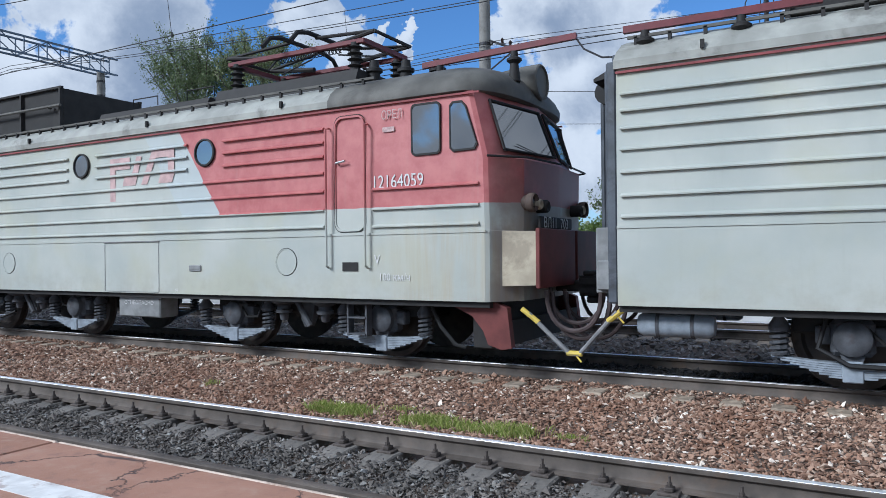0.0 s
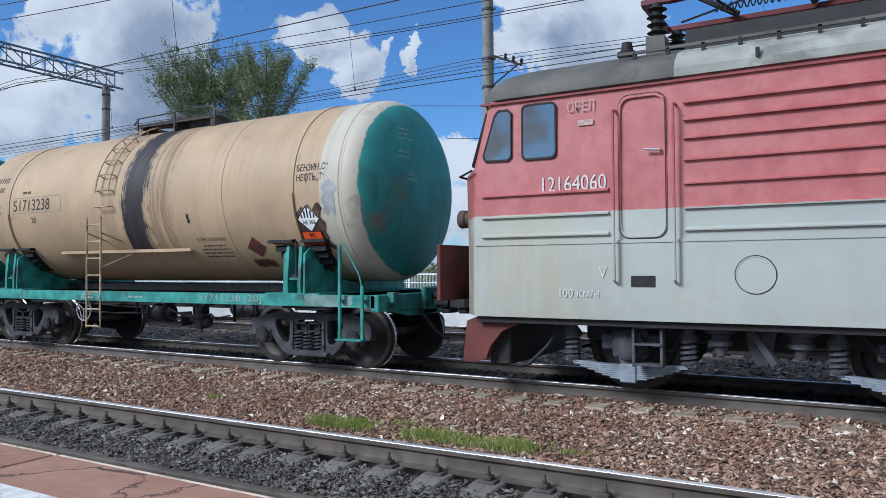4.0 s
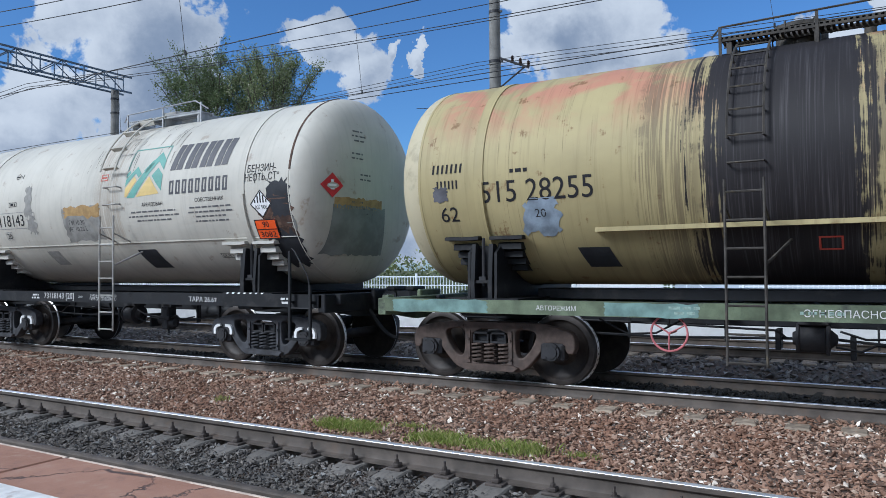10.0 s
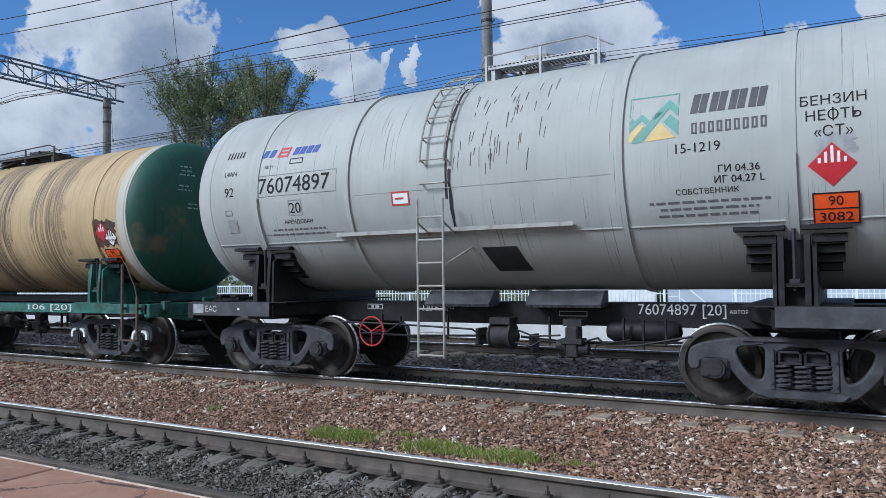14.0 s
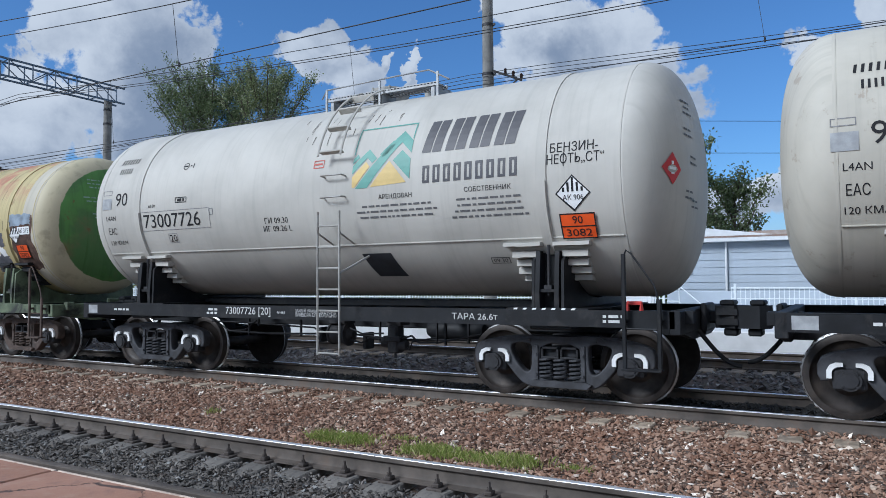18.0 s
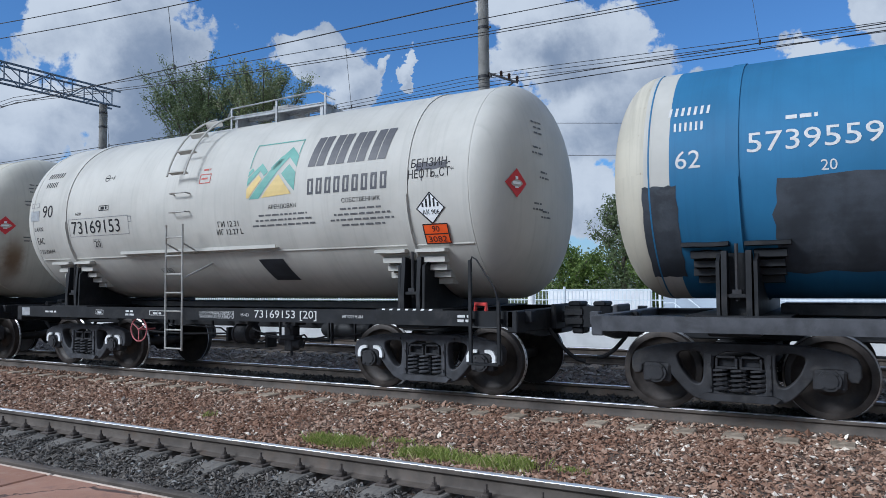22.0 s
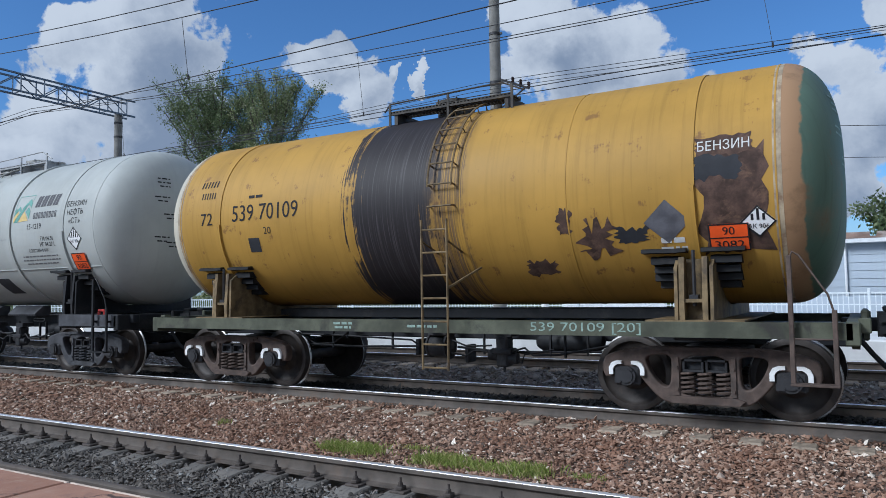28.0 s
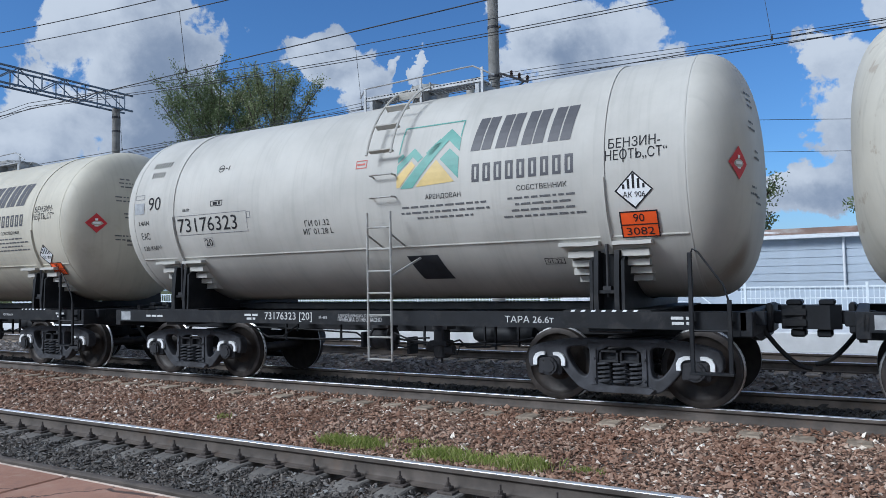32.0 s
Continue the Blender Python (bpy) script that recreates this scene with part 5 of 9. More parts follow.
def ladder_geo(r, axis, z0, top=78, low_y=-1.74):
    """Fixed ladder: straight below, bent over the tank's side above."""
    g = Geo()
    a0 = -22.0
    for x in (-0.20, 0.20):
        g.rod((x, low_y, z0), (x, low_y, axis + r * math.sin(radians(-12))), 0.017, 6)
    z = z0 + 0.03
    while z < axis - 0.35:
        g.rod((-0.20, low_y, z), (0.20, low_y, z), 0.014, 6)
        z += 0.31
    for x in (-0.20, 0.20):
        y, zz = -r * math.cos(radians(-30)), axis + r * math.sin(radians(-30))
        g.rod((x, low_y, zz + 0.15), (x, y, zz), 0.014, 5)
    g.rod((0.20, low_y, axis - 1.25), (0.42, -r * math.cos(radians(-42)), axis - 0.95), 0.018, 5)
    return g


def rung_geo(r):
    return Geo().tube([(-0.19, -r, 0), (-0.19, -r - 0.10, 0), (0.19, -r - 0.10, 0), (0.19, -r, 0)], 0.013, 5)


def upper_ladder_geo(r, top=74, full=True):
    g = Geo()
    if full:
        for x in (-0.19, 0.19):
            g.tube([(x, -(r + 0.10) * math.cos(radians(a)), (r + 0.10) * math.sin(radians(a))) for a in range(6, top + 1, 6)], 0.015, 5)
    return g


def step_box_geo(r):
    """Side-rail steps at the head of the ladder."""
    g = Geo()
    for x in (-0.21, 0.21):
        g.tube([(x, -(r + 0.20) * math.cos(radians(a)), (r + 0.20) * math.sin(radians(a))) for a in range(16, 76, 6)], 0.018, 5)
    for a in (18, 32, 46, 60):
        c, s = math.cos(radians(a)), math.sin(radians(a))
        g.add([(x, -(r + d) * c, (r + d) * s + e) for x in (-0.2, 0.2) for d in (0.11, 0.20) for e in (0.0, 0.02)], [(0, 1, 3, 2), (4, 6, 7, 5), (0, 4, 5, 1), (2, 3, 7, 6), (0, 2, 6, 4), (1, 5, 7, 3)])
    return g


def walkway_geo(r, x0, x1):
    """Grating on the crown, on low brackets."""
    g = Geo()
    z = r + 0.07
    n = int((x1 - x0) / 0.06)
    for y0, y1 in ((-0.62, -0.30), (0.30, 0.62)):
        for i in range(n):
            x = x0 + (x1 - x0) * i / n
            g.box(x, x + 0.035, y0, y1, z, z + 0.02)
        g.box(x0, x1, y0, y0 + 0.03, z - 0.03, z + 0.03).box(x0, x1, y1 - 0.03, y1, z - 0.03, z + 0.03)
    for x in (x0 + 0.1, (x0 + x1) / 2, x1 - 0.1):
        g.box(x - 0.03, x + 0.03, -0.60, 0.60, r - 0.12, z)
    return g


def guard_geo(r, x0, x1, h=0.30, y=-0.62):
    g = Geo()
    z = r + 0.10
    for x in (x0, (x0 + x1) / 2, x1):
        g.box(x - 0.018, x + 0.018, y - 0.012, y + 0.012, z - 0.25, z + h * 0.8)
    g.tube([(x0 - 0.1, y, z), (x0, y, z + h * 0.75), (x1 - 0.35, y, z + h), (x1 - 0.15, y, z + h), (x1 + 0.2, y, z)], 0.014, 5)
    return g


def hatch_geo(r):
    g = Geo().lathe([(r - 0.05, 0.30), (r + 0.20, 0.30), (r + 0.20, 0.33), (r + 0.25, 0.33), (r + 0.29, 0.20), (r + 0.30, 0.0)], 24, "z")
    for i in range(6):
        a = i * math.pi / 3
        g.rod((0.33 * math.cos(a), 0.33 * math.sin(a), r + 0.12), (0.33 * math.cos(a), 0.33 * math.sin(a), r + 0.27), 0.016, 6)
    g.rod((0.75, 0, r - 0.03), (0.75, 0, r + 0.14), 0.07, 12).rod((0.75, 0, r + 0.14), (0.75, 0, r + 0.17), 0.10, 12)
    return g


def ledge_geo(r, x0, x1, phi):
    a = radians(phi)
    y, z = -r * math.cos(a), r * math.sin(a)
    return Geo().prism([(y + 0.02, z - 0.02), (y - 0.09, z - 0.02), (y - 0.09, z + 0.035), (y - 0.075, z + 0.035), (y - 0.075, z - 0.005), (y + 0.02, z + 0.0)], "x", x0, x1)


def end_rail_geo(z1):
    """Tall grab post, slanting brace and step at the wagon's corner."""
    g = Geo()
    g.box(4.86, 4.91, -1.60, -1.56, 0.46, 1.84, 0.008).box(5.27, 5.32, -1.60, -1.56, 0.46, z1 + 0.14, 0.008)
    g.tube([(4.885, -1.58, 1.80), (4.92, -1.58, 1.88), (4.98, -1.58, 1.84), (5.24, -1.58, z1 + 0.30), (5.295, -1.58, z1 + 0.10)], 0.012, 5)
    g.box(4.86, 5.32, -1.66, -1.50, 0.46, 0.485, 0.004)
    g.rod((4.885, -1.58, 0.95), (5.295, -1.58, 0.95), 0.012, 5)
    g.box(4.86, 4.91, -1.58, -1.42, 1.02, 1.06).box(5.27, 5.32, -1.58, -1.42, 1.02, 1.06)
    return g


def handwheel_geo():
    g = Geo()
    n = 28
    pts = [(0.21 * math.cos(2 * math.pi * i / n), 0, 0.21 * math.sin(2 * math.pi * i / n)) for i in range(n + 1)]
    g.tube(pts, 0.013, 6)
    for i in range(3):
        a = i * math.pi / 1.5 + 0.5
        g.rod((0, 0, 0), (0.21 * math.cos(a), 0, 0.21 * math.sin(a)), 0.010, 5)
    g.rod((0, -0.02, 0), (0, 0.35, 0), 0.016, 6)
    return g


def brake_cylinder_geo():
    return Geo().lathe([(-0.24, 0.0), (-0.24, 0.07), (-0.20, 0.09), (-0.20, 0.17), (-0.17, 0.175), (-0.16, 0.155), (0.10, 0.155), (0.11, 0.19), (0.145, 0.19), (0.15, 0.11), (0.22, 0.05), (0.23, 0.0)], 20, "x", (0.10, -0.78, 0.70)).box(-0.08, 0.24, -0.90, -0.62, 0.86, 0.96, 0.01)


def air_valve_geo():
    """Distributor valve: a flanged block with round chambers and a drain."""
    g = Geo().box(1.04, 1.22, -0.90, -0.68, 0.44, 0.86, 0.025).box(0.98, 1.28, -0.92, -0.70, 0.62, 0.70, 0.01)
    g.lathe([(0.90, 0.0), (0.90, 0.075), (1.04, 0.09)], 14, "x", (0, -0.80, 0.60)).lathe([(1.22, 0.09), (1.34, 0.075), (1.36, 0.0)], 14, "x", (0, -0.80, 0.56))
    return g.rod((1.13, -0.80, 0.36), (1.13, -0.80, 0.46), 0.02, 8).box(1.0, 1.26, -0.86, -0.60, 0.86, 0.95)


def reserve_tank_geo():
    return Geo().lathe([(1.44, 0.0), (1.47, 0.10), (1.55, 0.145), (2.35, 0.145), (2.43, 0.10), (2.46, 0.0)], 18, "x", (0, -0.35, 0.78))


def brake_rod_geo():
    """Rods, pipes and hangers slung under the frame."""
    g = Geo()
    g.tube([(-2.7, -0.62, 0.66), (-1.6, -0.60, 0.64), (-0.12, -0.72, 0.69)], 0.018, 6).tube([(0.33, -0.72, 0.69), (1.0, -0.58, 0.62), (2.7, -0.60, 0.67)], 0.018, 6)
    g.tube([(-2.6, -1.0, 0.86), (-1.5, -1.0, 0.84), (-0.3, -1.0, 0.80), (-0.2, -0.95, 0.72)], 0.015, 5)
    g.tube([(0.30, -0.85, 0.62), (0.55, -0.88, 0.58), (0.70, -0.88, 0.66), (0.92, -0.84, 0.64)], 0.014, 5).tube([(0.35, -0.9, 0.80), (0.6, -0.92, 0.72), (0.98, -0.9, 0.74)], 0.014, 5)
    g.tube([(1.28, -0.86, 0.66), (1.5, -0.92, 0.72), (1.62, -0.92, 0.62), (2.0, -0.95, 0.64), (2.7, -1.0, 0.78)], 0.015, 5).tube([(1.30, -0.82, 0.55), (1.42, -0.85, 0.50), (1.46, -0.85, 0.62), (1.9, -0.85, 0.70)], 0.013, 5)
    g.tube([(-2.3, -1.25, 0.90), (-1.95, -1.22, 0.72), (-1.6, -1.22, 0.74), (-1.3, -1.25, 0.90)], 0.013, 5)
    # levers at the cylinder and thin hangers
    g.box(-0.32, -0.26, -0.86, -0.58, 0.56, 0.80, 0.008).box(0.44, 0.50, -0.70, -0.46, 0.46, 0.72, 0.008)
    for x, y, z in ((-2.1, -0.61, 0.63), (-0.9, -0.62, 0.64), (0.72, -0.62, 0.60), (1.75, -0.6, 0.60), (2.3, -0.62, 0.63), (-1.5, -1.0, 0.82), (2.1, -0.95, 0.62)):
        g.box(x - 0.012, x + 0.012, y - 0.02, y + 0.02, z - 0.02, 0.97)
    return g


def brake_gear(w):
    rods = show("brake_gear", shared("brake_rods", brake_rod_geo), BLACK, w)
    show("brake_cylinder", shared("brake_cylinder", brake_cylinder_geo), IRON, rods, None, "dark cast brake cylinder")
    show("air_valve", shared("air_valve", air_valve_geo), IRON, rods, None, "dark cast air distributor valve")
    show("air_reservoir", shared("reserve_tank", reserve_tank_geo), BLACK, rods, None, "black air reservoir")


def tank_wagon(n, spec):
    """One tank wagon with all its parts; n counts from the locomotive."""
    r, axis = (1.5, 2.80) if spec["kind"] == "old" else (1.6, 2.90)
    if spec["kind"] == "rm":
        axis = 2.93
    z1 = 1.12 if spec["kind"] == "old" else 1.16
    x_train = -12.02 * (n - 1)
    w = root("tank_wagon", spec["label"], "tank wagon", "tank wagons of the train")
    w["radius"], w["axis"] = r, axis
    half = 4.82 if r == 1.5 else 4.90
    bulge = w["bulge"] = 0.76 if spec["kind"] == "rm" else 0.60
    up = pose(0, 0, axis)
    body, frame = spec["body"], spec.get("frame", BLACK)
    trim = CLEAN[body.name]
    show("tank_barrel", shared("barrel%g" % r, lambda: barrel_geo(r, half)), body, w, up)
    for s, mat in ((1, spec.get("head_front", HEADS.get(body.name, body))), (-1, spec.get("head_back", HEADS.get(body.name, body)))):
        hd = shared("head%g%g" % (r, bulge), lambda: head_geo(r, half, bulge))
        show("tank_head", hd, mat, w, up @ pose(0, 0, 0, 0, 0, 0 if s > 0 else 180), spec.get("head_label", ""))
        if spec.get("rim") and (s > 0 or spec.get("rim_both")):
            rw = spec.get("rim_w", 0.42)
            show("painted_rim", shared("rim%g %g" % (r, rw), lambda: ring_geo(r, rw, 0.0012)), spec["rim"], w, up @ pose(s * (half - rw / 2 + 0.03), 0, 0))
    seams = (-2.03, 2.03) if spec["kind"] == "rm" else ()
    for x in seams:
        show("stiffening_ring", shared("stiff", lambda: ring_geo(r, 0.07, 0.03)), body, w, up @ pose(x, 0, 0))
    for x in (-half + 0.03, 2.36, half - 0.03) if spec["kind"] == "old" else (-half + 0.03, half - 0.03):
        show("weld_seam", shared("weld%g" % r, lambda: ring_geo(r, 0.018, 0.005), 60), trim, w, up @ pose(x, 0, 0))
    for x in (-3.86, 3.86):
        show("strap", shared("strap%g" % r, lambda: strap_geo(r, 0.14, 0.014, -40, 220)), trim, w, up @ pose(x, 0, 0), "steel hold-down strap")
        show("strap_end", shared("strap_end%g" % r, lambda: strap_geo(r, 0.125, 0.036, -39, -4)), spec.get("strap_mat", trim), w, up @ pose(x, 0, 0), "flat strap end with its bolt")
        cradle = show("saddle", shared("saddle%g%g" % (r, axis), lambda: saddle_geo(r, axis, z1)), spec.get("saddle", frame), w, pose(x, 0, 0))
        for s in (-1, 1):
            br = show("saddle_bracket", shared("bracket%g%g%d" % (r, axis, s), lambda: bracket_geo(r, axis, z1, s)), spec.get("saddle", frame), cradle)
            show("strap_bolt", shared("bolt%g%g%d" % (r, axis, s), lambda: bolt_geo(r, axis, z1, s)), IRON, cradle)
        for k in range(5):
            for s in (-1, 1):
                show("bearer_board", shared("board%g%g%d%d" % (r, axis, k, s), lambda: block_geo(r, axis, k, s), 20), spec.get("boards", WOODB), w, pose(x, 0, 0))
    if r == 1.6:
        show("seam_line", shared("seam_line", lambda: Geo().prism([(-r * math.cos(radians(-30.5)) + 0.002, -0.8121), (-r * math.cos(radians(-30.5)) - 0.010, -0.818), (-r * math.cos(radians(-30.5)) - 0.006, -0.830), (-r * math.cos(radians(-30.5)) + 0.014, -0.832)], "x", -half + 0.05, half - 0.05)), trim, w, up, "raised weld along the tank")
    for s in (0, 180):
        turn = pose(0, 0, 0, 0, 0, s)
        if spec["kind"] == "rm":
            for a, b in ((-5.45, -3.66), (3.66, 5.45)):
                show("side_beam", shared("end_plate%g" % a, lambda: side_beam_geo(a, b, 0.945, z1 + 0.01)), DUSTF, w, turn)
            for a in (-1, 1):
                show("gusset", shared("gusset%d" % a, lambda: Geo().prism([(a * 3.64, -1.44), (a * 3.64, -0.30), (a * 3.25, -0.30)], "z", 0.95, 1.14)), frame, w, turn)
        else:
            show("side_beam", shared("beam%g" % z1, lambda: side_beam_geo(-5.45, 5.45, 0.94 if z1 < 1.15 else 0.955, z1)), frame, w, turn)
        show("end_beam", shared("end_beam%g" % z1, lambda: end_beam_geo(z1)), frame, w, turn)
        show("coupler", shared("coupler", coupler_geo), BLACK, w, turn, "black cast automatic coupler")
        show("air_hose", shared("hose", hose_geo), RUBBER, w, turn, "hanging black rubber air hose")
    show("corner_handrail", shared("end_rail%g" % z1, lambda: end_rail_geo(z1)), spec.get("rails", RUSTB if spec["kind"] == "old" else BLACK), w)
    deep = spec["kind"] == "rm"
    show("centre_sill", shared("sill%d%g" % (deep, z1), lambda: Geo().box(-5.5, 5.5, -0.30, 0.30, 0.835, 1.152, 0.012) if deep else sill_geo(z1)), BLACK, w)
    if not deep:
        show("sill_cap", shared("sill_cap%g" % z1, lambda: Geo().box(-3.5, 3.5, -0.36, 0.36, z1 - 0.02, 1.245, 0.01)), BLACK, w, None, "black tank bearer along the centre sill")
    for x in (-2.0, -1.0, 0.0, 1.0, 2.0):
        show("cross_beam", shared("cross_beam%d%g" % (deep, z1), lambda: Geo().box(-0.04, 0.04, -0.296 if deep else -1.40, 0.296 if deep else 1.40, z1 - 0.17, z1 - 0.04)), BLACK, w, pose(x, 0, 0))
    for x in (-3.9, 3.9):
        show("bolster_beam", shared("bolster_beam%g" % z1, lambda: Geo().box(-0.28, 0.28, -1.45, 1.45, 0.90, z1 - 0.02, 0.02)), BLACK, w, pose(x, 0, 0))
    brake_gear(w)
    lx = spec.get("ladder_x", -0.85)
    lm = spec.get("ladder", GALV)
    show("ladder", shared("ladder%g%g" % (r, axis), lambda: ladder_geo(r, axis, 0.46)), lm, w, pose(lx, 0, 0))
    if spec["kind"] != "ural":
        show("upper_ladder", shared("upper%g" % r, lambda: upper_ladder_geo(r)), lm, w, pose(lx, 0, axis))
    for a in range(-4, 74 if spec["kind"] != "ural" else 8, 11):
        show("rung", shared("rung%g" % r, lambda: rung_geo(r)), lm, w, pose(lx, 0, axis, -a, 0, 0))
    if spec["kind"] == "ural":
        show("ladder_steps", shared("steps", lambda: step_box_geo(r)), trim, w, pose(lx, 0, axis))
    wx = spec.get("walk", (-0.9, 1.25))
    show("crown_walkway", shared("walk%g%g%g" % (r, *wx), lambda: walkway_geo(r, *wx), 0), spec.get("top", GALV if lm == LADW else lm), w, up)
    show("guard_rail", shared("guard%g%g%g" % (r, *wx), lambda: guard_geo(r, *wx, 0.16 if r == 1.5 else 0.19)), spec.get("top", GALV if lm == LADW else lm), w, up)
    show("hatch", shared("hatch%g" % r, lambda: hatch_geo(r)), spec.get("top", lm), w, up @ pose((wx[0] + wx[1]) / 2 - 0.2, 0, 0))
    if spec.get("ledge"):
        a, b, phi = spec["ledge"]
        show("gutter_ledge", shared("ledge%g%g%g%g" % (r, a, b, phi), lambda: ledge_geo(r, a, b, phi)), spec.get("ledge_mat", trim), w, up)
    if spec.get("handwheel") is not None:
        show("handwheel", shared("handwheel", handwheel_geo), spec["handwheel"], w, pose(spec.get("hw_x", -1.90), -1.42, 0.76), "spoked brake handwheel")
    for x in (-3.9, 3.9):
        bogie(w, x, x_train, spec.get("pads", 1), spec.get("bogie"))
    return w

# ---------------------------------------------------------------- the wagons of the train
CREAM = tank_paint("cream_tank_paint", (0.56, 0.525, 0.435), grime=0.22)
WHITE_A = tank_paint("white_tank_paint", (0.52, 0.505, 0.465), grime=0.20)
WHITE_B = tank_paint("dusty_white_tank_paint", (0.545, 0.525, 0.465), rust=0.35, spill=((0.35, 0.42, (0.17, 0.12, 0.08), 0.45),), grime=0.25, gutter=-0.48)
WHITE_C = tank_paint("streaked_white_tank_paint", (0.52, 0.495, 0.43), spill=((0.45, 0.36, (0.22, 0.15, 0.10), 0.45), (-0.10, 0.085, (0.06, 0.045, 0.036), 0.97), (0.20, 0.075, (0.09, 0.065, 0.05), 0.96), (-0.62, 0.24, (0.20, 0.145, 0.09), 0.45)), grime=0.25, rust=0.3, gutter=-0.48)
WHITE_F = tank_paint("white_paint_with_ladder_run", (0.52, 0.505, 0.465), spill=((-0.53, 0.12, (0.030, 0.026, 0.026), 0.96), (-0.15, 0.5, (0.22, 0.17, 0.12), 0.22)), grime=0.22, gutter=-0.48)
WHITE_E = tank_paint("white_paint_with_broad_black_runs", (0.53, 0.505, 0.435), spill=((-0.12, 0.34, (0.030, 0.026, 0.026), 0.94), (-0.65, 0.26, (0.09, 0.075, 0.06), 0.7), (-1.45, 0.22, (0.16, 0.13, 0.10), 0.45)), grime=0.28, rust=0.3, gutter=-0.48)
HEAD_RUN = tank_paint("white_end_paint_with_brown_run", (0.53, 0.51, 0.45), grime=0.25, end=True, smear=(-0.95, -0.75, 0.34, 0.75, 0.9))
HEAD_TAINT = tank_paint("white_end_paint_with_faint_run", (0.53, 0.51, 0.46), grime=0.15, end=True, smear=(-0.7, -1.15, 0.3, 0.45, 0.6))
WHITE_D = tank_paint("white_paint_with_black_drips", (0.545, 0.515, 0.445), spill=((-0.45, 0.38, (0.10, 0.072, 0.05), 0.75),), grime=0.22, drips=0.8, gutter=-0.48)
GREY_RM = tank_paint("pale_grey_tank_paint", (0.425, 0.445, 0.43), grime=0.12)
GREY_RM2 = tank_paint("pale_grey_paint_with_drips", (0.425, 0.443, 0.425), grime=0.15, drips=0.6)
PALEHEAD = tank_paint("pale_greenish_head_paint", (0.50, 0.52, 0.44), grime=0.2)
TAN = tank_paint("tan_tank_paint", (0.46, 0.335, 0.215), spill=((0.13, 0.36, (0.028, 0.024, 0.027), 1.0), (0.80, 0.34, (0.10, 0.06, 0.035), 0.62), (-0.62, 0.22, (0.16, 0.11, 0.07), 0.5)), grime=0.28, rust=0.2, gutter=-0.68)
MNOS = tank_paint("pale_yellow_weathered_paint", (0.51, 0.44, 0.29), spill=((-0.60, 0.26, (0.085, 0.066, 0.060), 0.96), (0.35, 0.55, (0.12, 0.09, 0.06), 0.7), (-2.25, 0.16, (0.17, 0.11, 0.08), 0.6), (-2.6, 0.3, (0.22, 0.16, 0.10), 0.5), (2.45, 0.12, (0.22, 0.17, 0.11), 0.5), (4.0, 0.3, (0.16, 0.10, 0.07), 0.5), (-3.0, 0.5, (0.12, 0.09, 0.065), 0.35), (-1.25, 0.40, (0.075, 0.058, 0.045), 0.55), (1.5, 0.7, (0.16, 0.125, 0.085), 0.25)), grime=0.6, rust=0.8, drips=0.3, fade=(0.40, 0.36, 0.29), fade_amount=0.4)
OLIVE = tank_paint("worn_yellow_tank_paint", (0.42, 0.355, 0.185), spill=((-0.15, 0.92, (0.020, 0.018, 0.020), 1.0), (1.15, 0.5, (0.07, 0.055, 0.038), 0.55), (-1.35, 0.4, (0.08, 0.06, 0.04), 0.6), (3.2, 0.5, (0.12, 0.09, 0.055), 0.4)), grime=0.5, rust=0.7, drips=0.4, fade=(0.46, 0.20, 0.14), fade_amount=0.85, high=True)
SAND = tank_paint("sand_tank_paint", (0.52, 0.385, 0.215), spill=((0.6, 0.6, (0.05, 0.035, 0.03), 0.9), (-1.4, 0.7, (0.06, 0.042, 0.034), 0.85), (2.4, 0.6, (0.07, 0.05, 0.04), 0.8), (-3.2, 0.5, (0.10, 0.07, 0.05), 0.7)), grime=0.7, drips=0.9)
STRIPED = tank_paint("patchy_yellow_tank_paint", (0.52, 0.44, 0.23), spill=((-1.42, 0.42, (0.040, 0.032, 0.030), 1.0), (-0.12, 0.66, (0.020, 0.017, 0.020), 1.0), (-0.85, 0.30, (0.06, 0.046, 0.034), 0.85), (-2.1, 0.30, (0.05, 0.04, 0.032), 0.75), (0.55, 0.5, (0.06, 0.048, 0.035), 0.6), (1.6, 1.1, (0.05, 0.04, 0.03), 0.5), (-3.0, 0.6, (0.06, 0.045, 0.03), 0.35)), grime=0.55, rust=0.4, fade=(0.40, 0.155, 0.115), fade_amount=0.9, high=True, drips=0.9)
BLUE = tank_paint("bright_blue_tank_paint", (0.034, 0.158, 0.315), spill=((0.24, 0.58, (0.026, 0.025, 0.028), 1.0),), grime=0.2)
IVORY = tank_paint("ivory_tank_paint", (0.52, 0.475, 0.345), spill=((0.35, 0.55, (0.10, 0.078, 0.052), 0.55), (1.3, 0.4, (0.16, 0.12, 0.08), 0.35)), grime=0.3, rust=0.3)
OCHRE = tank_paint("ochre_yellow_tank_paint", (0.44, 0.255, 0.050), spill=((-0.32, 0.80, (0.022, 0.019, 0.021), 1.0), (0.60, 0.34, (0.07, 0.045, 0.028), 0.85)), grime=0.4, rust=0.7)
TURQ = tank_paint("turquoise_head_paint", (0.055, 0.31, 0.30), grime=0.6, fade=(0.03, 0.15, 0.145), fade_amount=0.5, rust=0.3, disc=(1.40, (0.50, 0.46, 0.38)))
DKGREEN = tank_paint("dark_green_head_paint", (0.024, 0.115, 0.08), grime=0.5, fade=(0.05, 0.26, 0.21), fade_amount=0.65, rust=0.3)
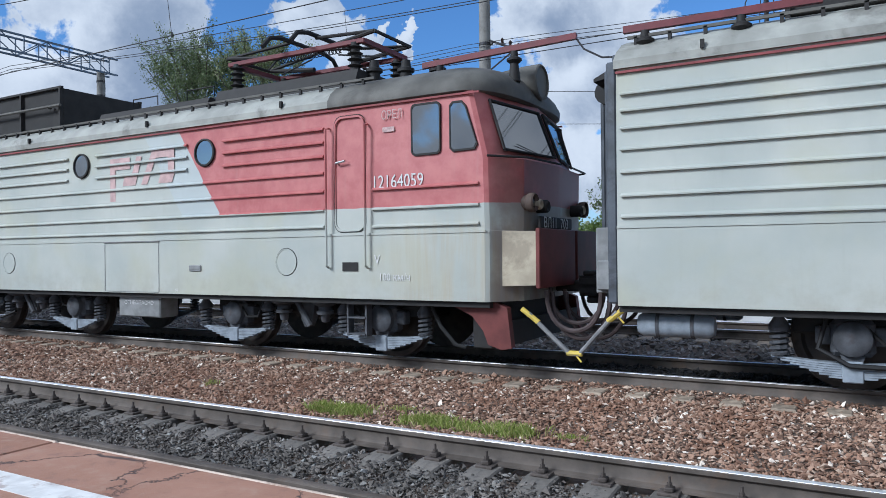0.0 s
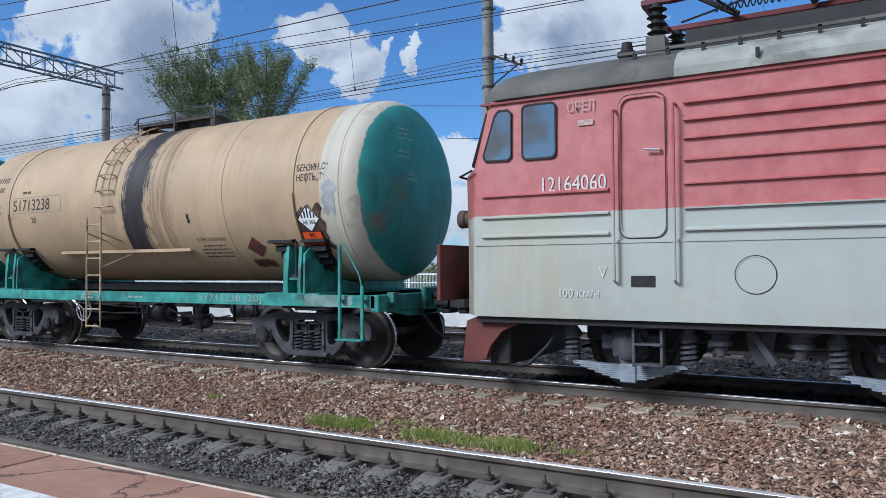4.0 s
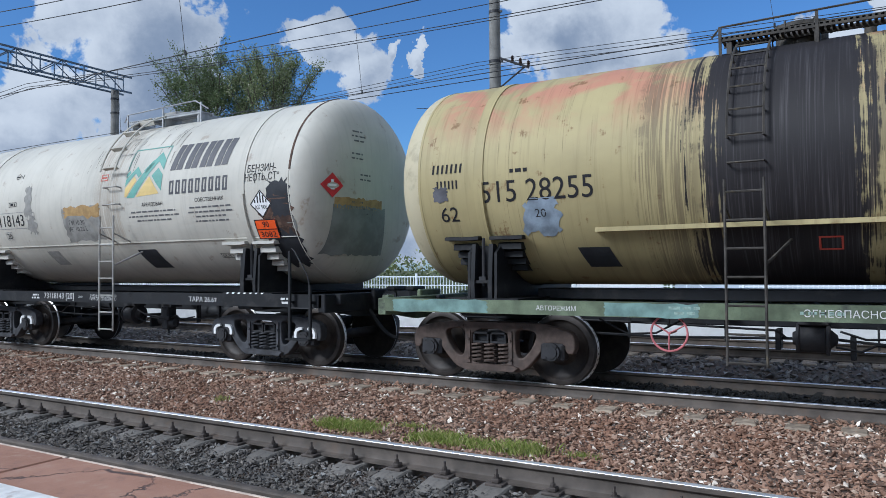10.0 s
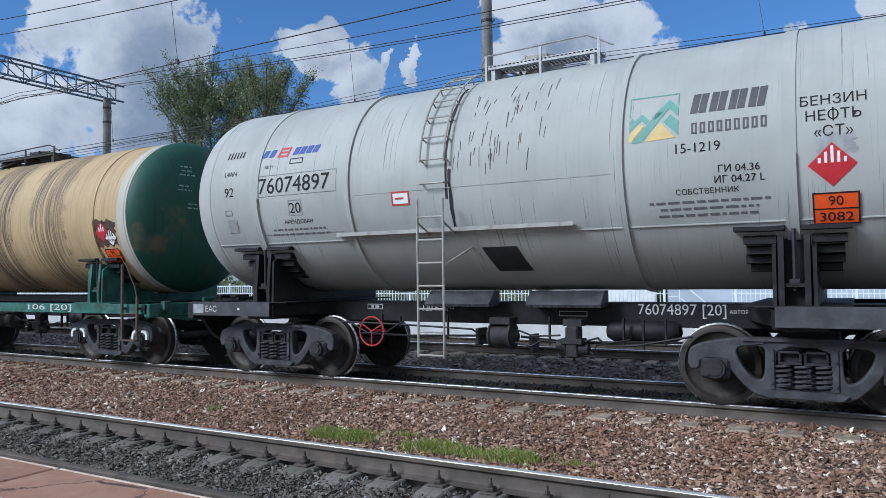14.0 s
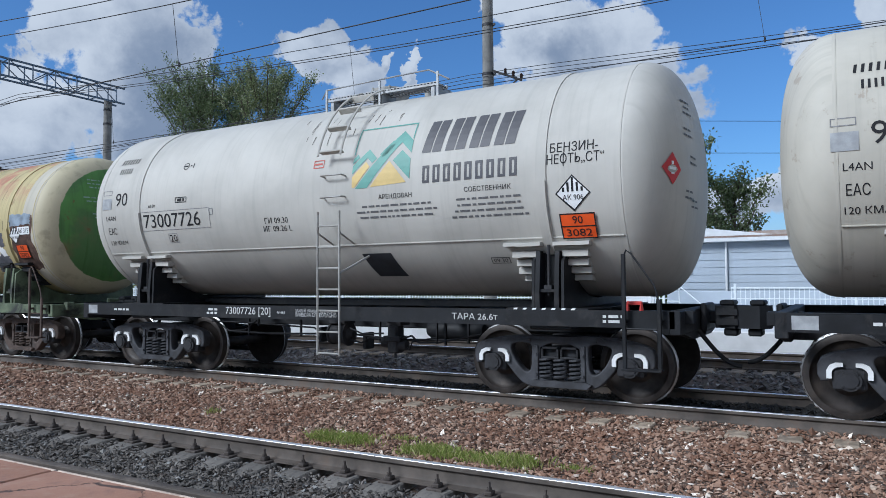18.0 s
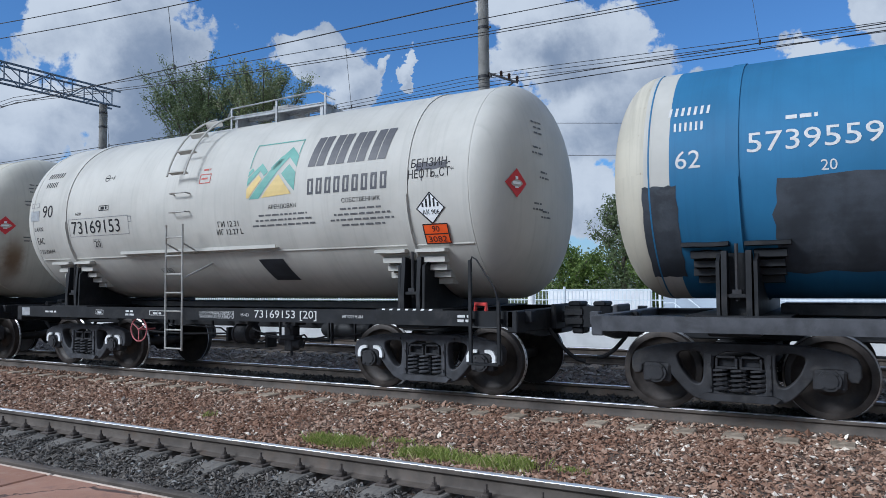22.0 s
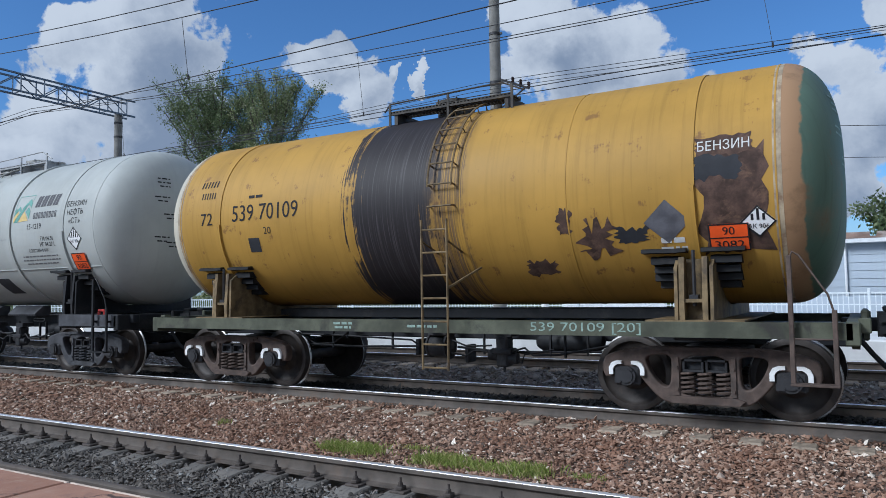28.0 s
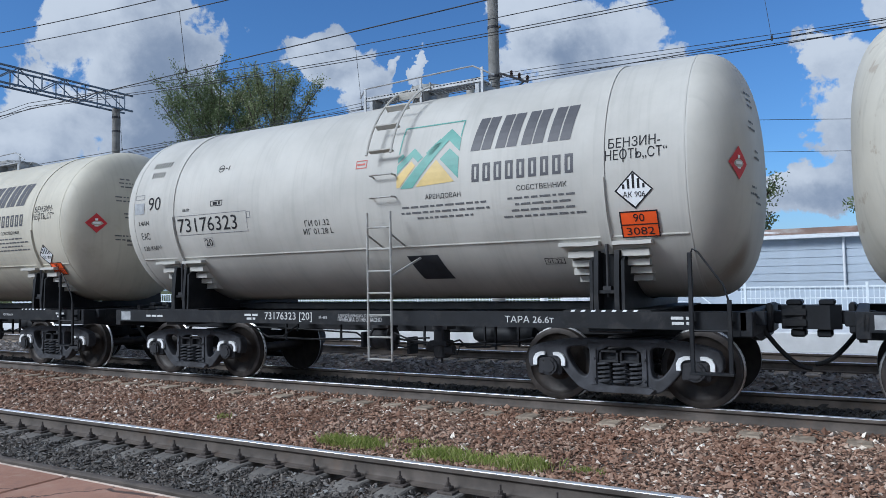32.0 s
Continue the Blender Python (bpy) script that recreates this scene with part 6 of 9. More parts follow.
DEEPGREEN = tank_paint("deep_green_head_paint", (0.022, 0.085, 0.062), grime=0.5, rust=0.3)
EMHEAD = tank_paint("emerald_head_paint", (0.018, 0.15, 0.095), grime=0.3, disc=(1.22, (0.50, 0.50, 0.45)))
MOSS = tank_paint("moss_green_head_paint", (0.115, 0.275, 0.070), grime=0.6, fade=(0.07, 0.12, 0.06), fade_amount=0.55, rust=0.5, disc=(1.22, (0.47, 0.42, 0.29)))
SAGE = tank_paint("sage_green_head_paint", (0.105, 0.165, 0.125), grime=0.45, rust=0.3, disc=(1.43, (0.33, 0.20, 0.11)))
SEAGREEN = tank_paint("sea_green_head_paint", (0.06, 0.27, 0.22), grime=0.35, fade=(0.10, 0.34, 0.28), fade_amount=0.5, disc=(1.24, (0.56, 0.56, 0.53)))
WHITERIM = tank_paint("white_rim_paint", (0.52, 0.485, 0.40), grime=0.4, rust=0.4)
TEALF = surface("turquoise_frame_paint", (0.045, 0.24, 0.21), 0.55, vary=0.35, scale=4, stain=(0.045, 0.05, 0.05), stain_amount=0.75)
DKTEALF = surface("dark_sea_green_frame_paint", (0.035, 0.125, 0.10), 0.6, vary=0.4, scale=4, stain=(0.045, 0.045, 0.042), stain_amount=0.8)
DUSTF = surface("dusty_grey_frame_paint", (0.060, 0.062, 0.070), 0.6, vary=0.3, scale=4, stain=(0.03, 0.03, 0.032), stain_amount=0.5)
EMERALD = surface("emerald_frame_paint", (0.02, 0.20, 0.125), 0.45, vary=0.15)
LADO = surface("dirty_ochre_paint", (0.16, 0.115, 0.060), 0.65, vary=0.4, stain=(0.045, 0.035, 0.028), stain_amount=0.7)
RUSTRIM = surface("rusty_pale_rim", (0.36, 0.29, 0.20), 0.65, vary=0.3, scale=5, stain=(0.16, 0.085, 0.05), stain_amount=0.7)
SAGEF = surface("sage_frame_paint", (0.075, 0.080, 0.056), 0.6, vary=0.4, scale=2.5, stain=(0.03, 0.028, 0.026), stain_amount=0.85)
MIXF = surface("patchy_green_black_frame_paint", (0.12, 0.15, 0.095), 0.6, vary=0.5, scale=2.0, stain=(0.028, 0.028, 0.030), stain_amount=0.95)
LADT = surface("tan_ladder_paint", (0.40, 0.30, 0.19), 0.6, vary=0.3, stain=(0.05, 0.04, 0.035), stain_amount=0.6)
LADD = surface("dirty_black_ladder", (0.050, 0.045, 0.040), 0.65, vary=0.4, stain=(0.16, 0.13, 0.08), stain_amount=0.4)
LADW = surface("white_ladder_paint", (0.34, 0.335, 0.315), 0.5, vary=0.15, stain=(0.18, 0.14, 0.11), stain_amount=0.6)
URAL_LABEL = "white tank wagon with a black underframe and a mountain logo"
A = dict(kind="ural", body=WHITE_A, ladder=LADW, boards=CLEAN["white_tank_paint"], ledge=(-2.33, 1.40, -28.5), label=URAL_LABEL, ladder_x=-0.62, walk=(-0.45, 1.7), handwheel=PINKP)
B = dict(kind="ural", body=WHITE_A, ladder=LADW, boards=CLEAN["white_tank_paint"], label=URAL_LABEL, ladder_x=0.58, walk=(-0.35, 1.8))
R = dict(kind="rm", body=GREY_RM, ladder=LADW, boards=BLACK, label="pale grey tank wagon with stiffening rings and black underframe", ladder_x=0.33, walk=(-0.35, 1.7), pads=0)
O = dict(kind="old", ladder=LADD, boards=BLACK, rim=WHITERIM)
SPECS = {
    1: dict(O, body=TAN, head_front=TURQ, head_back=TURQ, frame=TEALF, label="tan tank wagon with turquoise ends and a dark spill", pads=0, ladder=LADT, ladder_x=-0.65, hw_x=-1.40, ledge=(-2.38, 1.35, -39), top=LADD, handwheel=GALV, rails=TEALF),
    2: dict(O, body=MNOS, head_front=DKGREEN, head_back=WHITERIM, frame=DKTEALF, label="weathered pale yellow tank wagon with dark green ends", pads=0, ladder_x=0.57, ladder=LADO, top=LADD),
    3: dict(A, body=WHITE_F, head_front=HEAD_TAINT),
    4: dict(O, body=OLIVE, head_front=MOSS, head_back=MOSS, frame=MIXF, saddle=BLACK, bogie=RUSTB, label="worn yellow tank wagon with a black spill and green ends", pads=0, hw_x=-1.40, ladder_x=-0.51, ledge=(-2.3, 1.4, -32), handwheel=PINKP),
    5: dict(B, body=WHITE_B),
    6: dict(A, body=WHITE_D, head_front=HEAD_RUN),
    7: dict(R, body=GREY_RM2, ladder_x=-0.53, walk=(-0.2, 1.5), hw_x=-1.73, ledge=(-2.3, 1.4, -28), ledge_mat=LADW, handwheel=REDP),
    8: dict(O, body=SAND, head_front=DEEPGREEN, head_back=DEEPGREEN, frame=DKTEALF, rim=WHITE_A, rim_w=0.26, label="sand-coloured tank wagon with dark green ends and spill streaks", ladder_x=-0.50),
    9: dict(A, body=WHITE_C, handwheel=PINKP),
    10: dict(B),
    11: dict(O, body=STRIPED, head_front=MOSS, head_back=MOSS, frame=MIXF, bogie=RUSTB, label="patchy yellow tank wagon streaked with black spill", ladder_x=0.42),
    12: dict(O, body=BLUE, head_front=SEAGREEN, head_back=WHITERIM, rim=WHITE_A, rim_w=0.3, rim_both=True, label="bright blue tank wagon with black patches and green ends", hw_x=-1.45, ladder_x=-0.43, ladder=BLACK, ledge=(-2.39, 1.31, -32), ledge_mat=BLACK, pads=0, handwheel=PINKP, bogie=IRON, frame=DUSTF, saddle=BLACK),
    13: dict(A, handwheel=PINKP),
    14: dict(A, body=CREAM, head_front=HEAD_RUN, handwheel=BLACK, ladder_x=-0.68),
    15: dict(R),
    16: dict(O, body=IVORY, head_front=EMHEAD, head_back=PALEHEAD, rim=WHITE_A, frame=EMERALD, label="ivory tank wagon on a bright green underframe", ladder_x=0.4, ladder=EMERALD, boards=EMERALD, saddle=EMERALD),
    17: dict(O, body=OCHRE, head_front=SAGE, head_back=WHITERIM, frame=SAGEF, bogie=RUSTB, rim=RUSTRIM, rim_both=True, rim_w=0.09, ladder=LADO, top=LADD, saddle=LADO, label="ochre yellow tank wagon with a broad black spill", ladder_x=0.56),
    18: dict(R),
    19: dict(A, body=WHITE_E, head_front=HEAD_RUN, handwheel=PINKP, ladder_x=-0.68),
    20: dict(B, head_front=HEAD_TAINT, ladder_x=0.68),
    21: dict(A, body=CREAM, handwheel=PINKP),
}
WAGONS = {n: tank_wagon(n, s) for n, s in SPECS.items()}

# ---------------------------------------------------------------- electric locomotive sections
ENGINE_WHEELS = []


def livery():
    """Faded red over grey with a slanting flare, rain streaks, stains and a darker foot."""
    mat, n, bsdf = principled("faded_red_and_grey_livery")
    p = coords(n)
    x, y, z = n.split(p)[:3]
    wob = n.math("MULTIPLY", n.math("SUBTRACT", n.noise(p, 6.0, 4.0), 0.5), 0.03)
    flare = n.math("ADD", 1.27, n.math("MULTIPLY", n.math("SUBTRACT", 3.62, z), 0.68))
    red = n.math("MULTIPLY", n.ramp(n.math("ADD", z, wob), 2.185, 2.195), n.ramp(n.math("SUBTRACT", n.math("ADD", x, wob), flare), -0.01, 0.01))
    big, mid, fine = n.noise(p, 0.8, 5.0), n.noise(p, 4.0, 5.0, 0.65), n.noise(p, 55.0, 3.0)
    runs = n.noise(n.combine(n.math("MULTIPLY", n.math("ADD", x, y), 8.0), 0.0, n.math("MULTIPLY", z, 0.6)), 1.0, 5.0, 0.65)
    grey = n.mix(n.ramp(big, 0.3, 0.7), (0.335, 0.362, 0.338), (0.415, 0.432, 0.395))
    pale = n.math("MULTIPLY", n.ramp(n.math("SUBTRACT", n.math("ADD", x, wob), flare), -0.90, -0.88), n.ramp(z, 2.185, 2.195))
    grey = n.mix(n.math("MULTIPLY", pale, 0.7), grey, (0.38, 0.425, 0.435))
    pink = n.mix(n.ramp(mid, 0.3, 0.7), (0.345, 0.088, 0.090), (0.425, 0.140, 0.136))
    col = n.mix(red, grey, pink)
    col = n.mix(n.math("MULTIPLY", n.ramp(runs, 0.52, 0.85), 0.22), col, (0.26, 0.245, 0.20))
    col = n.mix(n.math("MULTIPLY", n.ramp(n.noise(p, 0.55, 4.0, 0.55, 0.3), 0.48, 0.66), n.math("MULTIPLY", n.math("SUBTRACT", 1.0, red), 0.5)), col, (0.37, 0.368, 0.262))
    col = n.mix(n.math("MULTIPLY", n.math("MULTIPLY", n.ramp(x, 4.6, 6.6), n.ramp(z, 2.2, 1.7)), n.math("MULTIPLY", n.ramp(runs, 0.35, 0.65), 0.6)), col, (0.36, 0.315, 0.225))
    # mottled blend to a darker grey-brown towards the floor
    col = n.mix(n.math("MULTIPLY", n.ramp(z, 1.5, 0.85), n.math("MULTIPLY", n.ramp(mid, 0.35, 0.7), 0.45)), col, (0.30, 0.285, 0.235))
    soot = n.math("MULTIPLY", n.ramp(x, 7.06, 7.22), n.ramp(n.noise(p, 2.2, 5.0), 0.25, 0.55))
    col = n.mix(n.math("MULTIPLY", soot, 0.55), col, (0.13, 0.072, 0.058))
    n.put(bsdf.inputs["Base Color"], col)
    n.put(bsdf.inputs["Roughness"], n.math("ADD", 0.42, n.math("MULTIPLY", mid, 0.2)))
    bump(n, bsdf, n.math("ADD", fine, n.math("MULTIPLY", big, 6.0)), 0.12, 0.006)
    return mat


def window_glass():
    mat, n, bsdf = principled("dark_window_glass")
    n.put(bsdf.inputs["Base Color"], (0.022, 0.027, 0.033))
    bsdf.inputs["Roughness"].default_value = 0.04
    bsdf.inputs["IOR"].default_value = 2.7
    return mat


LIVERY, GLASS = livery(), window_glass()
ROOFG = surface("dusty_grey_roof", (0.29, 0.295, 0.27), 0.6, vary=0.22, scale=2, stain=(0.10, 0.095, 0.085), stain_amount=0.6)
SOOT = surface("sooty_black_steel", (0.022, 0.021, 0.021), 0.7, vary=0.3, scale=4)
GEAR = surface("dusty_blue_grey_running_gear", (0.070, 0.074, 0.083), 0.65, vary=0.35, scale=6, stain=(0.055, 0.043, 0.043), stain_amount=0.6)
LEAFS = surface("blue_grey_leaf_spring", (0.22, 0.25, 0.285), 0.55, vary=0.2, scale=8)
BEIGE = surface("dirty_beige_paint", (0.36, 0.315, 0.235), 0.6, vary=0.2, scale=3, stain=(0.16, 0.13, 0.10), stain_amount=0.5)
DULLRED = surface("dull_red_paint", (0.12, 0.034, 0.031), 0.6, vary=0.25, scale=3, stain=(0.10, 0.04, 0.035), stain_amount=0.5)
BUSRED = surface("busbar_red", (0.125, 0.028, 0.034), 0.5, vary=0.15)
PALEMARK = surface("faded_white_marking", (0.42, 0.30, 0.29), 0.6, vary=0.25, scale=20)
FADEDRED = surface("faded_red_marking", (0.46, 0.32, 0.31), 0.6, vary=0.15, scale=6)
HOSE_Y = surface("yellow_hose_band", (0.55, 0.42, 0.08), 0.6, vary=0.2)
HOSE_B = surface("brown_black_rubber_hose", (0.060, 0.045, 0.045), 0.65, vary=0.3)
HOSE_G = surface("grey_rubber_hose", (0.20, 0.20, 0.205), 0.65, vary=0.25)
REDLINE2 = surface("faded_red_line", (0.22, 0.055, 0.06), 0.6, vary=0.2, scale=3)
ENDGREY = surface("dark_blue_grey_end_paint", (0.075, 0.085, 0.10), 0.6, vary=0.3, scale=3, stain=(0.03, 0.03, 0.032), stain_amount=0.6)
DOME = surface("sooty_grey_cab_roof", (0.10, 0.097, 0.088), 0.65, vary=0.3, scale=2, stain=(0.05, 0.046, 0.042), stain_amount=0.6)
SMEAR = surface("dark_rubbed_paint", (0.085, 0.09, 0.08), 0.8, vary=0.5, scale=14, stain=(0.25, 0.26, 0.24), stain_amount=0.5)
CREST = surface("grille_grey", (0.20, 0.205, 0.205), 0.6, vary=0.2)


def loft(g, rings, cap=True):
    n = len(rings[0])
    v = [p for r in rings for p in r]
    f = [(i * n + k, i * n + (k + 1) % n, (i + 1) * n + (k + 1) % n, (i + 1) * n + k) for i in range(len(rings) - 1) for k in range(n)]
    if cap:
        f += [tuple(range(n - 1, -1, -1)), tuple(range((len(rings) - 1) * n, len(rings) * n))]
    return g.add(v, f)


def plan(z, xs, xc, xf, w, xb=-7.60, c=0.0):
    return [(xb, -w, z), (xs - 0.04, -w, z), (xs + 0.02, -w + 0.03, z), (xc - 0.06, -1.22 + c, z), (xc, -1.12 + c, z), (xf, -0.03, z), (xf, 0.03, z), (xc, 1.12 - c, z), (xc - 0.06, 1.22 - c, z),
            (xs + 0.02, w - 0.03, z), (xs - 0.04, w, z), (xb, w, z)]


def body_geo():
    return loft(Geo(), [plan(0.88, 7.10, 7.42, 7.48, 1.58), plan(1.82, 7.10, 7.42, 7.48, 1.58), plan(1.825, 7.10, 7.42, 7.48, 1.565), plan(2.78, 7.08, 7.44, 7.52, 1.565), plan(2.84, 7.07, 7.21, 7.50, 1.56, c=-0.24),
                       plan(3.62, 6.88, 6.98, 7.20, 1.55, c=-0.24), plan(3.72, 6.86, 6.96, 7.18, 1.55, c=-0.24)])


def roof_geo():
    rings = []
    for z, w, xf, xb in ((3.70, 1.60, 4.93, -7.62), (3.80, 1.60, 4.93, -7.62), (3.92, 1.52, 4.92, -7.60), (4.04, 1.36, 4.91, -7.58), (4.12, 1.15, 4.90, -7.56), (4.17, 0.80, 4.9, -7.5), (4.19, 0.4, 4.9, -7.4)):
        rings.append([(xb, -w, z), (xf - 0.35, -w, z), (xf - 0.06, -w * 0.72, z), (xf, 0, z), (xf - 0.06, w * 0.72, z), (xf - 0.35, w, z), (xb, w, z)])
    return loft(Geo(), rings)


def cab_roof_geo():
    """Domed cab roof with the brow over the windscreens, rounded in plan."""
    rings = []
    for z, w, xf in ((3.675, 1.575, 7.17), (3.70, 1.607, 7.22), (3.80, 1.607, 7.23), (3.92, 1.53, 7.18), (4.04, 1.375, 7.08), (4.13, 1.16, 6.94), (4.19, 0.92, 6.76), (4.245, 0.60, 6.54), (4.275, 0.28, 6.3)):
        nose = []
        for k in range(21):
            t = math.pi * (k / 20 - 0.5)
            c, s = max(0.0, math.cos(t)), math.sin(t)
            nose.append((xf - 0.62 + 0.62 * c ** 0.8, math.copysign(w * abs(s) ** 0.7, s), z))
        rings.append([(4.5, -w, z)] + nose + [(4.5, w, z)])
    return loft(Geo(), rings)


def round_window(parent, x, s):
    """Porthole with a rubber-and-steel ring on side s (-1 or 1)."""
    y = s * 1.565
    ring = Geo().lathe([(y, 0.235), (y + s * 0.028, 0.232), (y + s * 0.032, 0.205), (y + s * 0.01, 0.195)], 32, "y", (x, 0, 3.245))
    r = part("porthole", ring, SOOT, parent, "round porthole window")
    part("pane", Geo().lathe([(y + s * 0.012, 0.20), (y + s * 0.014, 0.0)], 32, "y", (x, 0, 3.245)), GLASS, r)


def rounded(x0, x1, z0, z1, r, n=5):
    pts = []
    for cx, cz, a in ((x1 - r, z0 + r, -90), (x1 - r, z1 - r, 0), (x0 + r, z1 - r, 90), (x0 + r, z0 + r, 180)):
        pts += [(cx + r * math.cos(radians(a + 90 * k / n)), cz + r * math.sin(radians(a + 90 * k / n))) for k in range(n + 1)]
    return pts


def rim_loop(pts, y0, y1, t):
    """A flat frame following an outline, t wide."""
    cx, cz = sum(p[0] for p in pts) / len(pts), sum(p[1] for p in pts) / len(pts)
    inner = []
    for x, z in pts:
        d = math.hypot(x - cx, z - cz)
        inner.append((x - (x - cx) / d * t, z - (z - cz) / d * t))
    n = len(pts)
    v = [(x, y0, z) for x, z in pts] + [(x, y1, z) for x, z in pts] + [(x, y1, z) for x, z in inner] + [(x, y0, z) for x, z in inner]
    f = []
    for i in range(n):
        j = (i + 1) % n
        f += [(i, j, n + j, n + i), (n + i, n + j, 2 * n + j, 2 * n + i), (2 * n + i, 2 * n + j, 3 * n + j, 3 * n + i)]
    return Geo().add(v, f)


RIBS = (3.41, 3.21, 3.00, 2.75, 2.48, 2.20, 1.95)


def rib(parent, x0, x1, z, s):
    y = s * 1.563
    o = [(y, z - 0.028), (y + s * 0.040, z - 0.026), (y + s * 0.042, z - 0.010), (y + s * 0.014, z + 0.012), (y, z + 0.020)]
    part("rib", Geo().prism(o, "x", x0, x1), LIVERY, parent)


def rib_runs(gaps, x0=-7.55, x1=4.40):
    runs, a = [], x0
    for g in sorted(gaps):
        if g - 0.42 > a + 0.6:
            runs.append((a, g - 0.42))
        a = g + 0.42
    if a < x1:
        runs.append((a, x1))
    return runs


def wall_letters(parent, text, h, x, z, material, s=-1, width=None, y=1.590):
    me = text_mesh(text, h, width)
    show("stencil_letters", me, material, parent, pose(x, s * y, z, 90, 0, 0 if s < 0 else 180))


def wall_shape(parent, name, quads, x, z, material, s=-1, y=1.570, label=""):
    me = flat((name, len(quads), round(quads[0][0][0], 3), round(quads[0][0][1], 3)), quads, 9.0)
    show(name, me, material, parent, pose(x, s * y, z, 90, 0, 0 if s < 0 else 180), label)


def loco_bogie(engine, x, train_x, turned):
    b = part("bogie", Geo().box(x - 2.1, x + 2.1, -0.98, -0.90, 0.62, 0.86, 0.02).box(x - 2.1, x + 2.1, 0.90, 0.98, 0.62, 0.86, 0.02).box(x - 0.4, x + 0.4, -0.95, 0.95, 0.55, 0.85, 0.03), SOOT, engine, "dark two-axle motor bogie", m=pose(0, 0, RAIL_Z))
    wheel = shared("loco_wheelset", loco_wheelset_geo)
    for ax in (x - 1.5, x + 1.5):
        w = show("wheelset", wheel, WHEEL, b, pose(ax, 0, 0.60))
        ENGINE_WHEELS.append((w, ax, train_x + (-ax if turned else ax), 0.60))
        for s in (-1, 1):
            m = pose(ax, 0, 0, 0, 0, 0 if s < 0 else 180)
            show("axle_box", shared("loco_box", loco_box_geo), GEAR, b, m)
            for k in range(7):
                show("spring_leaf", shared("leaf%d" % k, lambda: leaf_geo(k), 60), LEAFS, b, m)
            show("spring_buckle", shared("buckle", lambda: Geo().box(-0.10, 0.10, -1.24, -1.08, 0.13, 0.36, 0.012)), LEAFS, b, m)
            for cx in (-0.72, 0.72):
                show("coil_spring", shared("loco_coil", lambda: Geo().spring(0, 0, 0.36, 0.68, 0.085, 0.024, 5, 9)), GEAR, b, m @ pose(cx, -1.16, 0))
                show("spring_cap", shared("loco_cap", lambda: Geo().lathe([(0.67, 0.0), (0.67, 0.115), (0.72, 0.115), (0.80, 0.06), (0.86, 0.06)], 14, "z")), GEAR, b, m @ pose(cx, -1.16, 0))
    for s in (-1, 1):
        m = pose(x, 0, 0, 0, 0, 0 if s < 0 else 180)
        show("side_support", shared("loco_support", support_geo), GEAR, b, m)
        show("pipe_run", shared("loco_pipe", lambda: Geo().tube([(-1.35, -1.18, 0.70), (-1.2, -1.22, 0.55), (-0.95, -1.22, 0.56), (-0.85, -1.2, 0.80)], 0.022, 6).tube([(1.0, -1.2, 0.84), (1.15, -1.22, 0.62), (1.35, -1.22, 0.60), (1.5, -1.2, 0.82)], 0.022, 6)), RUBBER, b, m)
    return b


def loco_wheelset_geo():
    g = Geo()
    for s in (-1, 1):
        prof = [(0.72, 0.0), (0.72, 0.45), (0.715, 0.628), (0.735, 0.630), (0.748, 0.606), (0.850, 0.60), (0.855, 0.59), (0.855, 0.52), (0.80, 0.48), (0.78, 0.24), (0.85, 0.18), (0.86, 0.0)]
        g.lathe([(s * a, r) for a, r in prof], 40, "y")
    return g.rod((0, -0.95, 0), (0, 0.95, 0), 0.10, 12)


def loco_box_geo():
    g = Geo().box(-0.22, 0.22, -1.17, -0.92, 0.40, 0.80, 0.05)
    g.lathe([(-1.17, 0.20), (-1.25, 0.19), (-1.28, 0.15), (-1.30, 0.0)], 18, "y", (0, 0, 0.60))
    g.box(-0.36, -0.2, -1.14, -0.98, 0.52, 0.72, 0.02).box(0.2, 0.36, -1.14, -0.98, 0.52, 0.72, 0.02)
    g.prism([(-0.12, 0.42), (0.12, 0.42), (0.06, 0.26), (-0.06, 0.26)], "y", -1.2, -1.05)
    return g


def leaf_geo(k):
    """k-th leaf of a spring pack; upper leaves are longer, ends turn up."""
    half = 0.80 - 0.095 * k
    z = 0.335 - 0.024 * k
    up = lambda x: 0.055 * (x / 0.8) ** 2
    xs = [-half, -half * 0.5, 0, half * 0.5, half]
    return Geo().prism([(x, z + up(x)) for x in xs] + [(x, z - 0.021 + up(x)) for x in reversed(xs)], "y", -1.22, -1.10)


def support_geo():
    g = Geo()
    for x in (-0.42, 0.42):
        g.lathe([(0.86, 0.20), (0.80, 0.20), (0.76, 0.11), (0.70, 0.11), (0.69, 0.14), (0.64, 0.14), (0.63, 0.08), (0.52, 0.06), (0.50, 0.0)], 14, "z", (x, -1.18, 0))
    g.prism([(-0.18, 0.88), (0.18, 0.88), (0.12, 0.55), (0.05, 0.42), (-0.05, 0.42), (-0.12, 0.55)], "y", -1.12, -1.0)
    g.rod((-0.1, -1.25, 0.85), (0.15, -1.22, 0.45), 0.05, 8)
    return g


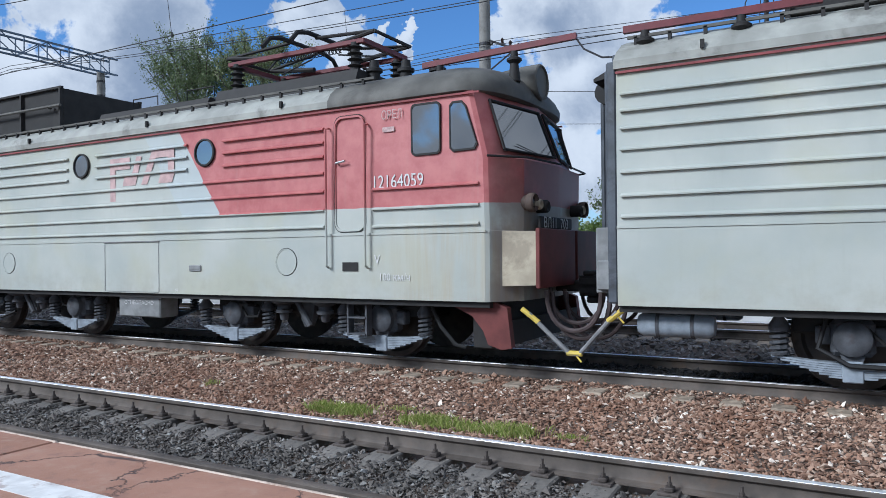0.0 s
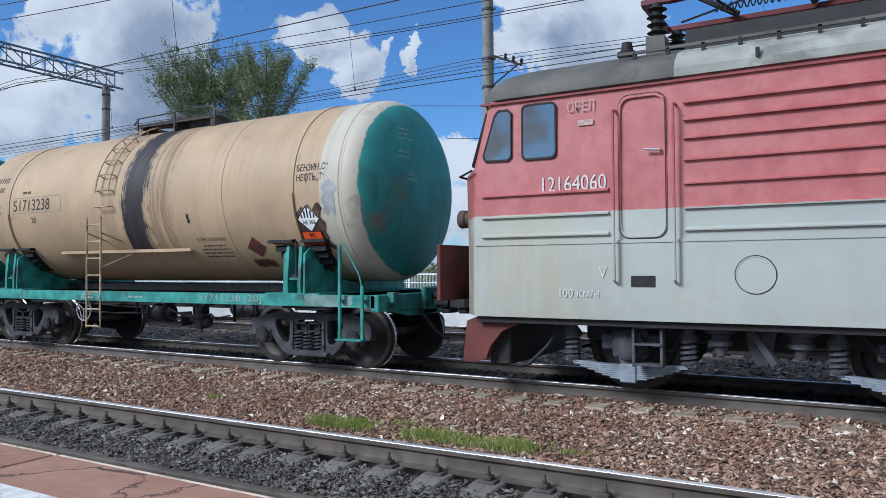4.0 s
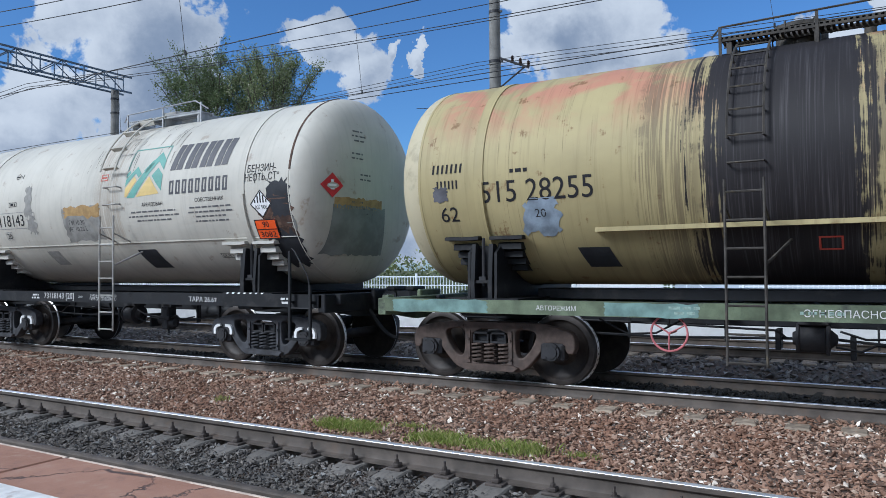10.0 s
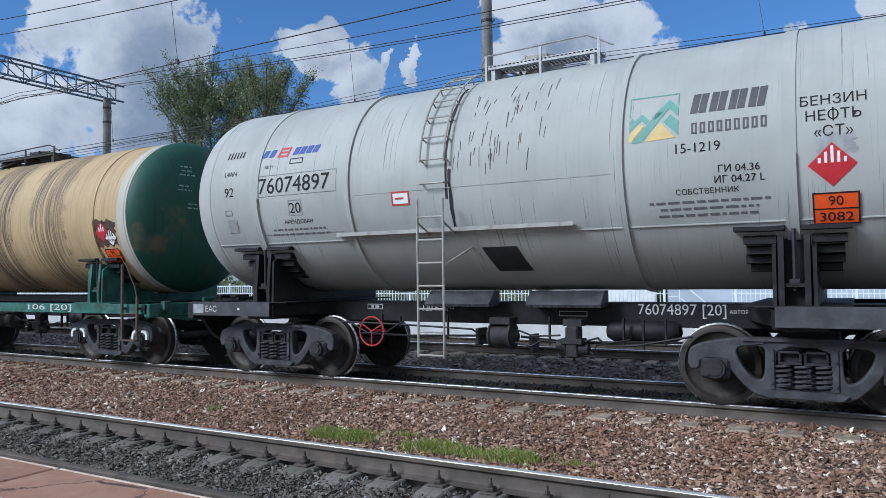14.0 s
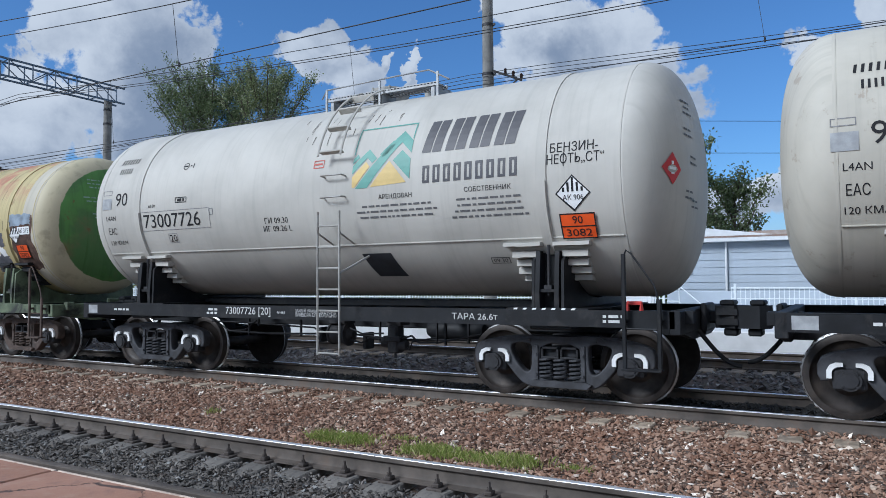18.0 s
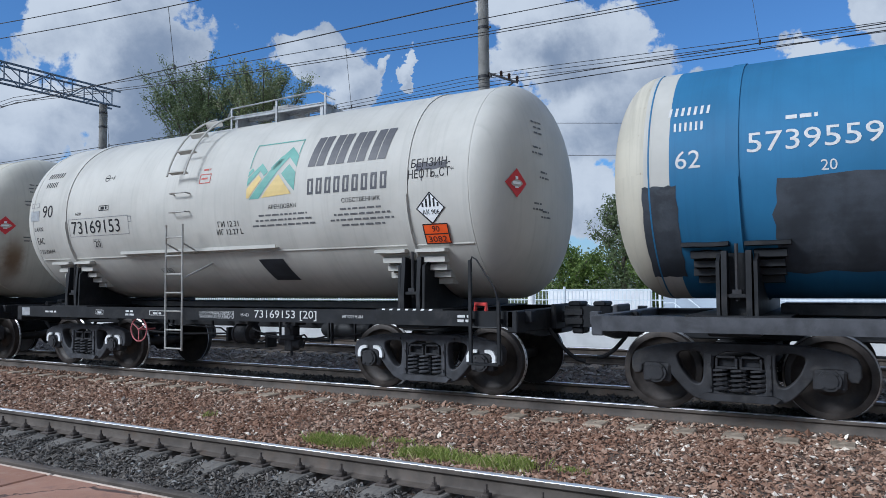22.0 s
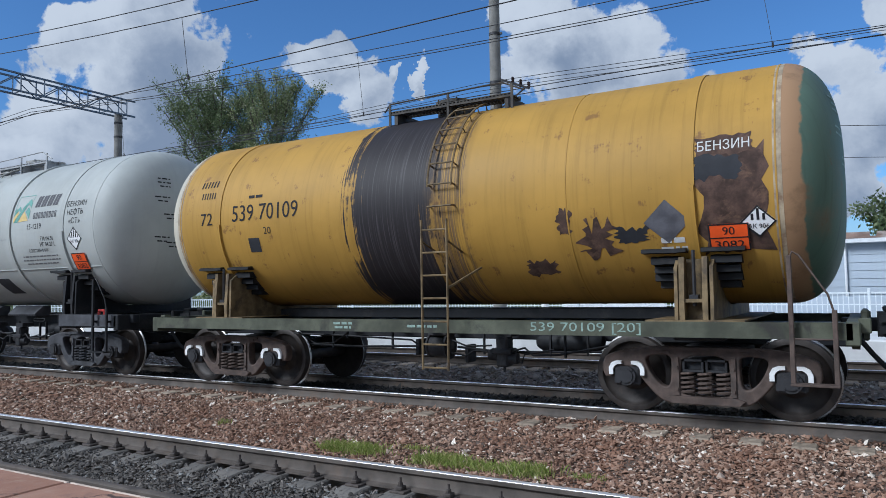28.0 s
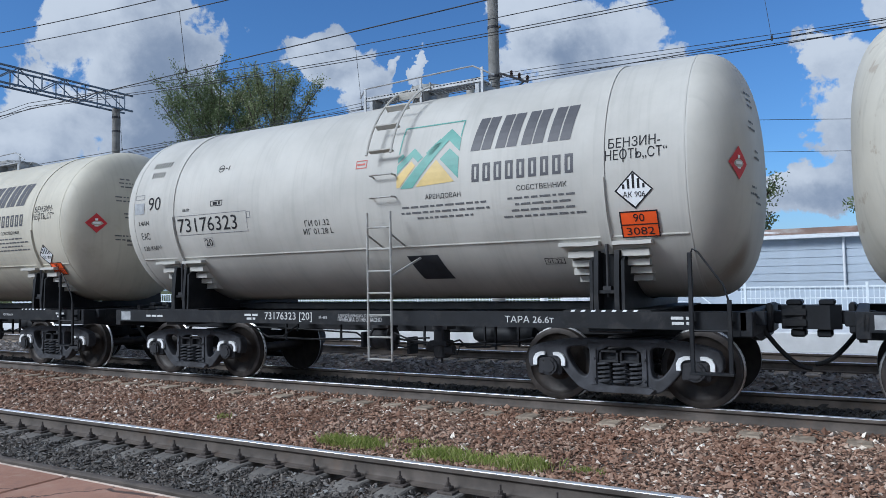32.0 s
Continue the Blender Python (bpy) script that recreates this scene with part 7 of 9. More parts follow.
def pantograph(engine, x, raised, up=True):
    """Diamond current collector: base frame on insulators, two pairs of arms, collector bows."""
    p = part("pantograph", Geo().box(x - 1.5, x + 1.5, -0.66, -0.58, 4.92, 5.00, 0.01).box(x - 1.5, x + 1.5, 0.58, 0.66, 4.92, 5.00, 0.01).box(x - 1.5, x - 1.4, -0.6, 0.6, 4.92, 5.0).box(x + 1.4, x + 1.5, -0.6, 0.6, 4.92, 5.0),
             BUSRED, engine, "folding current collector on the roof")
    top, knee, out = (6.10, 5.50, 1.25) if raised else (5.28, 5.12, 1.62)
    for s in (-1, 1):
        for y in (-0.48, 0.48):
            a, k, t = (x + s * 0.45, y, 4.98), (x + s * out, y * 1.1, knee), (x + s * 0.30, y * 0.8, top - 0.04)
            part("lower_arm", Geo().rod(a, k, 0.048, 8, 0.034), SOOT, p)
            part("upper_arm", Geo().rod(k, t, 0.030, 7), SOOT, p)
            part("brace_rod", Geo().rod((x + s * 1.2, y * 0.9, 4.98), (x + s * 0.3, y * 0.5, 5.10), 0.016, 5), SOOT, p)
        part("cross_bar", Geo().rod((x + s * out, -0.55, knee), (x + s * out, 0.55, knee), 0.03, 7), SOOT, p)
        part("cross_brace", Geo().rod((x + s * 0.45, -0.48, 4.98), (x + s * out, 0.5, knee), 0.018, 5), SOOT, p)
        part("collector_strip", Geo().tube([(x + s * 0.30, -1.05, top - 0.26), (x + s * 0.30, -0.86, top - 0.06), (x + s * 0.30, -0.6, top), (x + s * 0.30, 0.6, top), (x + s * 0.30, 0.86, top - 0.06), (x + s * 0.30, 1.05, top - 0.26)], 0.040, 7), SOOT, p)
    part("drive_spring", Geo().spring(0, 0, -0.7, 0.7, 0.05, 0.010, 18, 7), SOOT, p, m=pose(x, -0.2, 5.02, 0, 90, 0))
    for y in (-0.62, 0.62):
        for dx in (-1.3, 1.3):
            show("insulator", shared("big_insulator", big_insulator_geo), SOOT, p, pose(x + dx, y, 4.48 if not raised else 4.46))
            part("insulator_foot", Geo().box(x + dx - 0.12, x + dx + 0.12, y - 0.12, y + 0.12, 4.02, 4.48), DOME, p)


def big_insulator_geo():
    prof = [(0.0, 0.10)]
    for i in range(4):
        prof += [(0.06 + 0.1 * i, 0.075), (0.09 + 0.1 * i, 0.13), (0.12 + 0.1 * i, 0.075)]
    return Geo().lathe(prof + [(0.47, 0.07), (0.47, 0.0)], 14, "z")


def small_insulator_geo():
    return Geo().lathe([(-0.20, 0.09), (0.06, 0.06), (0.10, 0.11), (0.13, 0.11), (0.16, 0.06), (0.24, 0.05), (0.24, 0.0)], 14, "z")


def windscreen(engine, s):
    """One raked front window between the centre post and the corner post."""
    a = [(7.225, s * 1.31, 2.90), (7.475, s * 0.08, 2.90), (7.215, s * 0.08, 3.58), (7.01, s * 1.31, 3.58)]
    out = Vector((0.92, s * 0.19, 0.34))
    fr = part("windscreen", Geo().add([tuple(Vector(p) + out * 0.012) for p in a], [(0, 1, 2, 3)]), GLASS, engine, "raked dark windscreen")
    pts = [Vector(p) + out * 0.02 for p in a]
    part("window_frame", Geo().tube([*pts, pts[0]], 0.022, 6), SOOT, fr)
    part("wiper", Geo().rod(tuple(pts[1].lerp(pts[0], 0.3)), tuple(pts[1].lerp(pts[0], 0.75) + Vector((-0.02, 0, 0.10))), 0.006, 4), SOOT, fr)


def jumper_hoses(e, x0, x1, pale):
    """Hoses and cables that hang in loops across the gap to the next section."""
    loop = lambda y, top, low, a, b: [(a + (b - a) * (0.5 - 0.5 * math.cos(math.pi * t)), y, top - (top - low) * math.sin(math.pi * t) ** 0.8) for t in [i / 14 for i in range(15)]]
    for y, top, low, f, g, r in ((-1.10, 1.02, 0.50, 0.12, 0.78, 0.034), (-1.02, 1.0, 0.40, 0.16, 0.86, 0.034), (-0.85, 1.05, 0.58, 0.08, 0.74, 0.030), (-0.60, 0.98, 0.36, 0.2, 0.95, 0.030), (-0.35, 1.0, 0.55, 0.1, 0.8, 0.030), (0.4, 1.0, 0.45, 0.1, 0.9, 0.03)):
        part("air_hose", Geo().tube(loop(y, top, low, x0 + (x1 - x0) * f, x0 + (x1 - x0) * g), r, 7), HOSE_B, e, "hanging brown rubber hose")
    a, b, mid = Vector((x0 - (0.06 if pale else 0), -1.25, 0.72)), Vector((x1, -1.25, 0.78)), Vector(((x0 + x1) / 2, -1.25, 0.22))
    h = part("brake_hose", Geo().tube([a, a.lerp(mid, 0.5) + Vector((0, 0, -0.03)), mid + Vector((-0.06, 0, 0)), mid + Vector((0.06, 0, 0)), mid.lerp(b, 0.5) + Vector((0, 0, -0.03)), b], 0.032, 8), HOSE_G if pale else HOSE_B, e, "sagging grey brake hose")
    for p, q in ((a + Vector((-0.10, 0, 0.06)), a.lerp(mid, 0.22)), (mid + Vector((-0.10, 0, 0.01)), mid + Vector((0.10, 0, 0.01))), (mid.lerp(b, 0.78), b + Vector((0.10, 0, 0.05)))):
        part("hose_cap", Geo().rod(tuple(p), tuple(q), 0.036, 8), HOSE_Y if pale else HOSE_B, h, "yellow painted hose fitting")
        part("valve_handle", Geo().rod(tuple(p.lerp(q, 0.5)), tuple(p.lerp(q, 0.5) + Vector((0.10, -0.03, -0.10))), 0.012, 6), HOSE_Y, h)


def engine_section(cx, turned, windows_a, windows_b, pan_x, pan_up, box_x, bus, number):
    e = root("locomotive_section", "faded red and grey electric locomotive section with ribbed sides", "locomotive", "locomotive sections")
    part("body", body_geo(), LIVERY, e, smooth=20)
    part("roof", roof_geo(), ROOFG, e, smooth=30)
    part("cab_roof", cab_roof_geo(), DOME, e, "domed grey cab roof", smooth=40)
    for s, wins in ((-1, windows_a), (1, windows_b)):
        for x in wins:
            round_window(e, x, s)
        for i, z in enumerate(RIBS):
            for a, b in (rib_runs(wins) if i < 3 else [(-7.55, 4.40)]):
                rib(e, a, b, z, s)
            if i >= 4:
                rib(e, 5.28, 6.98, z - 0.02, s)
        y = s * 1.567
        part("eaves_strip", Geo().box(-7.6, 7.0, *sorted((s * 1.56, s * 1.585)), 3.645, 3.672), REDLINE2, e, "thin red line under the roof edge")
        part("belt_strip", Geo().box(-7.6, 7.08, *sorted((s * 1.575, s * 1.592)), 1.80, 1.83), LIVERY, e)
        # cab door with rails and steps
        o = rounded(4.61, 5.14, 1.86, 3.55, 0.13)
        d = part("cab_door", rim_loop(o, y, y + s * 0.016, 0.03), LIVERY, e, "rounded side door of the cab")
        part("door_handle", Geo().tube([(4.66, y, 2.87), (4.66, y + s * 0.05, 2.87), (4.83, y + s * 0.06, 2.89)], 0.016, 6), GALV, d, "steel door handle")
        part("door_shadow_gap", rim_loop(rounded(4.59, 5.16, 1.845, 3.565, 0.135), y, y + s * 0.004, 0.010), SOOT, d)
        for x in (4.50, 5.20):
            part("grab_rail", Geo().tube([(x, s * 1.57, 3.40), (x, s * 1.66, 3.38), (x, s * 1.66, 1.36), (x, s * 1.60, 1.33)], 0.018, 6), LIVERY, e)
        part("step_slot", Geo().box(4.74, 5.02, *sorted((s * 1.583, s * 1.589)), 1.28, 1.41), SOOT, e, "dark foot slot")
        st = part("cab_steps", Geo().box(4.70, 4.73, *sorted((s * 1.30, s * 1.44)), 0.32, 0.88).box(5.03, 5.06, *sorted((s * 1.30, s * 1.44)), 0.32, 0.88), GEAR, e)
        for z in (0.34, 0.58, 0.78):
            part("tread", Geo().box(4.72, 5.04, *sorted((s * 1.27, s * 1.46)), z, z + 0.022), GEAR, st)
        # cab side windows
        for o in (rounded(5.94, 6.41, 2.88, 3.60, 0.07), [(6.55, 2.94), (6.60, 2.89), (6.93, 2.90), (6.97, 2.97), (6.80, 3.50), (6.74, 3.57), (6.60, 3.57), (6.55, 3.52)]):
            fr = part("cab_window", rim_loop(o, y - s * 0.01, y + s * 0.016, 0.03), SOOT, e, "dark framed cab side window")
            part("pane", Geo().add([(x, y + s * 0.008, z) for x, z in o], [tuple(range(len(o)))]), GLASS, fr)
        for x in (3.66, -3.76):
            part("round_cover", Geo().lathe([(s * 1.581, 0.205), (s * 1.592, 0.205), (s * 1.592, 0.192), (s * 1.587, 0.19), (s * 1.588, 0.0)], 28, "y", (x, 0, 1.42)), LIVERY, e, "round bolted cover")
            part("cover_joint", Geo().lathe([(s * 1.5815, 0.216), (s * 1.583, 0.216), (s * 1.583, 0.204)], 28, "y", (x, 0, 1.42)), SOOT, e)
        part("service_hatch", rim_loop(rounded(-0.71, 0.76, 0.90, 1.80, 0.02), s * 1.580, s * 1.587, 0.012), CREST, e)
        part("drip_strip", Geo().box(-0.73, 0.78, *sorted((s * 1.58, s * 1.605)), 1.785, 1.80), CREST, e)
        part("vent_slot", Geo().box(1.52, 1.80, *sorted((s * 1.58, s * 1.60)), 1.27, 1.37, 0.008).box(1.55, 1.77, *sorted((s * 1.60, s * 1.606)), 1.30, 1.34), CREST, e)
        part("equipment_box", Geo().box(-0.50, 0.62, *sorted((s * 1.05, s * 1.45)), 0.44, 0.87, 0.02), CREST, e, "grey equipment box under the floor")
        part("air_tank", Geo().lathe([(-7.46, 0.0), (-7.44, 0.11), (-7.38, 0.145), (-6.62, 0.145), (-6.56, 0.11), (-6.54, 0.0)], 18, "x", (0, s * 1.22, 0.64)), LEAFS, e, "grey air reservoir")
        for x in (-7.2, -6.8):
            part("tank_strap", Geo().lathe([(x - 0.02, 0.147), (x - 0.02, 0.153), (x + 0.02, 0.153), (x + 0.02, 0.147)], 18, "x", (0, s * 1.22, 0.64)).box(x - 0.02, x + 0.02, *sorted((s * 1.20, s * 1.24)), 0.78, 0.88), GEAR, e)
        part("floor_edge", Geo().box(-7.6, 7.1, *sorted((s * 1.30, s * 1.52)), 0.80, 0.88), SOOT, e)
        part("cable_run", Geo().tube([(-5.4, s * 1.2, 0.84), (-5.5, s * 1.25, 0.45), (-5.2, s * 1.28, 0.28), (-4.6, s * 1.25, 0.27), (-4.2, s * 1.2, 0.4)], 0.028, 6), RUBBER, e, "drooping black cable")
        part("cable_run", Geo().tube([(6.0, s * 1.2, 0.84), (6.2, s * 1.25, 0.5), (6.45, s * 1.28, 0.26), (6.6, s * 1.25, 0.22)], 0.028, 6), RUBBER, e, "drooping black cable")
        # markings
        wall_letters(e, number, 0.20, 5.72, 2.55, WHITETXT, s, 0.82, 1.578)
        wall_letters(e, "ОРЕЛ", 0.13, 5.62, 3.50, PALEMARK, s, 0.34, 1.580)
        wall_shape(e, "illegible_mark", [[(-0.10, -0.035), (0.10, -0.035), (0.10, 0.035), (-0.10, 0.035)]], 5.56, 3.29, PALEMARK, s, 1.572)
        wall_letters(e, "V", 0.14, 5.36, 1.45, WHITETXT, s, 0.10, 1.592)
        wall_letters(e, "100 км/ч", 0.11, 5.66, 1.20, WHITETXT, s, 0.5, 1.592)
        wall_letters(e, "ОГНЕОПАСНО", 0.07, 0.06, 0.70, WHITETXT, s, 0.78, 1.455)
        wall_letters(e, "50", 0.05, 1.2, 0.95, WHITETXT, s, None, 1.584)
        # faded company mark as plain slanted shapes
        m = lambda pts: [(u, v * 1.5 - 0.02) for u, v in pts]
        quads = [[(-0.85, -0.30), (-0.70, -0.30), (-0.70, 0.08), (-0.30, 0.08), (-0.30, 0.22), (-0.85, 0.22)], [(-0.50, -0.12), (-0.15, -0.12), (0.02, 0.22), (-0.12, 0.22), (-0.24, 0.02), (-0.44, 0.02)],
                 [(0.0, -0.12), (0.16, -0.12), (0.42, 0.22), (0.26, 0.22)], [(0.45, -0.12), (0.80, -0.12), (0.86, -0.02), (0.86, 0.28), (0.30, 0.28), (0.24, 0.18), (0.70, 0.18), (0.70, 0.0), (0.52, 0.0)]]
        for i, q in enumerate(quads):
            wall_shape(e, "company_mark", [m(q)], 0.29, 3.00, FADEDRED, s, 1.5685 + 0.0008 * i, "faded red company mark")
    # nose: lower box, red side plates, guard, lamps
    part("nose_box", Geo().prism([(7.12, 1.08), (7.70, 1.10), (7.74, 1.80), (7.12, 1.82)], "y", -1.40, -0.80), BEIGE, e, "dirty beige buffer box")
    for s in (-1, 1):
        part("nose_plate", Geo().box(7.71, 7.77, *sorted((s * 0.05, s * 1.42)), 1.06, 1.84, 0.01), DULLRED, e, "red painted upright plate")
        part("snow_guard", Geo().prism([(6.20, 0.88), (7.10, 0.88), (7.30, 0.80), (7.36, 0.27), (7.22, 0.24), (7.02, 0.30), (6.95, 0.48), (6.78, 0.68), (6.50, 0.80), (6.25, 0.84)], "y", *sorted((s * 1.30, s * 1.42))), DULLRED, e, "red wheel guard plate")
        lampx = part("headlamp", Geo().lathe([(7.22, 0.105), (7.46, 0.105), (7.48, 0.125), (7.56, 0.13), (7.58, 0.115), (7.53, 0.10)], 20, "x", (0, s * 1.06, 2.20)), RUSTB, e, "round buffer headlamp")
        part("lens", Geo().lathe([(7.53, 0.105), (7.545, 0.0)], 20, "x", (0, s * 1.06, 2.20)), GLASS, lampx)
        part("lamp_rim", Geo().lathe([(7.50, 0.072), (7.585, 0.072), (7.60, 0.06), (7.56, 0.0)], 16, "x", (0, s * 0.90, 2.18)), BEIGE, lampx)
        part("tail_lamp", Geo().lathe([(7.36, 0.09), (7.60, 0.09), (7.62, 0.075), (7.58, 0.0)], 16, "x", (0, s * 0.70, 2.16)), SOOT, e)
        windscreen(e, s)
        part("brow_rail", Geo().tube([(7.12, s * 1.60, 2.80), (7.52, s * 1.18, 2.79), (7.62, s * 0.2, 2.79)], 0.016, 6), SOOT, e)
    # plain black box, added so no bright background shows under the nose
    part("pilot_beam", Geo().box(6.72, 7.02, -1.28, 1.28, 0.22, 0.86, 0.02), SOOT, e, "black box added to fill the gap behind the guard plates")
    part("front_guard", Geo().prism([(-1.30, 0.30), (-1.30, 0.62), (1.30, 0.62), (1.30, 0.30)], "x", 7.26, 7.32), SOOT, e, "black front guard plate")
    part("class_plate", Geo().box(7.56, 7.60, -0.95, 0.30, 1.86, 2.02, 0.01), SOOT, e, "black class plate")
    show("stencil_letters", text_mesh("ВЛ11  703", 0.15, 0.95), WHITETXT, e, pose(7.604, -0.36, 1.94, 90, 0, 90))
    part("roof_lamp", Geo().lathe([(5.5, 0.03), (6.1, 0.15), (6.6, 0.23), (7.0, 0.265), (7.26, 0.27), (7.28, 0.25), (7.25, 0.235), (7.24, 0.0)], 28, "x", (0, 0, 4.06)), DOME, e, "drum-shaped roof headlamp")
    part("number_front", Geo().tube([(7.40, 0.15, 3.35), (7.50, 0.15, 3.36), (7.52, 0.15, 3.18), (7.46, 0.15, 3.14)], 0.012, 5), SOOT, e)
    # rear: dark end wall, corner posts, gangway
    part("end_wall", Geo().box(-7.66, -7.60, -1.50, 1.50, 0.90, 3.90, 0.01), ENDGREY, e, "dark ribbed end wall")
    for z in (1.8, 2.3, 2.85, 3.35):
        part("end_rib", Geo().box(-7.70, -7.66, -1.45, 1.45, z, z + 0.035), ENDGREY, e)
    for s in (-1, 1):
        part("corner_post", Geo().box(-7.72, -7.60, *sorted((s * 1.46, s * 1.575)), 0.90, 3.80, 0.02), ENDGREY, e)
        for y in (1.33, 1.10):
            part("end_stiffener", Geo().box(-7.80, -7.66, *sorted((s * y - 0.03, s * y + 0.03)), 0.95, 3.75, 0.01), ENDGREY, e)
        part("cable_box", Geo().box(-7.90, -7.66, *sorted((s * 0.95, s * 1.46)), 1.02, 1.82, 0.012), CREST, e, "grey cable cover")
        part("junction_box", Geo().box(-7.86, -7.70, *sorted((s * 1.46, s * 1.56)), 1.06, 1.42, 0.015), CREST, e)
    for k in range(5):
        part("bellows_fold", Geo().box(-7.76 - 0.11 * k, -7.68 - 0.11 * k, -0.25, 0.62, 1.30, 3.62, 0.03), ENDGREY, e)
    part("bellows_roll", Geo().rod((-8.0, -0.62, 3.66), (-8.0, 0.62, 3.66), 0.16, 14), RUBBER, e)
    part("end_hood", Geo().prism([(-7.60, 3.80), (-8.05, 3.72), (-8.05, 3.76), (-7.60, 3.98)], "y", -1.0, 1.0), SOOT, e)
    # roof gear
    for s in (-1, 1):
        part("gutter_rail", Geo().box(-7.5, 5.2, *sorted((s * 1.36, s * 1.40)), 4.09, 4.125), DOME, e)
        for i in range(32):
            show("gutter_peg", shared("gutter_peg%d" % s, lambda: Geo().box(-0.02, 0.02, *sorted((s * 1.36, s * 1.40)), 4.0, 4.11)), SOOT, e, pose(-7.4 + 0.4 * i, 0, 0))
        for x in (-6.6, -3.0, 0.5, 3.6):
            part("lifting_lug", Geo().box(x - 0.02, x + 0.02, *sorted((s * 1.58, s * 1.63)), 3.80, 3.90), SOOT, e)
    part("roof_hatch", Geo().prism([(-1.10, 4.12), (1.10, 4.12), (1.0, 4.33), (-1.0, 4.33)], "x", -1.6, 1.4), SOOT, e, "long sooty roof hatch cover")
    part("roof_hatch", Geo().prism([(-0.95, 4.12), (0.95, 4.12), (0.82, 4.46), (-0.82, 4.46)], "x", 1.4, 4.5), SOOT, e)
    bx = part("resistor_box", Geo().box(box_x, box_x + 2.85, -0.92, 0.92, 4.15, 5.04, 0.01), SOOT, e, "large black braking resistor box with louvred sides")
    for s in (-1, 1):
        for x in (box_x, box_x + 1.41, box_x + 2.79):
            part("box_post", Geo().box(x, x + 0.06, *sorted((s * 0.92, s * 0.99)), 4.15, 5.08, 0.006), SOOT, bx)
        for z in (4.20, 5.03):
            part("box_edge", Geo().box(box_x - 0.02, box_x + 2.87, *sorted((s * 0.92, s * 0.985)), z, z + 0.05, 0.006), SOOT, bx)
        part("box_rail", Geo().rod((box_x - 0.1, s * 1.05, 4.66), (box_x + 2.95, s * 1.05, 4.66), 0.03, 7).box(box_x + 0.2, box_x + 0.24, *sorted((s * 0.97, s * 1.06)), 4.62, 4.70).box(box_x + 2.5, box_x + 2.54, *sorted((s * 0.97, s * 1.06)), 4.62, 4.70), DOME, bx)
    for x in (-0.9, 0.6):
        part("roof_handrail", Geo().tube([(x, -0.8, 4.40), (x, -0.8, 4.58), (x + 0.7, -0.8, 4.58), (x + 0.7, -0.8, 4.40)], 0.012, 5), SOOT, e)
    aerial = part("roof_aerial", Geo().rod((-6.08, 0, 4.15), (-6.08, 0, 5.15), 0.028, 8), SOOT, e, "umbrella-shaped roof aerial")
    part("aerial_ring", Geo().tube([(-6.08 + 0.17 * math.cos(k * 0.5236), 0.17 * math.sin(k * 0.5236), 5.15) for k in range(13)], 0.012, 5), SOOT, aerial)
    for k in range(4):
        c, d = math.cos(k * 1.57 + 0.4), math.sin(k * 1.57 + 0.4)
        part("aerial_stay", Geo().tube([(-6.08, 0, 5.14), (-6.08 + 0.15 * c, 0.15 * d, 5.0), (-6.08 + 0.26 * c, 0.26 * d, 4.7), (-6.08 + 0.28 * c, 0.28 * d, 4.45)], 0.008, 4), SOOT, aerial)
        part("aerial_stay", Geo().rod((-6.08, 0, 5.15), (-6.08 + 0.17 * c, 0.17 * d, 5.15), 0.008, 4), SOOT, aerial)
    pantograph(e, pan_x, pan_up)
    by = 0.59 if turned else -0.59
    for a, b, z0, z1, *off in bus:
        by = off[0] if off else by
        part("busbar", Geo().prism([(a, z0), (b, z1), (b, z1 + 0.085), (a, z0 + 0.085)], "y", *sorted((by - 0.035, by + 0.035))), BUSRED, e, "dull red roof busbar")
        for f in (0.12, 0.62):
            x = a + (b - a) * f
            if abs(x) > 7.4:
                continue
            show("insulator", shared("small_insulator", small_insulator_geo), SOOT, e, pose(x, by, z0 + (z1 - z0) * f - 0.24))
    bx1, bz1 = bus[-1][1], bus[-1][3]
    part("jumper_cable", Geo().tube([(bx1, by, bz1), (bx1 + 0.10, by, bz1 - 0.15), (bx1 + 0.35, by, bz1 - 0.3), (bx1 + 0.55, by, bz1 - 0.32)], 0.014, 5), CABLE, e)
    for i, x in enumerate((4.0, 4.45, 4.9)):
        part("roof_insulator", Geo().lathe([(4.15, 0.10), (4.45, 0.10), (4.47, 0.14), (4.52, 0.14), (4.54, 0.09), (4.66, 0.07), (4.68, 0.0)], 14, "z", (x + 0.55, -0.45 + 0.25 * i, 0)), SOOT, e)
    # couplers, hoses, bogies
    for end in (0, 180):
        m = pose(0, 0, 0, 0, 0, end) @ pose(2.18, 0, 0)
        show("coupler", shared("coupler", coupler_geo), SOOT, e, m)
        for k in range(6 if end == 0 and cx != SECTION_X[1] else 0):
            pts = [(7.5 + 0.72 * t, -0.25 - 0.16 * k, 1.05 - (0.52 + 0.11 * (k % 4)) * math.sin(math.pi * 0.5 * t)) for t in [i / 8 for i in range(9)]]
            h = show("air_hose", shared("loco_hose%d" % k, lambda: Geo().tube(pts, 0.030, 7)), RUBBER, e, pose(0, 0, 0, 0, 0, end), "hanging rubber hose")
            show("hose_band", shared("loco_band%d" % k, lambda: Geo().rod(pts[1], pts[2], 0.042, 8)), HOSE_Y if k == 2 else SOOT, h)
    for x in (-3.67, 3.67):
        loco_bogie(e, x, cx, turned)
    return e


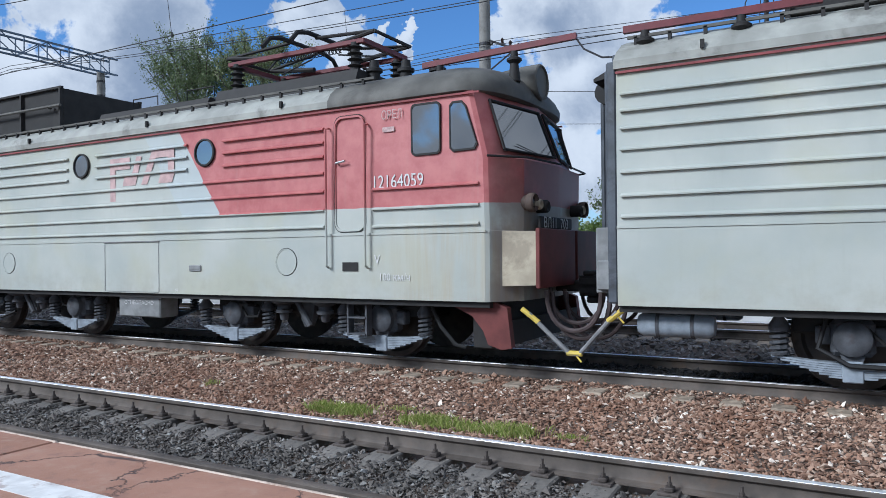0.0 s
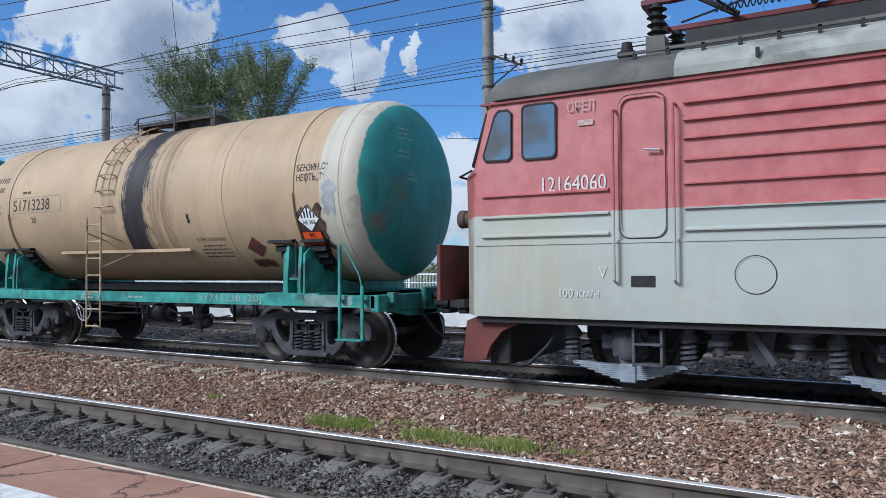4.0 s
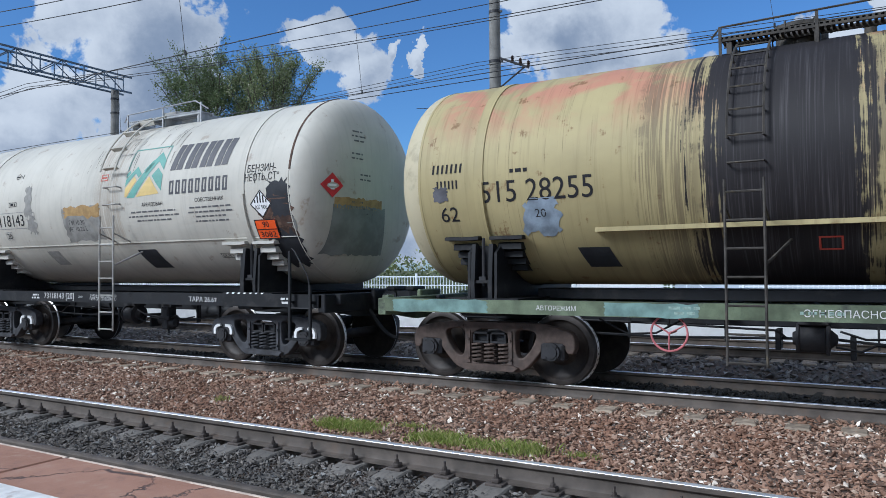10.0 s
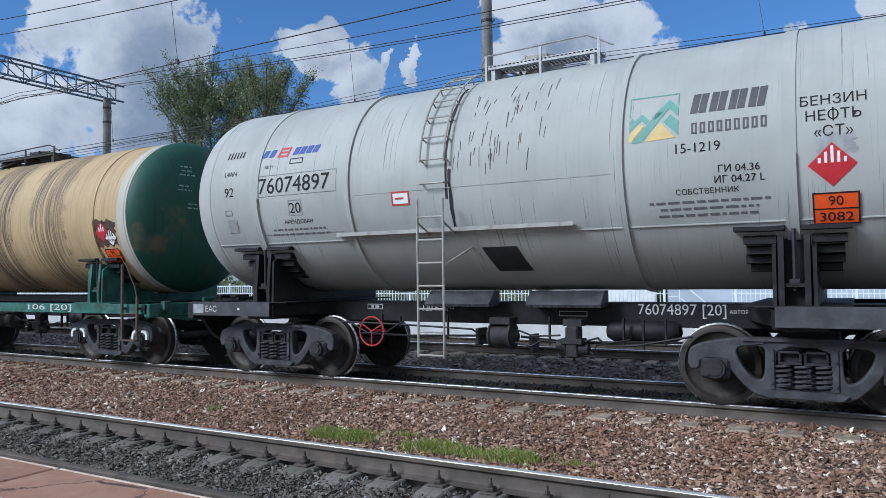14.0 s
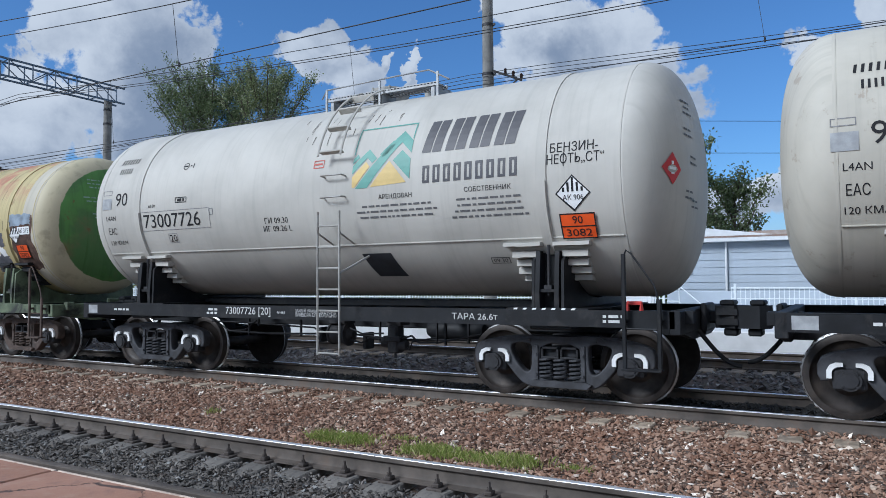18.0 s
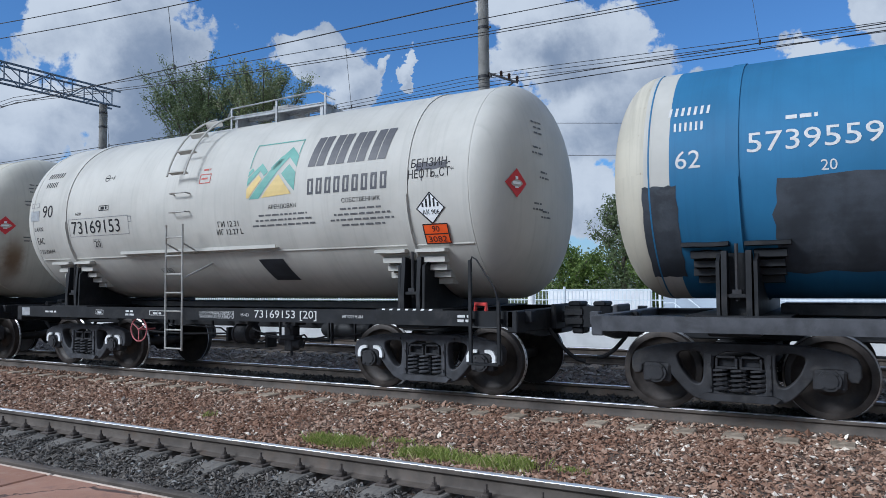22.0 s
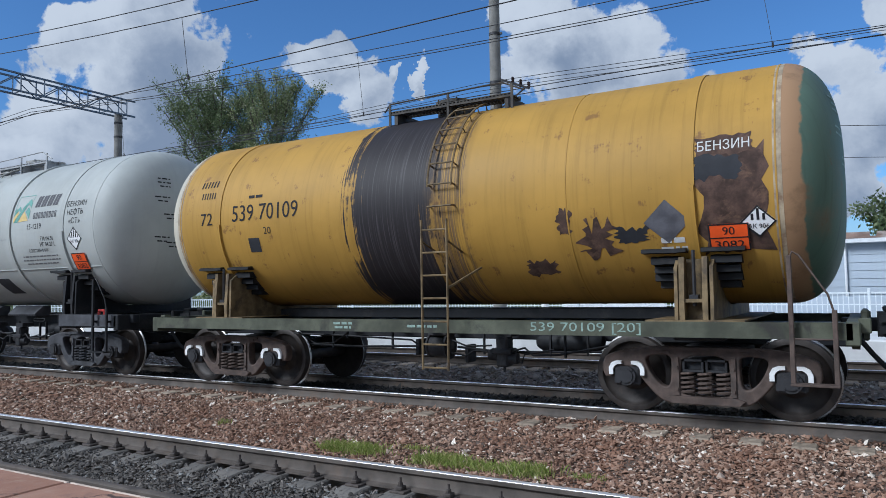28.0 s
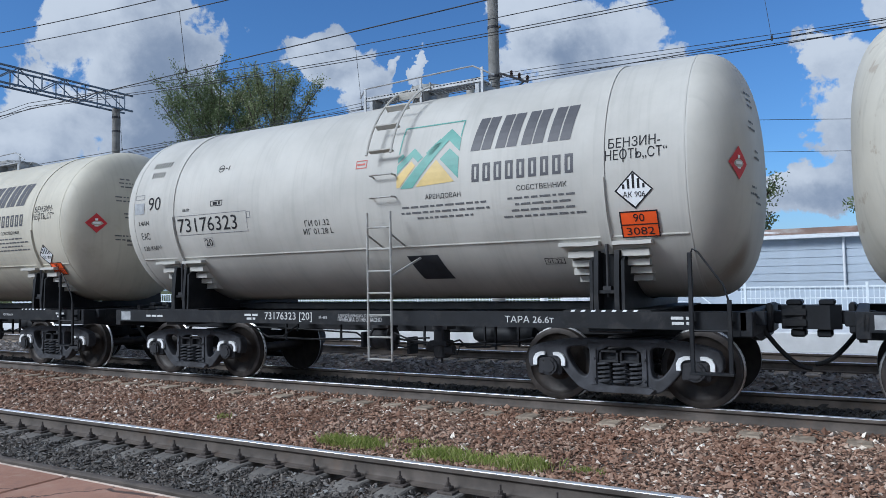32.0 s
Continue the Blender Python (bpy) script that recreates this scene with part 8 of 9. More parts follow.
SECTION_X = (47.06, 30.64, 14.22)
BUS1 = ((-7.55, -5.4, 4.17, 4.17, -1.37), (5.56, 8.01, 4.36, 4.44, -0.59))
engine_a = engine_section(SECTION_X[0], False, (1.89, -1.39), (1.68, -1.29, -4.15, -7.08), 3.0, False, -5.8, BUS1, "12164059")
engine_b = engine_section(SECTION_X[1], False, (1.89, -1.39), (1.68, -1.29, -4.15, -7.08), 3.0, False, -5.8, BUS1, "12164059")
engine_c = engine_section(SECTION_X[2], True, (1.89, -1.39), (1.68, -1.29, -4.15, -7.08), 3.6, True, -5.8, ((-8.11, -7.06, 4.36, 4.36, 0.59), (-6.51, -2.79, 4.42, 4.46, 1.12)), "12164060")
for k, (u, v, wd, ht) in enumerate(((-6.32, 2.855, 0.36, 0.07), (-5.98, 2.865, 0.26, 0.045), (-5.70, 2.875, 0.22, 0.06))):
    wall_shape(engine_b, "soot_smear", [[(-wd / 2, -ht / 2), (wd / 2 - 0.03, -ht / 2 + 0.01), (wd / 2, ht / 2), (-wd / 2 + 0.04, ht / 2 - 0.006)]], u, v, SMEAR, -1, 1.571, "dark rubbed smear on the side")
jumper_hoses(engine_b, 7.60, 8.72, True)
jumper_hoses(engine_b, -8.72, -7.70, False)
ENGINES = [(engine_a, SECTION_X[0], 0), (engine_b, SECTION_X[1], 0), (engine_c, SECTION_X[2], 180)]

# ---------------------------------------------------------------- painted marks on the wagons
PBLACK = surface("black_patch_paint", (0.024, 0.026, 0.032), 0.7, vary=0.3, scale=3, stain=(0.045, 0.048, 0.055), stain_amount=0.4)
PGREY = surface("grey_patch_paint", (0.10, 0.10, 0.115), 0.7, vary=0.3, scale=4)
PBLUE = surface("blue_grey_patch_paint", (0.22, 0.27, 0.33), 0.6, vary=0.35, scale=4)
PRED = surface("red_patch_paint", (0.30, 0.030, 0.026), 0.5, vary=0.25, scale=3, stain=(0.20, 0.035, 0.03), stain_amount=0.5)
PBROWN = surface("rusty_scraped_patch", (0.075, 0.045, 0.035), 0.8, vary=0.5, scale=6, stain=(0.24, 0.14, 0.09), stain_amount=0.5)
PSILVER = surface("grey_label_plate", (0.36, 0.37, 0.38), 0.4, metal=0.2, vary=0.2, scale=6)
PALETXT = surface("faded_pale_green_lettering", (0.24, 0.33, 0.29), 0.6, vary=0.3, scale=20)
LOGOR = surface("logo_red", (0.50, 0.03, 0.05), 0.5, vary=0.08)
REDLINE = surface("thin_red_paint", (0.42, 0.07, 0.05), 0.5, vary=0.15)
PDUST = surface("dull_grey_patch_paint", (0.24, 0.235, 0.22), 0.65, vary=0.25, scale=5, stain=(0.30, 0.28, 0.24), stain_amount=0.5)
POCHRE = surface("ochre_patch_paint", (0.36, 0.235, 0.10), 0.65, vary=0.25, scale=6)
PSLATE = surface("slate_grey_patch_paint", (0.19, 0.20, 0.195), 0.6, vary=0.2, scale=3, stain=(0.13, 0.13, 0.12), stain_amount=0.5)
PTEAL = surface("pale_green_patch_paint", (0.15, 0.24, 0.22), 0.6, vary=0.3, scale=4)


def blocks(key, cells):
    """Plain slanted blocks; a hollow cell is four narrow bars."""
    quads = []
    for x, y, w, h, slant, hollow in cells:
        p = lambda u, v: (x + u * w + slant * v * h, y + v * h)
        if not hollow:
            quads.append([p(-0.5, -0.5), p(0.5, -0.5), p(0.5, 0.5), p(-0.5, 0.5)])
        else:
            a, b = hollow / w, hollow / h
            quads += [[p(-0.5, -0.5), p(0.5, -0.5), p(0.5, -0.5 + b), p(-0.5, -0.5 + b)], [p(-0.5, 0.5 - b), p(0.5, 0.5 - b), p(0.5, 0.5), p(-0.5, 0.5)],
                      [p(-0.5, -0.5 + b), p(-0.5 + a, -0.5 + b), p(-0.5 + a, 0.5 - b), p(-0.5, 0.5 - b)], [p(0.5 - a, -0.5 + b), p(0.5, -0.5 + b), p(0.5, 0.5 - b), p(0.5 - a, 0.5 - b)]]
    return flat(("blocks", key), quads, 0.11)


def row_of(n, width, height, slant=0.0, hollow=0.0, y=0.0, fill=0.78, x=0.0):
    step = width / n
    return [(x - width / 2 + (i + 0.5) * step, y, step * fill, height, slant, hollow) for i in range(n)]


def firm_mark(w, x0, x1, phi_a, phi_b, big, small):
    """The leasing firm's two rows of blocks, dark and slanted above, thin below."""
    cx, wd = (x0 + x1) / 2, x1 - x0
    for bx, by, bw, bh, sl, ho in row_of(4, wd, big, 0.16, fill=0.82):
        s = bw * 0.465
        cells = [(-bw / 2 + s / 2, 0, s, bh, sl, 0), (bw / 2 - s / 2, 0, s, bh, sl, 0)]
        on_tank(w, "firm_mark", blocks(("ural", round(bw, 3), big), cells), LOGOG, cx + bx, phi_a, label="dark slanted block of the leasing firm's mark")
    for bx, by, bw, bh, sl, ho in row_of(9, wd, small, 0.0, fill=0.66):
        on_tank(w, "firm_mark", blocks(("log", round(bw, 3), small), [(0, 0, bw, small, 0, small * 0.15)]), LOGOG, cx + bx, phi_b, label="thin dark block of the leasing firm's mark")


def mountain_logo(w, x0, x1, top, low):
    wd, ht = x1 - x0, math.radians(top - low) * w["radius"]
    cx, cp = (x0 + x1) / 2, (top + low) / 2
    q = lambda pts: [((u - 0.5) * wd, (v - 0.5) * ht) for u, v in pts]
    teal = [q(p) for p in ([(0.06, 0.0), (0.27, 0.0), (0.81, 0.66), (1.0, 0.47), (1.0, 0.67), (0.81, 0.86)], [(0.46, 0.50), (0.53, 0.43), (0.71, 0.63), (0.66, 0.71)],
                           [(0.70, 0.38), (1.0, 0.08), (1.0, 0.38), (0.84, 0.53)], [(0.0, 0.22), (0.25, 0.46), (0.34, 0.37), (0.42, 0.44), (0.26, 0.60), (0.0, 0.35)], [(0.0, 0.38), (0.11, 0.48), (0.07, 0.53), (0.0, 0.47)])]
    lines = [q(p) for p in ([(0.0, 0.975), (1.0, 0.975), (1.0, 1.0), (0.0, 1.0)], [(0.0, 0.52), (0.02, 0.54), (0.02, 0.975), (0.0, 0.975)], [(0.98, 0.71), (1.0, 0.69), (1.0, 0.975), (0.98, 0.975)])]
    yellow = [q(p) for p in ([(0.0, 0.02), (0.05, 0.02), (0.30, 0.32), (0.23, 0.40), (0.0, 0.18)], [(0.32, 0.01), (0.94, 0.04), (0.64, 0.38)])]
    on_tank(w, "logo", flat(("mteal", wd, ht), teal + lines), TEAL, cx, cp, 0.004, "teal mountain emblem in a thin frame")
    on_tank(w, "logo", flat(("myel", wd, ht), yellow), LOGOY, cx, cp, 0.004, "yellow hill of the emblem")


def operator_mark(w, x, phi, mat):
    """The railway's mark as two short rows of plain bars."""
    on_tank(w, "operator_mark", blocks("rail", row_of(7, 0.50, 0.125, 0.1, 0.0, 0.11, 0.42) + row_of(6, 0.36, 0.115, 0.0, 0.0, -0.11, 0.42)), mat, x, phi)


def left_column(w, x, phi, code, mat=None, speed=True):
    mat = mat or BLACKTXT
    operator_mark(w, x - 0.02, phi + 24, mat)
    letters(w, code, 0.25, x + 0.05, phi, mat)
    on_tank(w, "data_plate", rect(0.26, 0.20), PSILVER, x - 0.35, phi - 2.5, 0.006, "grey metal data plate")
    on_tank(w, "data_plate", frame_line(0.24, 0.09, 0.01), GREYTXT, x - 0.36, phi + 5)
    letters(w, "L4AN", 0.085, x - 0.24, phi - 12, mat)
    letters(w, "ЕАС", 0.125, x - 0.24, phi - 20.5, mat, 0.22)
    if speed:
        letters(w, "120 КМ/Ч", 0.085, x - 0.14, phi - 28.5, mat, 0.46)


def number_block(w, x, phi, number, mat=None, box=True, twenty=-11.5, width=1.40, height=0.25):
    mat = mat or BLACKTXT
    letters(w, number.replace(" ", ""), height, x, phi, mat, width)
    if box:
        on_tank(w, "number_frame", frame_line(1.72, 0.34, 0.008), GREYTXT, x + 0.08, phi)
        on_tank(w, "number_frame", frame_line(0.09, 0.11, 0.012), GREYTXT, x + 0.98, phi + 3.5)
        on_tank(w, "number_frame", frame_line(0.22, 0.17, 0.007), GREYTXT, x - 0.03, phi + twenty)
    letters(w, "20", 0.13, x - 0.03, phi + twenty, mat)
    letters(w, "66.0т", 0.06, x - 0.48, phi + 9.5, mat)
    on_tank(w, "number_frame", frame_line(0.28, 0.095, 0.012), mat, x + 0.26, phi + 12)
    on_tank(w, "serial_bars", bars(0.24, 1, 3, 0.05), mat, x + 0.26, phi + 12)


def small_print(w, x, phi, title, rows, seed, width=1.0, mat=None):
    """A heading with rows of illegible small print under it."""
    mat = mat or BLACKTXT
    k = math.degrees(0.09 / w["radius"])
    letters(w, title, 0.066, x, phi + k * (rows + 0.5) / 2, mat)
    on_tank(w, "small_print", bars(width, rows, seed, 0.027, 0.080), SMALLTXT if mat is BLACKTXT else mat, x, phi - k * 0.5)


def tank_details(w, n):
    """Test mark in a ring, faint seams and small plates on the plain part of the tank."""
    ring = [[(0.07 * math.cos(2 * math.pi * (a + d) / 12) * k, 0.07 * math.sin(2 * math.pi * (a + d) / 12) * k) for d, k in ((0, 1), (1, 1), (1, 0.82), (0, 0.82))] for a in range(12)]
    on_tank(w, "test_mark", flat("test_ring", ring + [[(-0.045, -0.012), (0.045, -0.012), (0.045, 0.012), (-0.045, 0.012)], [(0.10, -0.01), (0.14, -0.01), (0.14, 0.01), (0.10, 0.01)], [(0.17, -0.045), (0.19, -0.045), (0.19, 0.045), (0.17, 0.045)]]), BLACKTXT, -2.75, 24.0)


def slanted_square(w, x, phi, s=0.52):
    h = s * 0.92
    on_tank(w, "black_square", blocks(("sq", s), [(0, 0, s, h, -0.22, 0)]), PBLACK, x, phi, label="black painted test square")


def on_head(w, name, me, mat, y, z, front=True, label=""):
    """Lays a flat mark on the bulging end of the tank, seen square on."""
    r, half = w["radius"], 4.90 if w["radius"] == 1.6 else 4.82
    key = ("head", me.name, y, z, r, w["bulge"])
    if key not in MESHES:
        out = me.copy()
        for v in out.vertices:
            yy, zz = v.co.x + y, v.co.y + z
            c = min(1.0, math.hypot(yy, zz) / r) ** (1 / 0.62)
            v.co = (half + w["bulge"] * math.sqrt(max(0.0, 1 - c * c)) + 0.006 + 0.03 * c ** 4, yy, zz)
        MESHES[key] = out
    return show(name, MESHES[key], mat, w, pose(0, 0, w["axis"]), label)


def brushed(nx, ny, seed, cell=0.057):
    """A brushed paint field of small cells with an uneven edge, fit to lie on a bulging end."""
    rng = random.Random(seed)
    top = [rng.uniform(-0.4, 0.4) * cell for _ in range(nx + 1)]
    low = [rng.uniform(-0.4, 0.4) * cell for _ in range(nx + 1)]
    at = lambda i, j: ((i - nx / 2) * cell, (j - ny / 2) * cell + (top[i] if j == ny else low[i] if j == 0 else 0.0))
    return flat(("brushed", nx, ny, seed), [[at(i, j), at(i + 1, j), at(i + 1, j + 1), at(i, j + 1)] for i in range(nx) for j in range(ny)])


def head_print(w, mat, seed, n=5):
    rng = random.Random(seed)
    spots = ((-0.52, 0.84, 3), (-0.60, 0.50, 2), (-0.42, 0.16, 2), (-0.62, -0.30, 2), (-0.36, -0.40, 2), (-0.56, -0.72, 2))
    for y, z, rows in spots[:n]:
        on_head(w, "small_print", bars(0.36, rows, seed % 7 + rows, 0.026, 0.08), mat, y, z)


def frame_text(w, text, x, height=0.10, mat=None, width=None, z=1.058):
    me = text_mesh(text, height, width)
    z = 1.03 if w["radius"] == 1.5 else z
    show("stencil_letters", me, mat or WHITETXT, w, pose(x, -1.503, z, 90, 0, 0))


def frame_bars(w, x, width, rows=2, seed=1, mat=None):
    show("small_print", bars(width, rows, seed, 0.034, 0.06), mat or WHITETXT, w, pose(x, -1.503, 1.03 if w["radius"] == 1.5 else 1.058, 90, 0, 0))


def frame_boards(w, spots, mat):
    for x, wd in spots:
        show("paint_patch", ragged(wd, 0.165, int(wd * 100) + int(abs(x) * 10), 0.10) if mat is PTEAL else rect(wd, 0.15), mat, w, pose(x, -1.502, 1.03 if w["radius"] == 1.5 else 1.058, 90, 0, 0))


def ural_a(n, number, gi, dia=(4.23, -23.0), plate=(4.43, -34.5), amber=False, mat=None, test="09.30"):
    w = WAGONS[n]
    left_column(w, -4.45, 4.0, "90", mat)
    number_block(w, -2.95, -9.0, number, mat, width=1.40)
    letters(w, "ГИ %s\nИГ %s L" % gi, 0.095, 0.45, -15.4, mat or BLACKTXT)
    mountain_logo(w, 0.88, 1.87, 35.2, 0.0)
    firm_mark(w, 2.10, 3.60, 25.0, 4.2, 0.53, 0.245)
    small_print(w, 1.62, -11.0, "АРЕНДОВАН", 3, n, 1.40, mat)
    small_print(w, 3.12, -12.0, "СОБСТВЕННИК", 4, n + 30, 1.25, mat)
    letters(w, "БЕНЗИН-", 0.125, 4.29, 11.0, BLACKTXT, 0.62)
    letters(w, "НЕФТЬ„СТ“", 0.125, 4.30, 5.2, BLACKTXT, 0.72)
    danger_diamond(w, *dia)
    hazard_plate(w, *plate, AMBER if amber else None)
    slanted_square(w, 1.17, -44.8)
    if n not in (9, 19):
        tint = {3: GREYTXT, 6: BROWNTXT}.get(n, REDLINE)
        on_tank(w, "red_label", frame_line(0.26, 0.17, 0.014), tint, -0.11, 15.5)
        on_tank(w, "small_print", bars(0.18, 1, 2, 0.03), tint, -0.11, 15.5)
        on_tank(w, "small_print", bars(0.2, 1, 5, 0.035), tint, -0.11, 21.5)
    letters(w, test, 0.07, -1.44 if n != 3 else 2.82, -43, BLACKTXT)
    on_tank(w, "number_frame", frame_line(0.28, 0.11, 0.01), BLACKTXT, -1.44 if n != 3 else 2.82, -43)
    tank_details(w, n)
    ural_ends(w, n)
    frame_text(w, "ЗАКРОЙ КРЫШКУ СЛИВНОГО", 0.12, 0.042, z=1.095, width=0.80)
    frame_text(w, "ПРИБОРА", -0.13, 0.05, z=1.025, width=0.30)
    frame_text(w, "ОГНЕОПАСНО", 0.28, 0.075, z=1.030, width=0.48)
    frame_text(w, "М-483", 0.76, 0.048)
    frame_text(w, number.replace(" ", "") + " [20]", 1.60, 0.125, width=1.26)
    frame_text(w, "АВТОРЕЖИМ", 2.90, 0.042)
    for x, wd in ((-2.90, 0.22), (-1.32, 0.40)):
        show("number_frame", frame_line(wd, 0.085, 0.010), WHITETXT, w, pose(x, -1.503, 1.065, 90, 0, 0))
        frame_bars(w, x, wd * 0.75, 1, n)


def ural_ends(w, n):
    head_print(w, SMALLTXT, n)
    on_head(w, "danger_label", diamond(0.20), LABELR, -1.15, -0.02, label="red diamond danger sticker")
    on_head(w, "label_stripes", blocks("hd", [(0, 0.0, 0.14, 0.035, 0, 0), (0, -0.06, 0.07, 0.02, 0, 0), (0, 0.07, 0.05, 0.04, 0, 0)]), LABELW, -1.152, -0.02)
    frame_boards(w, ((-5.22, 0.26),), PSILVER)
    frame_bars(w, -4.4, 0.5, 1, n)
    frame_bars(w, -2.05, 0.30, 2, n + 3)
    frame_bars(w, 4.75, 0.30, 2, n + 5)
    # striped danger edge on the saddle plate
    for i in range(7):
        show("danger_stripe", blocks("stripe", [(0, 0, 0.05, 0.022, 0.8, 0)]), LABELW, w, pose(3.45 + i * 0.13, -1.505, 1.170, 90, 0, 0))


def ural_b(n, number, gi, amber=False):
    w = WAGONS[n]
    left_column(w, -4.36, 5.6, "90")
    number_block(w, -3.0, -10.0, number, width=1.26 if n == 5 else 1.42)
    letters(w, "ГИ %s\nИГ %s L" % gi, 0.095, -0.61, -16.6, BLACKTXT)
    mountain_logo(w, 0.90, 1.90, 34.6, -0.6)
    firm_mark(w, 2.08, 3.56, 24.2, 3.8, 0.52, 0.245)
    small_print(w, 1.65, -11.5, "АРЕНДОВАН", 3, n, 1.40)
    small_print(w, 3.10, -12.5, "СОБСТВЕННИК", 4, n + 30, 1.2)
    letters(w, "БЕНЗИН-", 0.125, 4.29, 10.5, BLACKTXT, 0.62)
    letters(w, "НЕФТЬ„СТ“", 0.125, 4.31, 4.9, BLACKTXT, 0.74)
    danger_diamond(w, 4.27, -10.5)
    hazard_plate(w, 4.30, -25.5, AMBER if amber else None, 0.46, 0.34)
    slanted_square(w, 1.17, -45)
    tank_details(w, n)
    on_tank(w, "red_label", frame_line(0.20, 0.13, 0.014), REDLINE, 0.25, 15)
    on_tank(w, "small_print", bars(0.16, 1, 2, 0.03), REDLINE, 0.25, 15)
    letters(w, "01.32" if n == 20 else "09.30", 0.07, 3.1, -43, BLACKTXT)
    on_tank(w, "number_frame", frame_line(0.28, 0.11, 0.01), BLACKTXT, 3.1, -43)
    ural_ends(w, n)
    frame_text(w, number.replace(" ", "") + " [20]", -1.26, 0.12, width=0.98)
    frame_text(w, "ЗАКРОЙ КРЫШКУ СЛИВНОГО", 0.14, 0.042, z=1.095, width=0.80)
    frame_text(w, "ПРИБОРА ОГНЕОПАСНО", 0.14, 0.06, z=1.03, width=0.80)
    frame_text(w, "ТАРА 26.6т", 2.85, 0.085, width=0.68)
    frame_text(w, "М-483", -0.55, 0.045)


def rm_marks(n, number):
    w = WAGONS[n]
    on_tank(w, "operator_mark", blocks("rail1", row_of(6, 0.40, 0.12, 0.1, 0.0, 0.0, 0.42)), BLACKTXT, -4.39, 24)
    letters(w, "L4AN", 0.085, -4.42, 12.0, BLACKTXT)
    letters(w, "92", 0.155, -4.43, 1.0, BLACKTXT)
    on_tank(w, "data_plate", rect(0.22, 0.22), PSILVER, -4.42, -19, 0.006, "grey metal data plate")
    on_tank(w, "data_plate", frame_line(0.15, 0.09, 0.01), GREYTXT, -4.46, -11)
    for dx in (-0.48, -0.33, 0.16, 0.29, 0.42, 0.55):
        on_tank(w, "builder_mark", blocks("bm", [(0, 0, 0.105, 0.13, 0.35, 0)]), LOGOB, -3.24 + dx, 22.2, label="blue slanted block of the builder's mark")
    on_tank(w, "builder_mark", blocks("bo", [(-0.09, 0, 0.22, 0.17, 0.3, 0.035), (-0.09, 0, 0.14, 0.03, 0.3, 0)]), LOGOR, -3.24, 22.2, label="red ring of the builder's mark")
    letters(w, number.replace(" ", ""), 0.26, -3.07 if n == 7 else -3.17, 2.8, BLACKTXT, 1.42 if n == 7 else 1.18)
    on_tank(w, "number_frame", frame_line(1.62, 0.34, 0.008), GREYTXT, -3.04, 2.8)
    letters(w, "20", 0.17, -3.05, -10.6, BLACKTXT)
    on_tank(w, "number_frame", frame_line(0.26, 0.24, 0.008), GREYTXT, -3.05, -10.6)
    letters(w, "68.1т", 0.06, -3.6, 14.0, BLACKTXT)
    on_tank(w, "number_frame", frame_line(0.26, 0.09, 0.012), BLACKTXT, -3.05, 16)
    small_print(w, -3.02, -22.5, "АРЕНДОВАН", 2, n, 1.5)
    mountain_logo(w, 2.14, 2.71, 27, 5.6)
    firm_mark(w, 2.84, 3.66, 20.5, 9.5, 0.25, 0.13)
    letters(w, "15-1219", 0.115, 2.92, 1.5, BLACKTXT)
    letters(w, "ГИ 04.36\nИГ 04.27 L", 0.085, 3.35, -10.0, BLACKTXT)
    small_print(w, 3.0, -22.0, "СОБСТВЕННИК", 3, n + 30, 1.5)
    for k, line in enumerate(("БЕНЗИН", "НЕФТЬ", "«СТ»")):
        letters(w, line, 0.115, 4.28, 15.5 - 6.2 * k, BLACKTXT)
    danger_diamond(w, 4.26, -9.7, red=n in (7, 15))
    hazard_plate(w, 4.28, -26.5, None, 0.44, 0.36)
    slanted_square(w, 0.32 if n == 7 else 1.20, -46.8)
    rx, rp = (-1.11, -10.0) if n == 7 else (0.95, -9.0)
    on_tank(w, "red_label", rect(0.28, 0.18), LABELW, rx, rp, 0.0035)
    on_tank(w, "red_label", frame_line(0.30, 0.20, 0.026), REDLINE, rx, rp)
    on_tank(w, "small_print", bars(0.18, 1, 2, 0.03), REDLINE, rx, rp)
    on_tank(w, "seam_line", rect(3.8, 0.009), PSILVER, 0.0, -6.5, 0.0025, "faint weld along the tank")
    on_tank(w, "seam_line", rect(1.6, 0.010), GREYTXT, -3.0, -25.5, 0.0025, "faint weld along the tank")
    head_print(w, BLACKTXT, n)
    frame_boards(w, ((-5.25, 0.24),), PSILVER)
    frame_text(w, "ЕАС", -4.95, 0.10)
    frame_bars(w, -4.3, 0.14, 1, n)
    inner = lambda me, x, z=1.05: show("stencil_letters", me, WHITETXT, w, pose(x, -0.304, z, 90, 0, 0))
    inner(text_mesh("120 КМ/Ч", 0.10), -1.25, 1.06)
    inner(text_mesh(number.replace(" ", "") + " [20]", 0.15, 1.12), 2.43)
    inner(text_mesh("АВТОРЕЖИМ", 0.05), 3.25)
    show("number_frame", frame_line(0.30, 0.085, 0.010), WHITETXT, w, pose(-2.45, -0.304, 1.07, 90, 0, 0))
    show("small_print", bars(0.22, 1, n, 0.035), WHITETXT, w, pose(-2.45, -0.304, 1.07, 90, 0, 0))
    show("number_frame", frame_line(0.42, 0.075, 0.010), WHITETXT, w, pose(0.95, -0.304, 1.0, 90, 0, 0))
